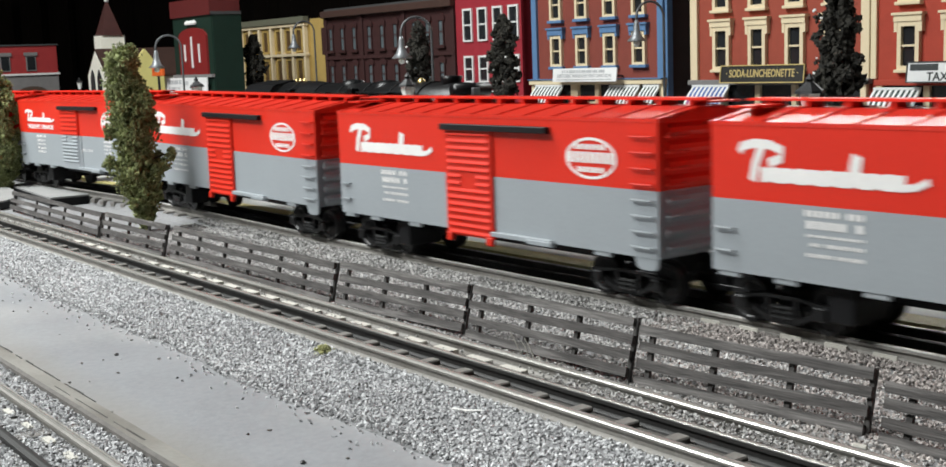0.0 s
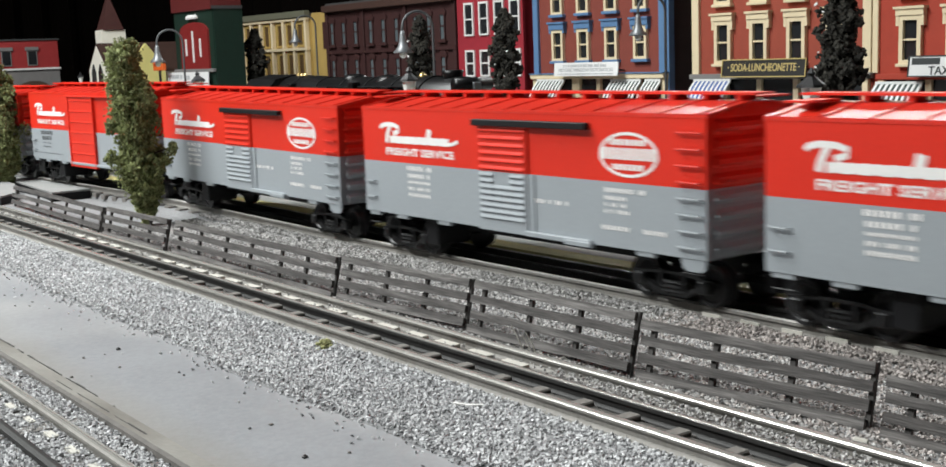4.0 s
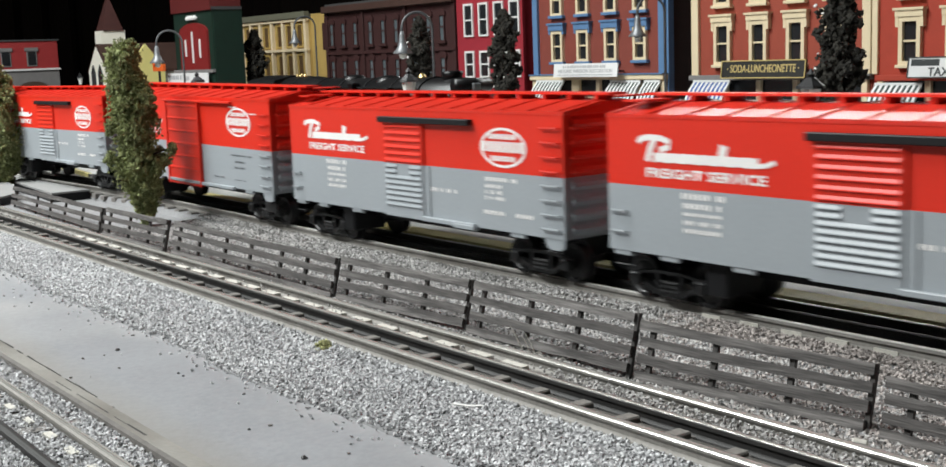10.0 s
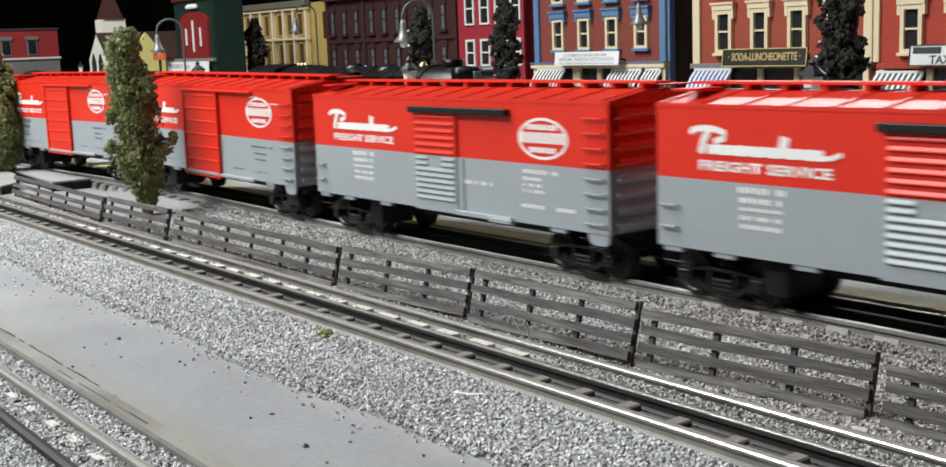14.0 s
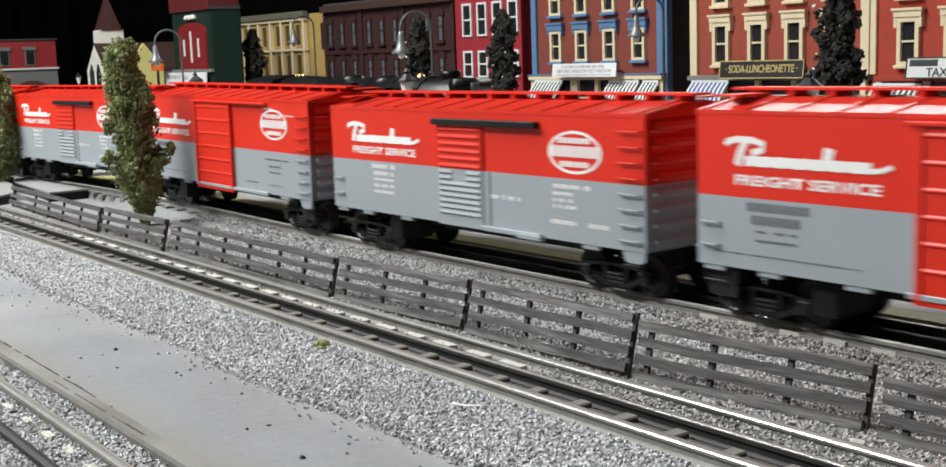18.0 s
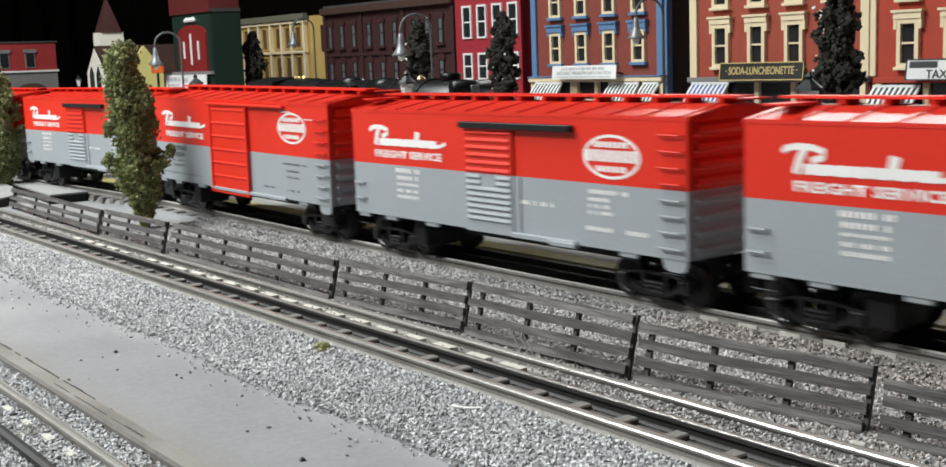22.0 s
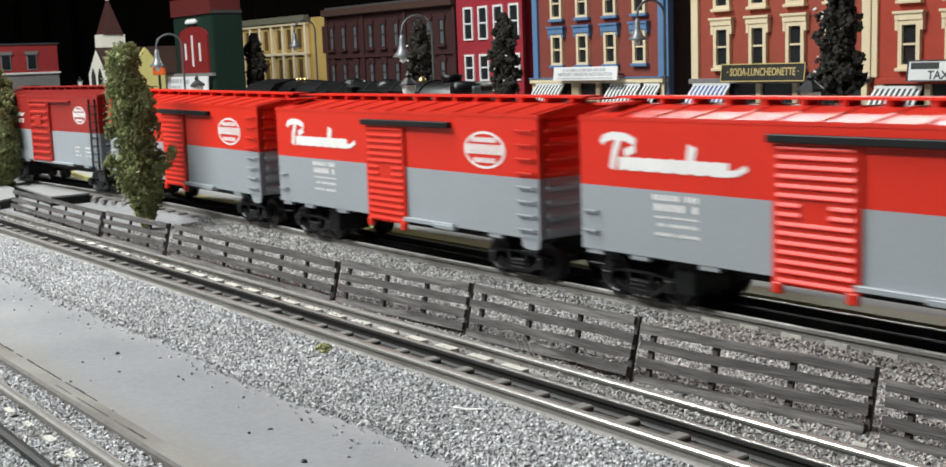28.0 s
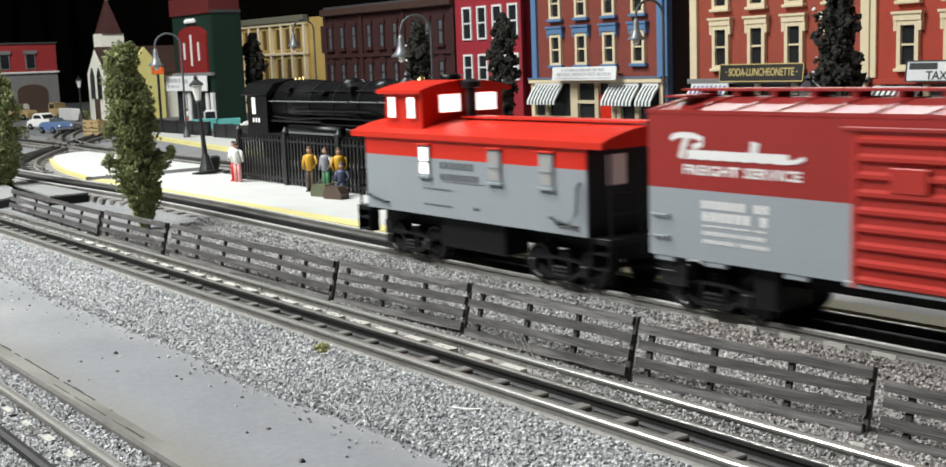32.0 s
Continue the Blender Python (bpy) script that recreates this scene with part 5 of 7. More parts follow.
part("name_bar", box(-0.052, -0.016, -0.0013, -0.0008, 0.0018, 0.0094), M["sign_ink"], s_, "plain dark bar")

# dark brick row
b_ = block("dark_brick_building", "dark brick row building with narrow arched windows", -2.198, -1.7435, YF, 0.20, 0.215, "b_dark", "b_dark")
for x_ in (-2.176, -2.130, -2.084, -2.027, -1.981, -1.935, -1.870, -1.827, -1.785):
    for z0_, z1_ in ((0.0640, 0.1110), (0.1350, 0.1860)):
        framed_window(b_, x_, 0.017, z0_, z1_, YF, "b_dark", 0.0025, 0.003, sill="b_dark", glass="glass_pale")
        part("lintel", prism([(x_ - 0.012, z1_ - 0.006), (x_ + 0.012, z1_ - 0.006), (x_ + 0.012, z1_ + 0.001), (x_ + 0.006, z1_ + 0.006), (x_ - 0.006, z1_ + 0.006), (x_ - 0.012, z1_ + 0.001)], "y", YF - 0.0035, YF), M["b_dark"], b_)
for x_ in (-2.196, -2.056, -1.905, -1.748):
    part("pilaster", box(x_ - 0.005, x_ + 0.005, YF - 0.004, YF, 0.0, 0.215, 0.0006), M["b_dark"], b_)
part("cornice", box(-2.200, -1.742, YF - 0.012, YF, 0.203, 0.2165, 0.001), M["b_roof"], b_, "dark cornice")
part("belt_course", box(-2.198, -1.7435, YF - 0.005, YF, 0.118, 0.124), M["b_dark"], b_)

# ochre building
b_ = block("ochre_building", "ochre two-storey building with tall narrow windows", -2.586, -2.2745, YF, 0.07, 0.2010, "b_yellow", "b_yellow")
for k_, x_ in enumerate((-2.556, -2.510, -2.4645, -2.401, -2.357, -2.310)):
    for z0_, z1_ in ((0.0720, 0.1250), (0.1370, 0.1890)):
        framed_window(b_, x_, 0.031, z0_, z1_, YF, "b_yellow", 0.005, 0.004, sash=False, glass="glass_brown")
for x_ in (-2.582, -2.533, -2.487, -2.431, -2.379, -2.333, -2.279):
    part("pilaster", box(x_ - 0.004, x_ + 0.004, YF - 0.009, YF, 0.0, 0.192, 0.0006), M["b_cream"], b_, "cream pilaster")
for z_ in (0.1285, 0.1920):
    part("belt_course", box(-2.588, -2.272, YF - 0.010, YF, z_, z_ + 0.006, 0.0006), M["b_cream"], b_)
part("cornice", box(-2.590, -2.270, YF - 0.014, YF, 0.1985, 0.2120, 0.001), M["b_olive"], b_, "olive cornice")
part("side_wing", box(-2.2745, -2.200, YF + 0.004, YF + 0.07, 0.0, 0.2060), M["b_yellow"], b_, "ochre side wing")
part("side_window", box(-2.222, -2.208, YF + 0.002, YF + 0.006, 0.130, 0.185), M["b_dark"], b_)

# dark green building with a tall red arch
YG = 1.00
b_ = block("green_building", "dark green building with a tall red arched front", -2.397, -2.2155, YG, 0.062, 0.212, "b_green", "b_green")
part("red_parapet", box(-2.400, -2.213, YG - 0.004, YG + 0.06, 0.212, 0.245), M["b_maroon"], b_, "maroon parapet")
arch_ = [(-2.365, 0.098), (-2.235, 0.098), (-2.235, 0.172)] + [(-2.30 + 0.065 * math.cos(a_), 0.172 + 0.018 * math.sin(a_)) for a_ in np.linspace(0.1, math.pi - 0.1, 9)] + [(-2.365, 0.172)]
part("arch_panel", prism(arch_, "y", YG - 0.004, YG), M["b_maroon2"], b_, "tall red arch panel")
for x_, z0_, z1_ in ((-2.335, 0.125, 0.158), (-2.302, 0.112, 0.173), (-2.268, 0.122, 0.158)):
    part("slit_window", box(x_ - 0.0026, x_ + 0.0026, YG - 0.006, YG - 0.003, z0_, z1_), M["b_white"], b_, "narrow white slit window")
for x_ in (-2.318, -2.303, -2.288):
    part("crest", lathe([(0.006, 0.0), (0.007, 0.003), (0.005, 0.006), (0.001, 0.009)], 10, (x_, YG - 0.003, 0.196)), M["b_white"], b_, "white crest ornament")
part("storefront_band", box(-2.400, -2.213, YG - 0.006, YG, 0.093, 0.099), M["b_grey"], b_)
for x_ in (-2.352, -2.330, -2.245, -2.222):
    part("shop_post", box(x_ - 0.006, x_ + 0.006, YG - 0.005, YG, -0.004, 0.060), M["b_white"], b_, "white shop post")
part("shop_glass", box(-2.390, -2.222, YG - 0.002, YG, 0.0, 0.060), M["glass"], b_)
b_.matrix_world = pose(0.050, 0, 0)
s_ = board_sign("shop_fascia_sign", "white fascia sign with grey lettering", -2.373, -2.178, 0.0635, 0.0930, YG - 0.010, "sign_white", 2)
sign_bars(s_, [(-0.088, -0.020, 0.006, 0.008), (-0.088, -0.030, -0.006, 0.005), (-0.010, 0.010, 0.004, 0.008)], "sign_pale_ink", 9, 0.007)
s_ = thing("orange_shop_display", "small orange rooftop display on a ledge", "sign", pose(-2.372, 0.972, 0))
part("display", box(-0.025, 0.025, -0.004, 0.004, 0.098, 0.112, 0.001), M["f_orange"], s_)
part("finial", lathe([(0.009, 0.112), (0.007, 0.120), (0.002, 0.128)], 10, (-0.012, 0, 0)), M["f_orange"], s_)
part("post", box(-0.002, 0.002, -0.002, 0.002, -0.005, 0.099), M["iron"], s_)

# church
b_ = thing("church", "small white church with a brown steeple", "building")
cx0_, cx1_, cy0_, cy1_ = -2.828, -2.714, 0.985, 1.250
cm_ = (cx0_ + cx1_) / 2
ct_ = cm_ - 0.020
part("nave", prism([(cx0_, -0.006), (cx1_, -0.006), (cx1_, 0.103), (cm_, 0.158), (cx0_, 0.103)], "y", cy0_, cy1_), M["b_ivory"], b_, "ivory nave walls")
for s1_ in (-1, 1):
    xe_ = cm_ + s1_ * 0.066
    part("roof_slope", prism([(cm_, 0.157), (cm_, 0.164), (xe_, 0.102), (xe_, 0.095)] if s1_ > 0 else [(cm_, 0.157), (xe_, 0.095), (xe_, 0.102), (cm_, 0.164)], "y", cy0_ + 0.001, cy1_ + 0.004), M["b_roof"], b_, "dark brown roof slope")
# the wing's yellow is strong light painted over the church's ivory
part("transept", prism([(1.035, -0.006), (1.120, -0.006), (1.120, 0.105), (1.0775, 0.160), (1.035, 0.105)], "x", cx1_, -2.700), M["b_ivory_lit"], b_, "gable wing coloured yellow for the strong light on it")
part("tower", box(ct_ - 0.020, ct_ + 0.020, 1.000, 1.058, 0.115, 0.194), M["b_ivory"], b_, "ivory bell tower")
sp_ = bmesh.new()
bmesh.ops.create_cone(sp_, cap_ends=True, segments=4, radius1=0.034, radius2=0.0015, depth=0.082, matrix=pose(ct_, 1.029, 0.235, 0, 0, 45))
part("spire", sp_, M["b_spire"], b_, "brown pyramid spire")
part("finial", lathe([(0.004, 0.272), (0.006, 0.277), (0.001, 0.288)], 8, (ct_, 1.029, 0)), M["b_white"], b_)
for x_ in (cm_ - 0.022, cm_ + 0.022):
    part("arched_window", prism([(x_ - 0.011, 0.045), (x_ + 0.011, 0.045), (x_ + 0.011, 0.098), (x_, 0.116), (x_ - 0.011, 0.098)], "y", cy0_ - 0.003, cy0_), M["glass"], b_, "pointed dark window")
part("church_door", box(cm_ - 0.014, cm_ + 0.014, cy0_ - 0.003, cy0_, -0.005, 0.045), M["f_brown"], b_)

# firehouse at the end of the street, facing along it
b_ = thing("firehouse", "red brick firehouse with a grey stone ground floor", "building")
XF = -3.28
part("upper_wall", box(XF - 0.16, XF, 0.80, 1.062, 0.112, 0.186), M["b_fire"], b_, "red upper wall")
part("lower_wall", box(XF - 0.16, XF, 0.80, 1.062, -0.006, 0.112), M["b_grey"], b_, "grey stone ground floor")
part("belt_course", box(XF - 0.01, XF + 0.006, 0.80, 1.065, 0.109, 0.114), M["b_white"], b_)
part("roof", box(XF - 0.165, XF + 0.004, 0.795, 1.066, 0.186, 0.190), M["b_darkgrey"], b_)
for y_ in (0.925, 0.992):
    w_ = part("window", box(XF, XF + 0.003, y_ - 0.013, y_ + 0.013, 0.120, 0.163), M["b_grey"], b_)
    part("pane", box(XF + 0.002, XF + 0.0042, y_ - 0.010, y_ + 0.010, 0.123, 0.158), M["glass"], w_)
    part("lintel", box(XF, XF + 0.006, y_ - 0.017, y_ + 0.017, 0.160, 0.169), M["b_grey"], b_)
ar_ = [(0.952, -0.006), (1.030, -0.006), (1.030, 0.062)] + [(0.991 + 0.039 * math.cos(a_), 0.062 + 0.018 * math.sin(a_)) for a_ in np.linspace(0.15, math.pi - 0.15, 9)] + [(0.952, 0.062)]
part("arched_door", prism(ar_, "x", XF, XF + 0.003), M["f_brown"], b_, "brown arched engine door")


# ---- station platforms ----
def platform(name, label, outline, z0, z1, edge, edge_w):
    """A low slab with a painted strip along part of its edge. edge: indices of the outline that carry the strip."""
    p = thing(name, label, "platform", kind="structure")
    part("slab", prism(outline, "z", z0, z1), M["platform"], p)
    bm = bmesh.new()
    rings = []
    for i in edge:
        x, y = outline[i]
        a, b = outline[max(i - 1, edge[0])], outline[min(i + 1, edge[-1])]
        d = Vector((b[0] - a[0], b[1] - a[1])).normalized()
        n = Vector((-d.y, d.x))
        rings.append([bm.verts.new((x - n.x * 0.0015, y - n.y * 0.0015, z0)), bm.verts.new((x - n.x * 0.0015, y - n.y * 0.0015, z1 + 0.0006)), bm.verts.new((x + n.x * edge_w, y + n.y * edge_w, z1 + 0.0006)), bm.verts.new((x + n.x * edge_w, y + n.y * edge_w, z1 - 0.001))])
    for p_, q_ in zip(rings, rings[1:]):
        for k in range(3):
            bm.faces.new((p_[k], p_[k + 1], q_[k + 1], q_[k]))
    bmesh.ops.recalc_face_normals(bm, faces=bm.faces[:])
    part("edge_strip", bm, M["yellow"], p, "yellow painted platform edge")
    return p


platform("station_platform", "white station platform with a yellow edge", [(-1.238, 0.4275), (0.8, 0.4275), (0.8, 0.548), (-1.238, 0.548)], -0.0095, -0.0030, [0, 1], 0.0125)
curve_ = [(-1.280, 0.4370), (-1.40, 0.4520), (-1.50, 0.4720), (-1.60, 0.4990), (-1.66, 0.5250), (-1.700, 0.5600), (-1.698, 0.5850), (-1.67, 0.6020), (-1.40, 0.6020), (-1.280, 0.5900)][::-1]
platform("curved_platform", "white platform piece with a rounded end", curve_, -0.0095, -0.0030, [6, 7, 8, 9], 0.0030)
platform("far_platform", "pale platform across the station track with a yellow edge", [(-2.10, 0.800), (-1.488, 0.7150), (-1.2, 0.690), (1.2, 0.690), (1.2, 0.79), (-2.10, 0.84)], -0.0095, -0.0030, [0, 1, 2, 3], 0.010)
def crossing_slab(label, outline, material):
    """A thin road board over a recess whose shade is a black block."""
    t = thing("crossing_slab", label, "slab")
    part("board", prism(outline, "z", 0.0008, 0.0024), M[material], t)
    cx, cy = sum(p[0] for p in outline) / len(outline), sum(p[1] for p in outline) / len(outline)
    part("support", prism([(cx + (x - cx) * 0.985, cy + (y - cy) * 0.97) for x, y in outline], "z", -0.0080, 0.0008), M["black"], t, "black block painting the shade under the board")
    return t


crossing_slab("grey concrete road crossing board beside the track", [(-1.190, 0.338), (-1.0660, 0.3290), (-1.0660, 0.3640), (-1.230, 0.360), (-1.330, 0.360), (-1.330, 0.350)], "slab_grey")
crossing_slab("pale concrete road crossing board", [(-1.340, 0.2900), (-1.0750, 0.2874), (-1.093, 0.3054), (-1.1800, 0.3300), (-1.340, 0.345)], "slab_grey")


def bent(x0, y0, a0, steps):
    """A line of (x, y, heading) from pieces of (length, turn in degrees), walking towards -x."""
    out, x, y, a = [(x0, y0, -a0)], x0, y0, a0
    for length, turn in steps:
        for _ in range(6):
            a += radians(turn) / 6
            x, y = x - length / 6 * math.cos(a), y + length / 6 * math.sin(a)
            out.append((x, y, -a))
    return out


l_ = bent(-1.42, 0.418, radians(6), [(0.22, 18), (0.22, 8), (0.30, -2), (0.3, -22), (0.4, -8)])
track("crossover_track", "three-rail model track curving across to the far line", l_, [l_[i] for i in range(0, len(l_), 1)])
l_ = bent(-1.62, 0.60, radians(0), [(0.3, 10), (0.3, 12), (0.4, 12), (0.5, 10)])
track("far_curve_track", "three-rail model track curving away behind the platform", l_, l_[::1])


# ---- iron fence on the platform ----
def iron_fence(x0, x1, y, z0, z1):
    f = thing("iron_fence", "black iron picket fence on the platform", "fence")
    for z in (z0 + 0.005, z1 - 0.006):
        part("rail", box(x0, x1, y - 0.0008, y + 0.0008, z, z + 0.0018), M["iron"], f)
    n = int((x1 - x0) / 0.0062)
    pk = mesh_of("picket", prism([(-0.0011, z0 + 0.001), (0.0011, z0 + 0.001), (0.0011, z1 - 0.002), (0.0, z1), (-0.0011, z1 - 0.002)], "y", -0.0009, 0.0009), M["iron"])
    for k in range(n):
        piece("picket", pk, f, pose(x0 + (k + 0.5) * (x1 - x0) / n, y, 0))
    ps = mesh_of("post", add_lathe(box(-0.0028, 0.0028, -0.0028, 0.0028, z0, z1 + 0.002, 0.0004), [(0.0030, z1 + 0.002), (0.0036, z1 + 0.004), (0.001, z1 + 0.008)], 10), M["iron"])
    for k in range(8):
        piece("post", ps, f, pose(x0 + k * (x1 - x0) / 7, y, 0))
    return f


iron_fence(-1.105, -0.42, 0.533, -0.003, 0.0435)


# ---- lamps ----
def gooseneck(x, y, top=0.169, r=0.0205):
    p = thing("gooseneck_street_lamp", "grey gooseneck street lamp with a bell shade", "street lamp", pose(x, y, -0.004), group="gooseneck lamps")
    ax, ay = -0.26, -0.966
    part("base", lathe([(0.006, 0.0), (0.006, 0.004), (0.0035, 0.012), (0.0024, 0.018)], 12), M["lamp_post"], p)
    pts = [(0, 0, 0.015), (0, 0, 0.08), (0, 0, top - r)]
    pts += [(ax * r * (1 - math.cos(a)), ay * r * (1 - math.cos(a)), top - r + r * math.sin(a)) for a in np.linspace(0.25, math.pi, 12)]
    pts += [(ax * 2 * r, ay * 2 * r, top - r - 0.006)]
    part("post", tube(pts, 0.0017, 8), M["lamp_post"], p, smooth=True)
    part("shade", lathe([(0.0022, top - r - 0.003), (0.0036, top - r - 0.008), (0.0044, top - r - 0.016), (0.0070, top - r - 0.024), (0.0125, top - r - 0.030), (0.0118, top - r - 0.031), (0.002, top - r - 0.026)], 18, (ax * 2 * r, ay * 2 * r, 0)), M["lamp_shade"], p, "bell-shaped shade", smooth=True)
    part("bulb", lathe([(0.002, top - r - 0.028), (0.0045, top - r - 0.032), (0.0040, top - r - 0.036), (0.001, top - r - 0.038)], 12, (ax * 2 * r, ay * 2 * r, 0)), M["lantern"], p, "frosted bulb", smooth=True)
    return p


gooseneck(-1.855, 0.802)
gooseneck(-1.274, 0.890)
gooseneck(-2.085, 1.178, 0.198)
gooseneck(-1.138, 1.170, 0.180)


def lantern_post(x, y, z, h, tilt=0.0):
    p = thing("lantern_post", "black iron lantern post with white glass", "street lamp", pose(x, y, z, 0, tilt, 0), group="lantern posts")
    part("base", lathe([(0.0165, 0.0), (0.0165, 0.0018), (0.0085, 0.0028), (0.0066, 0.009), (0.0038, 0.020)], 14), M["iron"], p)
    part("post", lathe([(0.0030, 0.018), (0.0024, 0.04), (0.0020, h * 0.70), (0.0034, h * 0.72), (0.0020, h * 0.74)], 10), M["iron"], p)
    part("lantern", lathe([(0.0028, h * 0.74), (0.0062, h * 0.90), (0.0020, h * 0.905)], 6), M["lantern"], p, "white lantern glass")
    part("cap", lathe([(0.0082, h * 0.890), (0.0078, h * 0.905), (0.0046, h * 0.930), (0.0030, h * 0.945), (0.0016, h * 0.955), (0.0028, h * 0.968), (0.0014, h * 0.984), (0.0004, h)], 8), M["iron"], p, "black lantern cap")
    return p


lantern_post(-1.2000, 0.5390, -0.003, 0.106, -8)
lantern_post(-2.790, 0.950, -0.005, 0.105)
lantern_post(-0.8120, 0.5420, -0.003, 0.104)
lantern_post(-0.4180, 0.5420, -0.003, 0.0985)
solid("planter_tub", lathe([(0.0065, 0.0), (0.0085, 0.007), (0.0088, 0.014), (0.0070, 0.0155)], 14, (-1.232, 0.560, -0.003)), M["iron"], "round black planter tub beside the lantern post", "planter")


# ---- trees: trunk, limbs and clumped foliage ----
def clumped_tree(name, label, x, y, z, h, r, seed, material, count, size, group="", profile=None, trunk=0.05):
    rng = random.Random(seed)
    t = thing(name, label, "tree", pose(x, y, z), group)
    bm = tube([(0, 0, -0.002), (0.0008, 0.0005, h * 0.3), (-0.0006, 0, h * 0.65), (0, 0, h * 0.93)], h * 0.016, 7, h * 0.004)
    for k in range(9):
        a, u = rng.uniform(0, 6.28), rng.uniform(0.2, 0.8)
        add_tube(bm, [(0, 0, h * u), (r * 0.4 * math.cos(a), r * 0.4 * math.sin(a), h * (u + 0.06)), (r * 0.8 * math.cos(a), r * 0.8 * math.sin(a), h * (u + 0.10))], h * 0.006, 5, h * 0.002)
    part("trunk", bm, M["bark"], t)
    prof = profile or (lambda u: (0.30 + 0.70 * min(1.0, u / 0.34)) * (1.0 if u < 0.72 else 1.0 - 0.72 * ((u - 0.72) / 0.28) ** 1.3))
    lobes = [(rng.uniform(0, 6.28), rng.uniform(0.02, 0.98), rng.uniform(0.75, 1.05)) for _ in range(60)]
    verts, faces = [], []
    base = [(1, 0, 0), (-1, 0, 0), (0, 1, 0), (0, -1, 0), (0, 0, 1), (0, 0, -1)]
    tri = [(0, 2, 4), (2, 1, 4), (1, 3, 4), (3, 0, 4), (2, 0, 5), (1, 2, 5), (3, 1, 5), (0, 3, 5)]
    made = 0
    while made < count:
        u = rng.random()
        a = rng.uniform(0, 6.28)
        bump = 0.58
        for la, lu, lr in lobes:
            d = abs((a - la + math.pi) % (2 * math.pi) - math.pi)
            bump = max(bump, lr * 1.18 * math.exp(-(d * 1.7) ** 2 - ((u - lu) * 15) ** 2))
        rr = r * prof(u) * bump * rng.uniform(0.3, 1.0) ** 0.4
        if noise.noise((rr * math.cos(a) * 90 + seed, rr * math.sin(a) * 90, u * h * 90)) < -0.30:
            continue
        cx, cy, cz = rr * math.cos(a), rr * math.sin(a), h * (trunk + (1 - trunk) * u)
        s = size * rng.uniform(0.5, 1.3)
        m = Euler((rng.uniform(0, 6), rng.uniform(0, 6), rng.uniform(0, 6))).to_matrix()
        n0 = len(verts)
        for b in base:
            v = m @ Vector((b[0] * s * rng.uniform(0.5, 1.2), b[1] * s * rng.uniform(0.5, 1.2), b[2] * s * rng.uniform(0.4, 1.0)))
            verts.append((v.x + cx, v.y + cy, v.z + cz))
        faces += [tuple(n0 + i for i in f) for f in tri]
        made += 1
    c = new("crown", raw_mesh("crown", verts, faces, M[material]))
    c.parent = t
    c["kind"] = "stuff"
    return t


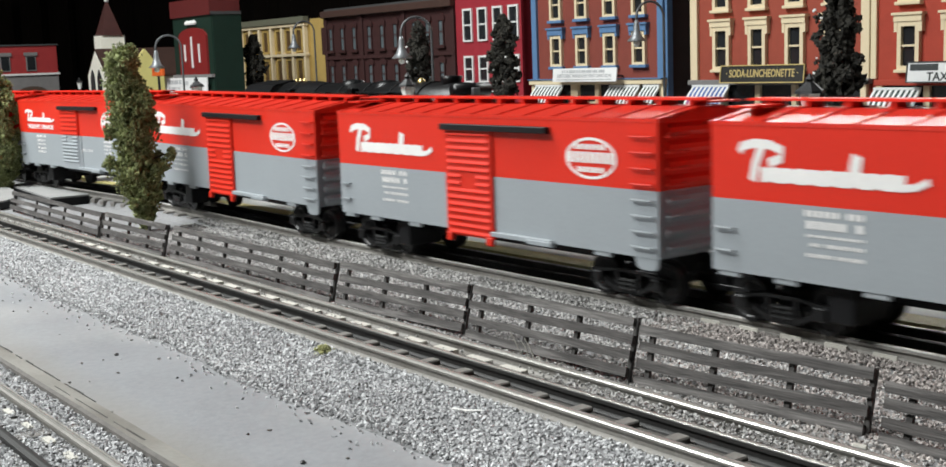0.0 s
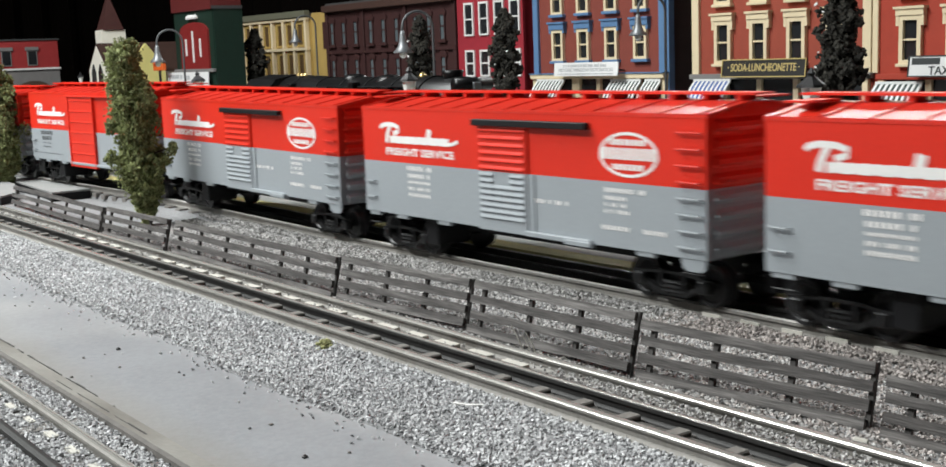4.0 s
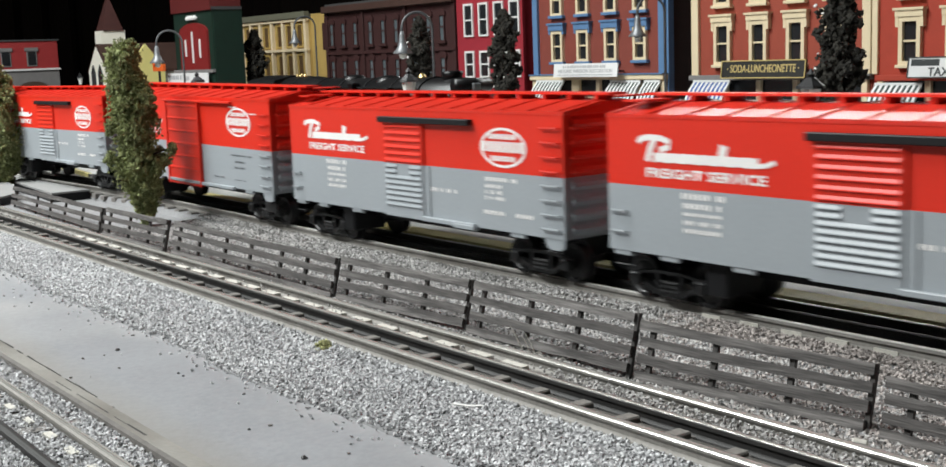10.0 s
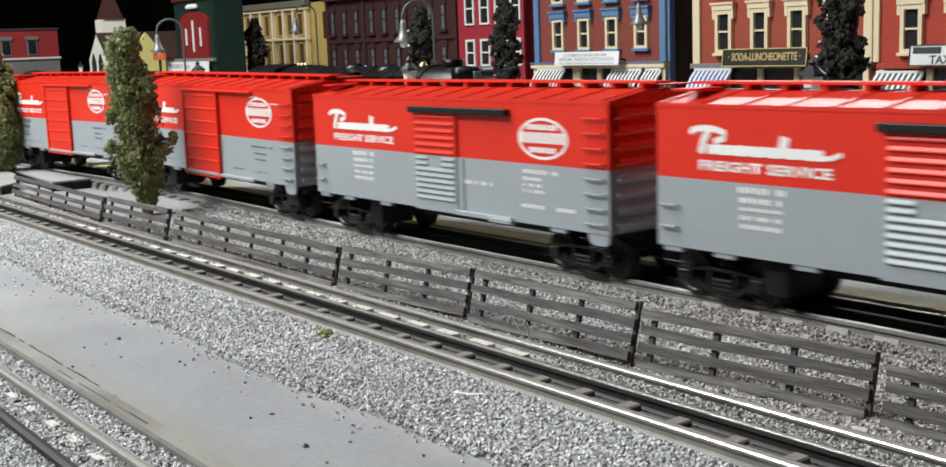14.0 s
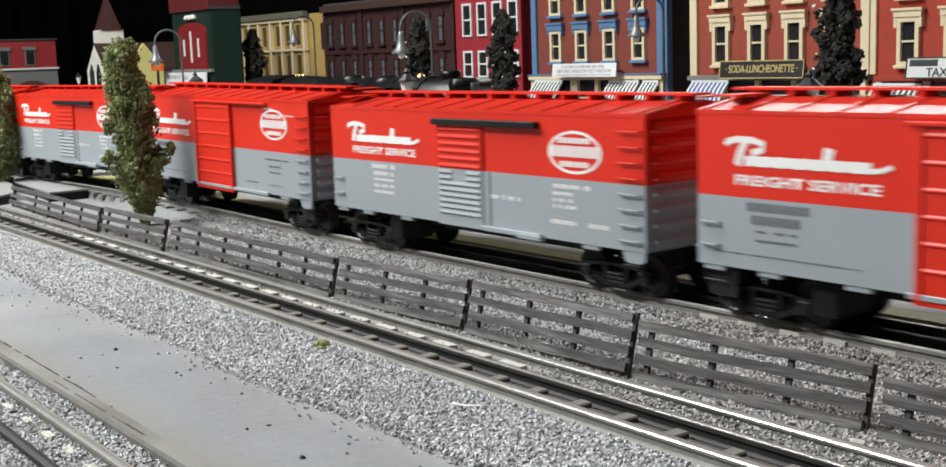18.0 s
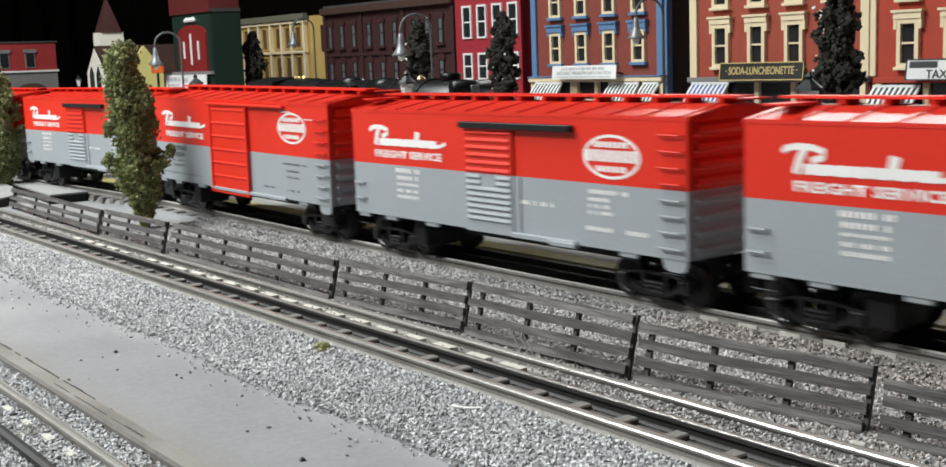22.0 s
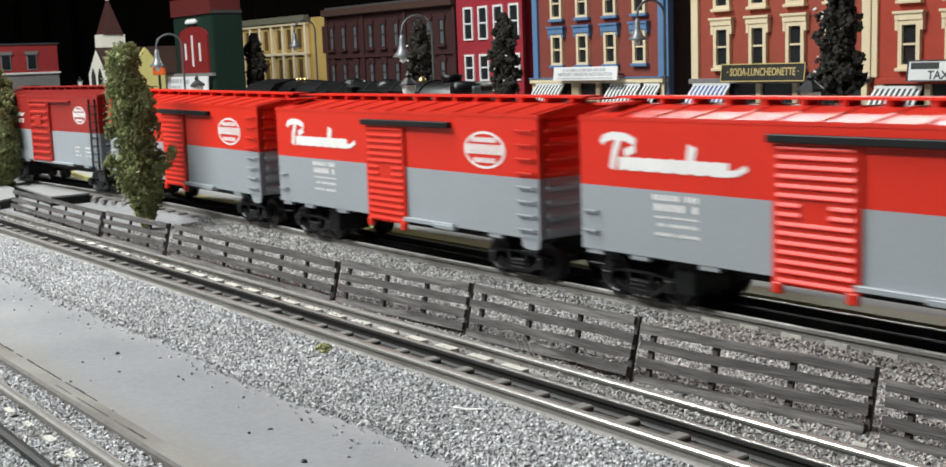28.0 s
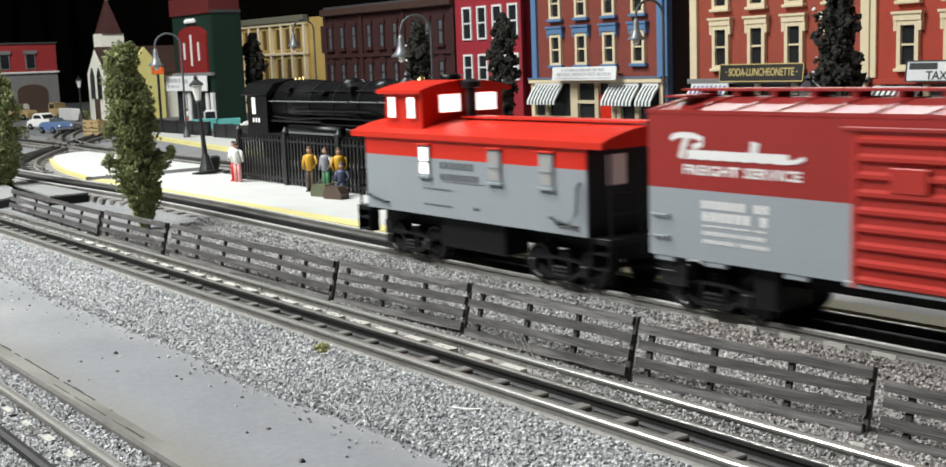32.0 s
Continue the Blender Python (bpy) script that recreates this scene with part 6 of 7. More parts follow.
def column_tree(label, x, y, z, h, outline, branches, seed, count, size):
    """A narrow tree of billowing clumps. outline: height share, offset of the axis, half width; branches: clumps of their own."""
    rng = random.Random(seed)
    t = thing("model_tree", label, "tree", pose(x, y, z))
    ax, ay = 0.595, 0.804

    def at_height(u):
        k = max(i for i in range(len(outline) - 1) if outline[i][0] <= u)
        (u0, o0, w0), (u1, o1, w1) = outline[k], outline[k + 1]
        f = (u - u0) / (u1 - u0)
        return o0 + (o1 - o0) * f, w0 + (w1 - w0) * f
    spine = [(ax * at_height(u)[0], ay * at_height(u)[0], h * u - 0.003 * (u == 0)) for u in (0.0, 0.15, 0.4, 0.65, 0.9)]
    bm = tube(spine, h * 0.014, 7, h * 0.004)
    clumps = []
    for k in range(150):
        u = 0.03 + 0.95 * k / 149
        off, w = at_height(u)
        a = k * 2.4 + rng.uniform(-0.6, 0.6)
        r = min(w * 0.62, rng.choice((0.0032, 0.0042, 0.0052, 0.0066, 0.0078)))
        d = max(0.0, w - r) * rng.choice((0.45, 0.85, 1.0, 1.12, 1.28))
        clumps.append((ax * off + d * math.cos(a), ay * off + d * math.sin(a), h * u + rng.uniform(-0.002, 0.002), r))
    for u, off, r in branches:
        clumps.append((ax * off, ay * off, h * u, r))
        base_off = at_height(u)[0]
        add_tube(bm, [(ax * base_off, ay * base_off, h * (u - 0.06)), (ax * off, ay * off, h * u)], h * 0.006, 5, h * 0.003)
    part("trunk", bm, M["bark"], t)
    base = [(1, 0, 0), (-1, 0, 0), (0, 1, 0), (0, -1, 0), (0, 0, 1), (0, 0, -1)]
    tri = [(0, 2, 4), (2, 1, 4), (1, 3, 4), (3, 0, 4), (2, 0, 5), (1, 2, 5), (3, 1, 5), (0, 3, 5)]
    verts, faces = [], []
    for _ in range(count):
        cx, cy, cz, r = rng.choice(clumps)
        inner = _ % 9 == 0
        if inner:
            u = rng.uniform(0.06, 0.93)
            off, w = at_height(u)
            a, d = rng.uniform(0, 6.28), w * rng.uniform(0.0, 0.6)
            cx, cy, cz = ax * off + d * math.cos(a), ay * off + d * math.sin(a), h * u
        way = Vector((rng.gauss(0, 1), rng.gauss(0, 1), rng.gauss(0.25, 1))).normalized()
        wob = 1.0 + 0.75 * noise.noise((way.x * 2.3 + cx * 300, way.y * 2.3 + cy * 300, way.z * 2.3 + cz * 300))
        v = way * r * rng.uniform(0.70, 1.0) * wob
        p = Vector((cx, cy, cz)) + Vector((v.x, v.y, v.z * 1.15))
        s = size * rng.uniform(0.5, 1.35) * (2.6 if inner else 1.0)
        m = (way + Vector((rng.gauss(0, 0.4), rng.gauss(0, 0.4), rng.gauss(0.3, 0.4)))).to_track_quat("Z", "Y").to_matrix()
        n0 = len(verts)
        for b in base:
            q = m @ Vector((b[0] * s * rng.uniform(0.45, 0.95), b[1] * s * rng.uniform(0.45, 0.95), b[2] * s * rng.uniform(0.8, 1.7)))
            verts.append((q.x + p.x, q.y + p.y, q.z + p.z))
        faces += [tuple(n0 + i for i in f) for f in tri]
    c = new("crown", raw_mesh("crown", verts, faces, M["leaf"]))
    c.parent = t
    c["kind"] = "stuff"
    return t


column_tree("tall narrow green model tree beside the track", -0.845, 0.326, -0.006, 0.1355,
            [(0.0, 0.002, 0.003), (0.11, 0.0026, 0.0080), (0.177, 0.0, 0.0135), (0.241, 0.0013, 0.0160), (0.339, -0.0024, 0.0188), (0.435, -0.0010, 0.0134), (0.531, -0.0040, 0.0168), (0.63, -0.0024, 0.0178), (0.727, -0.0022, 0.0178), (0.824, -0.0060, 0.0130), (0.922, -0.0064, 0.0122), (0.95, -0.0010, 0.0070), (1.0, 0.0, 0.0030)],
            [(0.39, 0.0225, 0.0042), (0.42, 0.0245, 0.0030), (0.35, 0.0185, 0.0034), (0.36, -0.0225, 0.0030)], 3, 26000, 0.00095)
column_tree("tall narrow green model tree behind the fence", -1.222, 0.331, -0.006, 0.130,
            [(0.0, 0.0, 0.004), (0.10, 0.002, 0.010), (0.25, 0.0, 0.021), (0.45, 0.0, 0.025), (0.65, 0.0, 0.024), (0.85, -0.004, 0.017), (1.0, -0.004, 0.004)],
            [(0.45, 0.026, 0.006)], 8, 15000, 0.0012)
for i_, (x_, r_) in enumerate(((-2.194, 0.027), (-1.392, 0.023), (-0.8125, 0.028), (-1.610, 0.024))):
    clumped_tree("street_tree", "dark olive street tree with a ragged crown", x_, 1.10, -0.005, 0.176, r_, 20 + i_, "leaf_dark", 3000, 0.0040, "street trees")
    rng_ = random.Random(60 + i_)
    owner_ = [o for o in bpy.data.objects if o.name.split(".")[0] == "street_tree"][-1]
    for _ in range(5):
        a_, u_ = rng_.uniform(3.4, 6.0), rng_.uniform(0.12, 0.9)
        q_ = rng_.uniform(0.0010, 0.0024)
        part("blossom", box(-q_, q_, -0.0008, 0.0008, -q_ * 0.6, q_ * 0.6, 0.0004), M["b_white"], owner_, "pale fleck in the crown", at=pose(r_ * 0.86 * math.cos(a_), r_ * 0.86 * math.sin(a_), 0.176 * u_, 0, rng_.uniform(-40, 40), 0))


# ---- steam locomotive waiting behind the fence ----
def locomotive(x0, y):
    g = thing("steam_locomotive", "black model steam locomotive standing at the platform", "locomotive", pose(x0, y, 0) @ Matrix.Diagonal((1, 1, 0.96, 1)))
    bk = M["loco"]
    part("cab", prism([(-0.0305, 0.040), (0.0305, 0.040), (0.0305, 0.083), (0.022, 0.0925), (0.0, 0.097), (-0.022, 0.0925), (-0.0305, 0.083)], "x", 0.0, 0.044), bk, g, "black cab")
    part("cab_roof", prism([(-0.033, 0.083), (-0.023, 0.0945), (0.0, 0.0990), (0.023, 0.0945), (0.033, 0.083), (0.031, 0.082), (0.0, 0.0965), (-0.031, 0.082)], "x", -0.010, 0.048), bk, g)
    part("cab_window", box(0.012, 0.020, -0.0312, -0.0300, 0.062, 0.080), M["lantern"], g, "pale cab window")
    part("number_mark", data_bars([(0.012, 0.0555, 0.018, 0.0050)], 31), M["car_white"], g, "white number bars", at=pose(0, -0.0308, 0))
    part("firebox", lathe([(0.001, 0.044), (0.0260, 0.046), (0.0260, 0.096), (0.0238, 0.120), (0.0238, 0.1205)], 28, (0, 0, 0.0715), "x"), bk, g, "firebox", smooth=True)
    part("boiler", lathe([(0.0238, 0.120), (0.0238, 0.300), (0.0232, 0.302), (0.0232, 0.345), (0.020, 0.350), (0.001, 0.351)], 28, (0, 0, 0.0715), "x"), bk, g, "boiler barrel", smooth=True)
    for x in (0.075, 0.120, 0.165, 0.210, 0.255, 0.300):
        part("boiler_band", lathe([(0.0232, x), (0.0265 if x < 0.10 else 0.0245, x), (0.0265 if x < 0.10 else 0.0245, x + 0.0016), (0.0232, x + 0.0016)], 28, (0, 0, 0.0715), "x"), M["black"], g)
    part("steam_dome", lathe([(0.012, 0.088), (0.012, 0.0945), (0.009, 0.0975), (0.002, 0.0985)], 16, (0.165, 0, 0)), bk, g, smooth=True)
    part("sand_dome", lathe([(0.014, 0.085), (0.014, 0.091), (0.010, 0.096), (0.002, 0.0975)], 16, (0.225, 0, 0)), bk, g, smooth=True)
    part("smokestack", lathe([(0.009, 0.086), (0.0085, 0.096), (0.0100, 0.1000), (0.006, 0.1005)], 16, (0.325, 0, 0)), bk, g, smooth=True)
    for x in (0.062, 0.070, 0.078):
        part("safety_valve", lathe([(0.0014, 0.092), (0.0014, 0.0975), (0.0022, 0.098), (0.001, 0.100)], 8, (x, -0.004, 0)), M["brass"], g, "brass safety valve")
    part("bell", lathe([(0.0045, 0.092), (0.0035, 0.0965), (0.001, 0.099)], 12, (0.280, 0, 0)), M["brass"], g, "brass bell", smooth=True)
    part("handrail", tube([(0.046, -0.0285, 0.076), (0.12, -0.0282, 0.076), (0.20, -0.0258, 0.076), (0.345, -0.025, 0.076)], 0.0007, 6), M["lamp_shade"], g, "grey handrail")
    for x in (0.06, 0.105, 0.15, 0.20, 0.25, 0.30):
        part("stanchion", tube([(x, -0.022, 0.076), (x, -0.0285, 0.076)], 0.0008, 6), M["lamp_shade"], g)
    part("running_plate", box(0.040, 0.350, -0.031, 0.031, 0.0405, 0.0425), bk, g)
    part("plate_edge", box(0.080, 0.180, -0.0318, -0.0305, 0.0435, 0.0455), M["lamp_shade"], g, "grey plate edge")
    part("air_tank", tube([(0.085, -0.0265, 0.0475), (0.185, -0.0265, 0.0475)], 0.0048, 14), bk, g, smooth=True)
    part("pipe", tube([(0.05, -0.0268, 0.060), (0.10, -0.0275, 0.058), (0.16, -0.0262, 0.060), (0.30, -0.0255, 0.058)], 0.0009, 6), bk, g)
    for k, (xa, xb, z, y, r) in enumerate(((0.05, 0.30, 0.0865, -0.0205, 0.0010), (0.09, 0.24, 0.0665, -0.0262, 0.0012), (0.10, 0.21, 0.0635, -0.0262, 0.0008), (0.046, 0.15, 0.0555, -0.0275, 0.0013), (0.15, 0.34, 0.0535, -0.0275, 0.0009))):
        part("boiler_pipe", tube([(xa, y + 0.004, z), (xa + 0.003, y, z), (xb - 0.003, y, z), (xb, y + 0.004, z - 0.003)], r, 6), bk, g)
    for x, z, w, h in ((0.075, 0.084, 0.010, 0.006), (0.140, 0.083, 0.014, 0.004), (0.195, 0.085, 0.008, 0.006), (0.250, 0.082, 0.012, 0.005)):
        part("valve_box", box(x, x + w, -0.0260, -0.0170, z, z + h, 0.0008), bk, g)
    part("number_plate_lamp", box(0.356, 0.360, -0.004, 0.004, 0.082, 0.090, 0.0008), M["lamp_shade"], g)
    part("feed_heater", tube([(0.352, -0.018, 0.088), (0.352, 0.018, 0.088)], 0.006, 14), bk, g, smooth=True)
    part("frame", box(0.0, 0.355, -0.014, 0.014, 0.012, 0.041), M["black"], g)
    for k, x in enumerate((0.105, 0.160, 0.215)):
        for s in (-1, 1):
            w = lathe([(0.004, s * 0.0155), (0.017, s * 0.0155), (0.0195, s * 0.0150), (0.0195, s * 0.0185), (0.017, s * 0.0190), (0.004, s * 0.0190)], 22, (x, 0, 0.0195), "y")
            part("driving_wheel", w, bk, g)
    for x in (0.030, 0.285, 0.325):
        for s in (-1, 1):
            part("small_wheel", lathe([(0.003, s * 0.0155), (0.0105, s * 0.0155), (0.0105, s * 0.0185), (0.003, s * 0.0190)], 16, (x, 0, 0.0105), "y"), bk, g)
    part("side_rod", box(0.105, 0.215, -0.0222, -0.0205, 0.0125, 0.0160), M["steel"], g, "steel side rod")
    part("cylinder_block", tube([(0.290, -0.025, 0.0215), (0.325, -0.025, 0.0215)], 0.0085, 16), bk, g, smooth=True)
    part("pilot", prism([(0.355, 0.004), (0.378, 0.004), (0.358, 0.032), (0.355, 0.032)], "y", -0.022, 0.022), bk, g)
    return g


locomotive(-1.1570, T0)


# ---- painted figures: one plain mesh each ----
def figure(label, x, y, z, h, turn, top, legs, seated=False, hair="f_brown"):
    bm = bmesh.new()
    ids = []

    def tag(i, before):
        bm.faces.ensure_lookup_table()
        for f in bm.faces[before:]:
            f.material_index = i
            f.smooth = True
    k = len(bm.faces)
    hip = 0.48 * h
    if not seated:
        for s in (-1, 1):
            add_tube(bm, [(s * 0.055 * h, 0, 0.0), (s * 0.055 * h, 0, 0.25 * h), (s * 0.045 * h, 0, hip)], 0.045 * h, 8, 0.062 * h)
            add_box(bm, s * 0.055 * h - 0.03 * h, s * 0.055 * h + 0.03 * h, -0.10 * h, 0.03 * h, 0, 0.03 * h)
    else:
        hip = 0.26 * h
        for s in (-1, 1):
            add_tube(bm, [(s * 0.06 * h, -0.22 * h, 0), (s * 0.06 * h, -0.20 * h, hip), (s * 0.05 * h, 0, hip)], 0.05 * h, 8, 0.065 * h)
    tag(1, k)
    k = len(bm.faces)
    add_lathe(bm, [(0.085 * h, hip - 0.02 * h), (0.10 * h, hip + 0.10 * h), (0.125 * h, hip + 0.28 * h), (0.10 * h, hip + 0.34 * h), (0.03 * h, hip + 0.36 * h)], 12)
    for s in (-1, 1):
        add_tube(bm, [(s * 0.12 * h, 0, hip + 0.31 * h), (s * 0.165 * h, 0.01 * h, hip + 0.16 * h), (s * 0.12 * h, -0.07 * h, hip + 0.03 * h)], 0.038 * h, 8, 0.03 * h)
    tag(0, k)
    k = len(bm.faces)
    add_lathe(bm, [(0.02 * h, hip + 0.36 * h), (0.055 * h, hip + 0.39 * h), (0.062 * h, hip + 0.44 * h), (0.050 * h, hip + 0.48 * h)], 10)
    tag(2, k)
    k = len(bm.faces)
    add_lathe(bm, [(0.066 * h, hip + 0.445 * h), (0.062 * h, hip + 0.49 * h), (0.02 * h, hip + 0.52 * h)], 10, (0, 0.01 * h, 0))
    tag(3, k)
    me = bpy.data.meshes.new("figurine")
    bm.to_mesh(me)
    bm.free()
    for key in (top, legs, "skin", hair):
        me.materials.append(M[key])
    ob = new("figurine", me)
    ob.matrix_world = pose(x, y, z, 0, 0, turn)
    return tagged(ob, label, "figurine", "platform figures")


PZ = -0.003
figure("small painted figurine in white and red on the platform", -1.0905, 0.519, PZ, 0.040, 20, "f_white", "f_red")
figure("small painted figurine in white and pink on the platform", -1.0780, 0.5160, PZ, 0.039, -150, "f_white", "f_pink")
figure("small painted figurine in an ochre shirt", -0.9390, 0.5195, PZ, 0.040, 35, "f_ochre", "f_brown")
figure("small painted figurine with green trousers", -0.9170, 0.5230, PZ, 0.040, 15, "f_grey", "f_green")
figure("small painted figurine in a yellow top", -0.9000, 0.5265, PZ, 0.040, 60, "f_ochre", "f_navy")
figure("small painted figurine bending over its luggage", -0.8820, 0.5180, PZ, 0.037, 40, "f_navy", "f_navy", True, "f_navy")
figure("small painted figurine in red and white by the shop", -2.225, 0.965, -0.005, 0.036, 0, "f_white", "f_red")
for x_, y_, col_ in ((-0.8950, 0.5065, "f_olive"), (-0.8690, 0.5040, "f_brown")):
    b_ = thing("travel_bag", "soft travel bag set down on the platform", "bag", pose(x_, y_, PZ, 0, 0, 15), "travel bags")
    part("bag", prism([(-0.010, 0), (0.010, 0), (0.0105, 0.005), (0.007, 0.0105), (-0.007, 0.0105), (-0.0105, 0.005)], "y", -0.005, 0.005), M[col_], b_)
    part("handle", tube([(-0.004, 0, 0.010), (-0.003, 0, 0.0135), (0.003, 0, 0.0135), (0.004, 0, 0.010)], 0.0006, 6), M["f_brown"], b_)


# ---- vehicles ----
def tyre(car, x, y, r=0.0065):
    w = part("wheel", lathe([(0.002, -0.002), (r, -0.0022), (r, 0.0022), (0.002, 0.002)], 16, (x, y, r), "y"), M["black"], car)
    part("hub_cap", lathe([(r * 0.5, -0.0024), (r * 0.3, -0.0032), (0.0005, -0.0034)], 12, (x, y, r), "y"), M["lamp_shade"], w)


def sedan(label, x, y, turn, paint, length=0.088, low=False):
    c = thing("model_car", label, "car", pose(x, y, STREET, 0, 0, turn))
    hl, hw = length / 2, 0.0185
    body = prism([(-hl, 0.006), (hl, 0.006), (hl, 0.014), (hl * 0.9, 0.0195), (hl * 0.45, 0.0215), (-hl * 0.6, 0.0215), (-hl * 0.92, 0.018), (-hl, 0.012)], "y", -hw, hw)
    bmesh.ops.bevel(body, geom=body.edges[:], offset=0.0022, segments=2, affect="EDGES", profile=0.6)
    part("body", body, M[paint], c, smooth=False)
    if not low:
        cab = prism([(-hl * 0.62, 0.0205), (hl * 0.40, 0.0205), (hl * 0.18, 0.0310), (-hl * 0.05, 0.0335), (-hl * 0.35, 0.0325), (-hl * 0.52, 0.028)], "y", -hw + 0.003, hw - 0.003)
        bmesh.ops.bevel(cab, geom=cab.edges[:], offset=0.0018, segments=2, affect="EDGES", profile=0.6)
        part("cabin", cab, M[paint], c)
        for s in (-1, 1):
            part("side_window", prism([(-hl * 0.45, 0.0225), (hl * 0.28, 0.0225), (hl * 0.14, 0.0295), (-hl * 0.36, 0.0295)], "y", s * (hw - 0.0036), s * (hw - 0.0024)), M["glass"], c)
        part("windscreen", prism([(hl * 0.37, 0.0225), (hl * 0.395, 0.0225), (hl * 0.235, 0.0300), (hl * 0.21, 0.0300)], "y", -hw + 0.006, hw - 0.006), M["glass"], c)
    else:
        part("cockpit", box(-hl * 0.4, hl * 0.1, -hw + 0.004, hw - 0.004, 0.0205, 0.0222), M["black"], c)
        part("windscreen", prism([(hl * 0.12, 0.021), (hl * 0.14, 0.021), (hl * 0.06, 0.028), (hl * 0.04, 0.028)], "y", -hw + 0.004, hw - 0.004), M["glass_pale"], c)
    for xx in (-hl * 0.62, hl * 0.62):
        for s in (-1, 1):
            tyre(c, xx, s * (hw - 0.001))
    for s in (-1, 1):
        part("headlight", lathe([(0.0022, 0.0), (0.0022, 0.0012), (0.001, 0.002)], 10, (hl, s * (hw - 0.006), 0.0145), "x"), M["lantern"], c)
    part("bumper", box(hl, hl + 0.0022, -hw + 0.002, hw - 0.002, 0.007, 0.0098, 0.0006), M["steel"], c, "chrome bumper")
    return c


sedan("white rounded model sedan parked by the square", -2.50, 0.775, 20, "f_white", 0.072)
sedan("blue open model car parked by the square", -2.315, 0.738, 12, "f_blue", 0.066, True)
sedan("white model sedan parked along the street", -1.870, 0.955, -114, "f_white", 0.085)


def pickup(label, x, y, turn, paint, roof, bed):
    c = thing("model_pickup", label, "truck", pose(x, y, STREET, 0, 0, turn))
    hw = 0.0185
    hood_ = prism([(0.018, 0.006), (0.046, 0.006), (0.046, 0.018), (0.040, 0.0235), (0.018, 0.0245)], "y", -hw + 0.002, hw - 0.002)
    bmesh.ops.bevel(hood_, geom=hood_.edges[:], offset=0.0018, segments=2, affect="EDGES", profile=0.6)
    part("hood", hood_, M[paint], c)
    part("cab_lower", box(-0.006, 0.019, -hw, hw, 0.006, 0.0255, 0.0012), M[paint], c)
    part("cab_glass", prism([(-0.004, 0.0250), (0.016, 0.0250), (0.011, 0.0365), (-0.003, 0.0365)], "y", -hw + 0.002, hw - 0.002), M["glass"], c)
    part("cab_roof", box(-0.005, 0.013, -hw + 0.001, hw - 0.001, 0.0360, 0.0395, 0.0012), M[roof], c, "pale cab roof")
    for xx in (-0.005, 0.0145):
        part("cab_pillar", box(xx - 0.001, xx + 0.001, -hw + 0.001, hw - 0.001, 0.0250, 0.0365), M[roof], c)
    part("bed_floor", box(-0.046, -0.006, -hw, hw, 0.008, 0.011), M[bed], c)
    for s in (-1, 1):
        part("bed_side", box(-0.046, -0.007, s * hw - 0.001, s * hw + 0.001, 0.010, 0.0230, 0.0004), M[bed], c)
    part("tailgate", box(-0.047, -0.045, -hw, hw, 0.010, 0.0230, 0.0004), M[bed], c)
    for xx in (-0.030, 0.032):
        for s in (-1, 1):
            tyre(c, xx, s * (hw - 0.001), 0.0075)
    return c


pickup("turquoise model pickup with a white roof", -1.975, 0.905, -114, "f_teal", "f_white", "f_teal")
pickup("tan model truck parked before the firehouse", -3.080, 0.895, 25, "f_tan", "f_white", "f_tan")
pickup("tan model truck beside the firehouse", -3.050, 0.975, 25, "f_tan", "f_tan", "f_brown")


# ---- small street things ----
def low_barrier(x0, x1, y):
    f = thing("low_barrier", "low black iron barrier beside the street", "fence", group="low barriers")
    part("panel", box(x0, x1, y - 0.002, y + 0.002, -0.004, 0.016, 0.0006), M["iron"], f)
    part("top_rail", box(x0 - 0.001, x1 + 0.001, y - 0.003, y + 0.003, 0.016, 0.0185, 0.0006), M["iron"], f)
    for k in range(6):
        x = x0 + k * (x1 - x0) / 5
        part("post", box(x - 0.002, x + 0.002, y - 0.0034, y + 0.0034, -0.005, 0.0195, 0.0004), M["iron"], f)


low_barrier(-2.19, -1.87, 0.848)
low_barrier(-1.80, -1.60, 0.828)
f_ = thing("picket_fence", "white picket fence before the firehouse", "fence")
for k_ in range(22):
    x_ = -2.975 + k_ * 0.0072
    part("picket", prism([(x_ - 0.0024, -0.005), (x_ + 0.0024, -0.005), (x_ + 0.0024, 0.020), (x_, 0.0235), (x_ - 0.0024, 0.020)], "y", 0.9585, 0.9600), M["b_white"], f_)
for z_ in (0.003, 0.015):
    part("rail", box(-2.978, -2.820, 0.960, 0.9615, z_, z_ + 0.0028), M["b_white"], f_)
for x_, y_, h_ in ((-2.125, 0.750, 0.030), (-2.165, 0.765, 0.022)):
    c_ = thing("stock_crate", "tan wooden slatted crate on the square", "crate", pose(x_, y_, -0.005, 0, 0, 10), "slatted crates")
    for k_ in range(4):
        part("slat", box(-0.026, 0.026, -0.0135, -0.012, k_ * h_ / 4 + 0.002, k_ * h_ / 4 + 0.0055), M["f_tan"], c_)
        part("slat", box(0.0245, 0.026, -0.012, 0.0135, k_ * h_ / 4 + 0.002, k_ * h_ / 4 + 0.0055), M["f_tan"], c_)
    for sx_ in (-0.0245, 0.0, 0.0245):
        part("upright", box(sx_ - 0.0015, sx_ + 0.0015, -0.0120, -0.0100, 0, h_), M["f_tan"], c_)
    part("crate_floor", box(-0.025, 0.025, -0.012, 0.0125, 0, 0.002), M["f_tan"], c_)
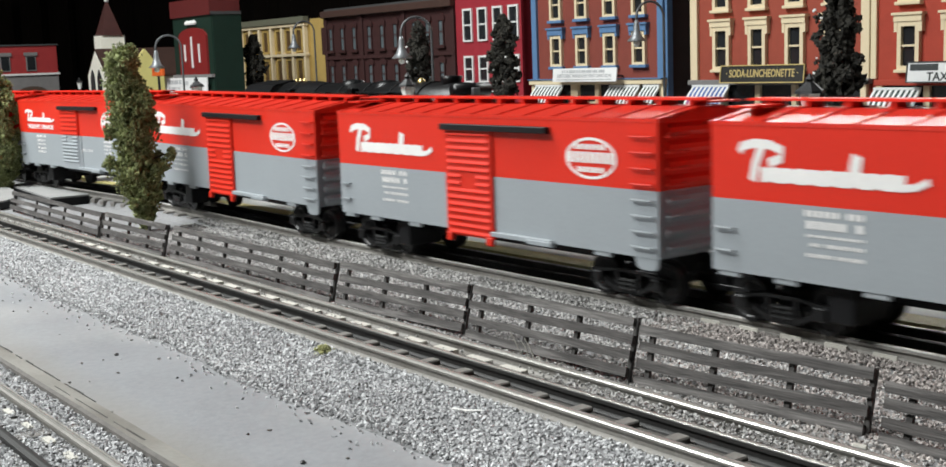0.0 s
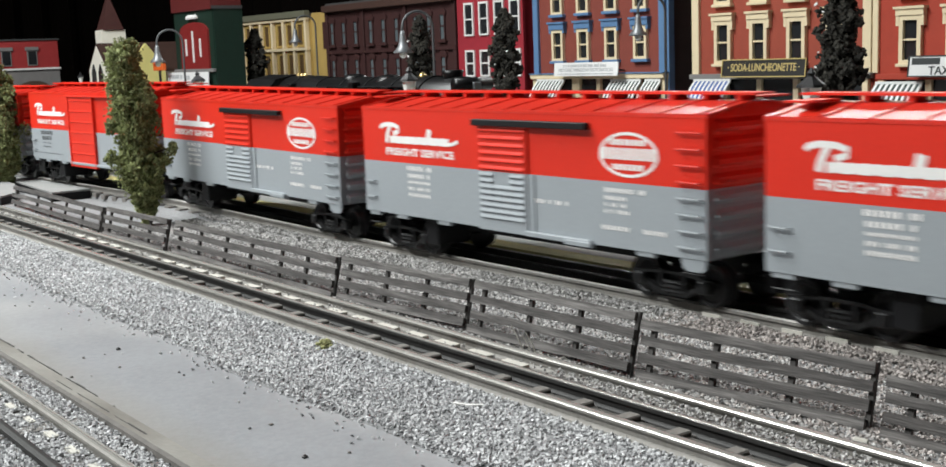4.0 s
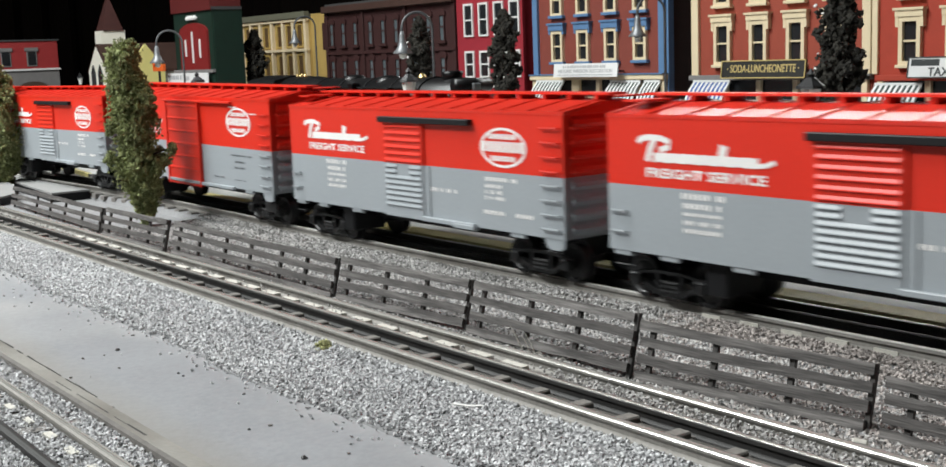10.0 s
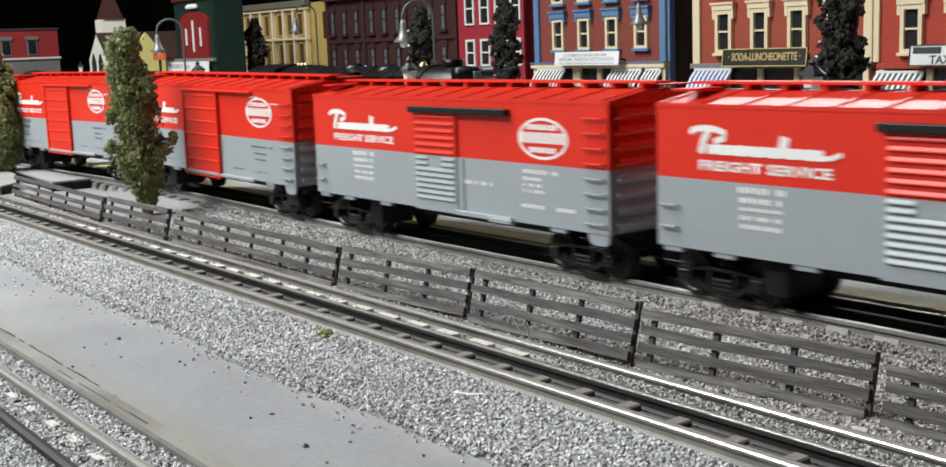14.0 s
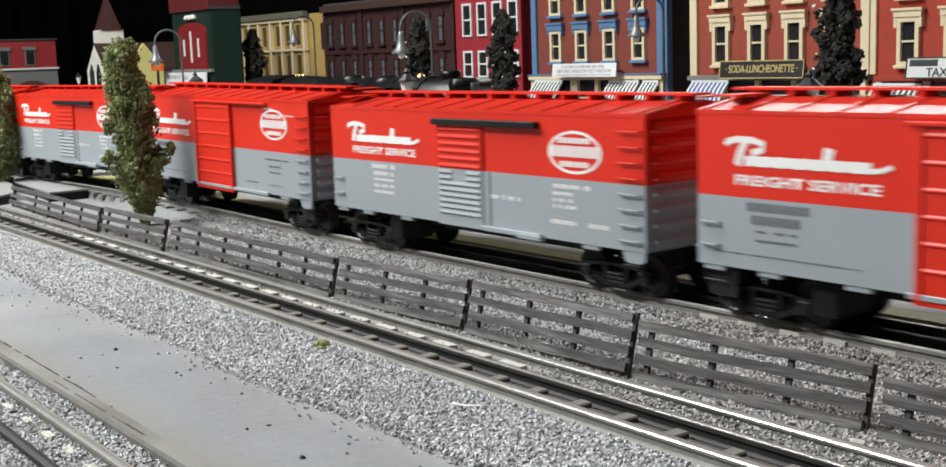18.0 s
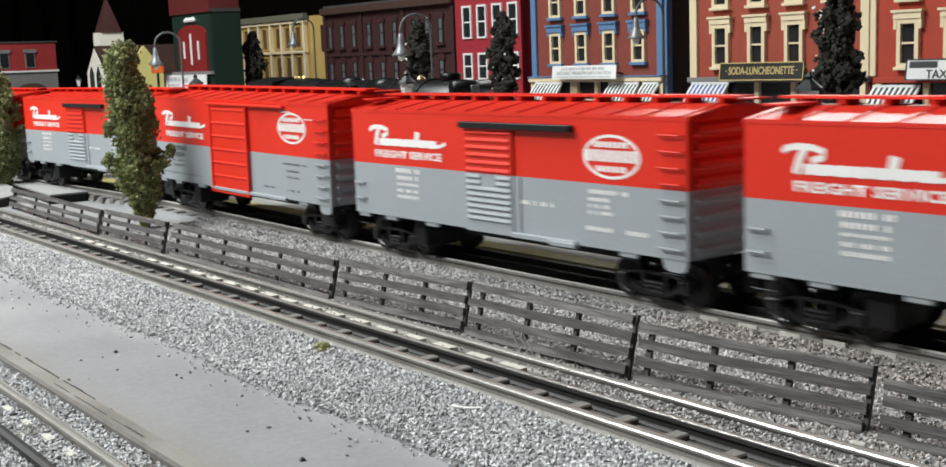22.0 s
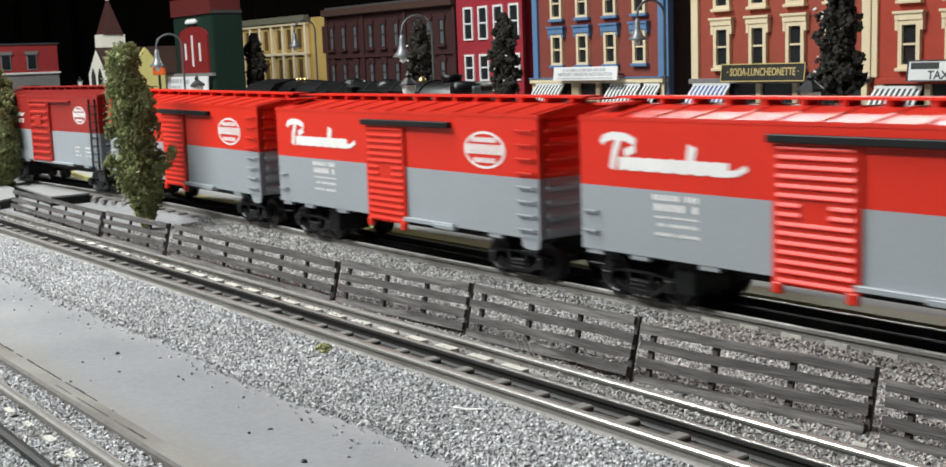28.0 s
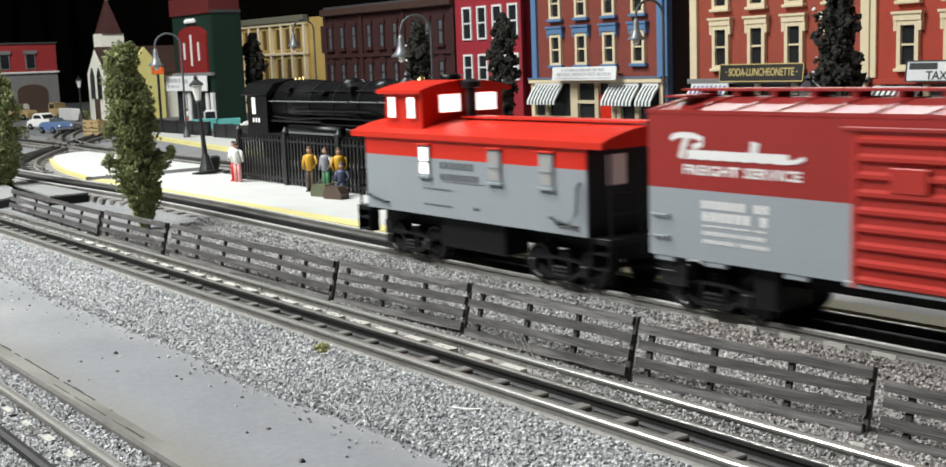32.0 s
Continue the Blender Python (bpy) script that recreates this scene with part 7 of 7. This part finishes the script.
for x_, y_, r_ in ((-2.93, 0.985, 0.016), (-2.89, 0.995, 0.014), (-2.86, 0.975, 0.012), (-2.45, 0.93, 0.02)):
    clumped_tree("garden_shrub", "low olive garden shrub", x_, y_, -0.006, r_ * 1.5, r_, int(-x_ * 100), "leaf", 160, 0.003, "garden shrubs", lambda u: 1 - 0.5 * u, 0.1)

# ---- litter on the ballast ----
clumped_tree("moss_tuft", "small yellow-green moss tuft on the ballast", -0.4180, 0.2325, -0.0062, 0.0036, 0.0058, 77, "moss", 260, 0.0009, profile=lambda u: 1 - 0.6 * u, trunk=0.1)
scrap_ = prism([(-0.0052, -0.0010), (-0.0010, -0.0005), (0.0002, -0.0008), (0.0050, 0.0014), (0.0046, 0.0022), (-0.0004, 0.0004), (-0.0050, 0.0002)], "z", 0.0, 0.0004)
solid("paper_scrap", scrap_, M["b_white"], "small bent white scrap lying on the ballast", "litter", pose(-0.3094, 0.2240, -0.0044, 6, 4, 30))
random.seed(21)
for k_ in range(26):
    x_, y_ = random.uniform(-0.75, -0.16), random.uniform(0.136, 0.188)
    s_ = random.uniform(0.0003, 0.0007)
    bm_ = bmesh.new()
    bmesh.ops.create_icosphere(bm_, subdivisions=1, radius=s_, matrix=Matrix.Diagonal((random.uniform(0.8, 1.6), 0.9, 0.6, 1)))
    solid("grit_speck", bm_, M["tie"], "single dark stone chip on the plaster flat", "pebble", pose(x_, y_, -0.0079, 0, 0, 37 * k_), "stone chips")
for x_, y_, k_ in ((-0.4875, 0.1722, 1.0), (-0.3103, 0.1635, 1.0), (-0.3480, 0.1640, 0.6), (-0.4330, 0.1760, 0.6)):
    solid("dark_lump", lathe([(0.0008 * k_, 0.0), (0.0010 * k_, 0.0006 * k_), (0.0004 * k_, 0.0011 * k_)], 7), M["rail_dark"], "small dark lump on the plaster flat", "pebble", pose(x_, y_, -0.0083), "dark lumps")


# ---- dry twigs caught along the fence ----
random.seed(33)
for k_ in range(12):
    x_ = -0.345 + random.uniform(-0.014, 0.014)
    y_ = 0.2835 + random.uniform(-0.003, 0.002)
    a_, l_ = random.uniform(0, 6.28), random.uniform(0.003, 0.008)
    solid("dry_twig", tube([(x_, y_, -0.0052), (x_ + l_ * 0.5 * math.cos(a_), y_ + 0.002 * math.sin(a_), -0.0035), (x_ + l_ * math.cos(a_), y_ + 0.003 * math.sin(a_), -0.0048)], 0.0003, 5), M["strip" if k_ % 3 else "patch"], "dry pale twig lying beside the plank fence", "twig", group="dry twigs")
for k_ in range(40):
    x_ = random.uniform(-0.46, -0.19)
    s_ = random.uniform(0.0008, 0.0016)
    bm_ = bmesh.new()
    bmesh.ops.create_icosphere(bm_, subdivisions=1, radius=s_)
    solid("dark_cinder", bm_, M["wood_dark"], "dark cinder lump along the foot of the fence", "pebble", pose(x_, 0.2825 + random.uniform(-0.0015, 0.004), -0.0055, 30 * k_, 50 * k_, 0), "cinder lumps")


for k_, x_ in enumerate((-0.3475, -0.3440, -0.3515)):
    solid("dry_weed", tube([(x_, 0.2825, -0.0055), (x_ - 0.0010 - 0.0006 * k_, 0.2815, 0.0000), (x_ - 0.0030 - 0.0012 * k_, 0.2805, 0.0030 + 0.0012 * k_)], 0.00035, 5, 0.00015), M["patch"], "dry pale weed stalk standing beside the plank fence", "weed", group="dry weeds")
solid("pale_chip", box(-0.0022, 0.0022, -0.0012, 0.0012, 0.0, 0.0022, 0.0004), M["patch"], "pale stone block lying at the foot of the fence", "stone", pose(-0.2010, 0.2835, -0.0052, 4, 6, 25))


# ---- motion ----
# seconds and how far the train has rolled since the start
ROLLED = [(0, 0.0000), (1.5, 0.3397), (3, 0.6775), (6, 1.3525), (7, 1.5830), (8, 1.8175), (9, 2.0455), (10, 2.2750), (12, 2.7350), (13, 2.9570), (14.5, 3.2928), (17, 3.8575), (18, 4.0808), (19, 4.3055), (21, 4.7575), (22, 4.9810), (23, 5.2110), (24, 5.4380), (25, 5.6635), (28, 6.3450), (29, 6.5755), (31, 7.0265), (32, 7.2570)]


def rolled(t):
    """Smooth distance rolled at a time."""
    k = max(i for i in range(len(ROLLED) - 1) if ROLLED[i][0] <= t)
    def slope(i):
        a, b = ROLLED[max(i - 1, 0)], ROLLED[min(i + 1, len(ROLLED) - 1)]
        return (b[1] - a[1]) / (b[0] - a[0])
    (t0, p0), (t1, p1) = ROLLED[k], ROLLED[k + 1]
    h = t1 - t0
    u = (t - t0) / h
    return ((2 * u ** 3 - 3 * u ** 2 + 1) * p0 + (u ** 3 - 2 * u ** 2 + u) * h * slope(k) + (3 * u ** 2 - 2 * u ** 3) * p1 + (u ** 3 - u ** 2) * h * slope(k + 1))


def car_pose(s, reach):
    xa, ya, _ = run_point(s - reach)
    xb, yb, _ = run_point(s + reach)
    za, zb = rise(xa), rise(xb)
    return pose((xa + xb) / 2, (ya + yb) / 2, (za + zb) / 2, 0, math.degrees(math.atan2(za - zb, xb - xa)), math.degrees(math.atan2(yb - ya, xb - xa)))


def motions():
    for car, centre, reach, dx in TRAIN:
        walk(car, [(t, car_pose(centre + rolled(t), reach)) for t in range(33)])
        seen = [k / 30 for k in range(961) if -1.55 < centre + rolled(k / 30) < 0.1]
        for truck in [o for o in car.children if o.name.split(".")[0] == "truck"]:
            for axle in [o for o in truck.children if o.name.split(".")[0] == "wheelset"]:
                m0 = axle.matrix_basis.copy()
                rows, d0 = [], rolled(seen[0])
                if seen[0] > 0:
                    rows.append((0.0, m0))
                for t in seen:
                    rows.append((t, m0 @ Matrix.Rotation((rolled(t) - d0) / WHEEL_R, 4, "Y")))
                if seen[-1] < 32:
                    rows.append((32.0, rows[-1][1]))
                walk(axle, rows)


motions()
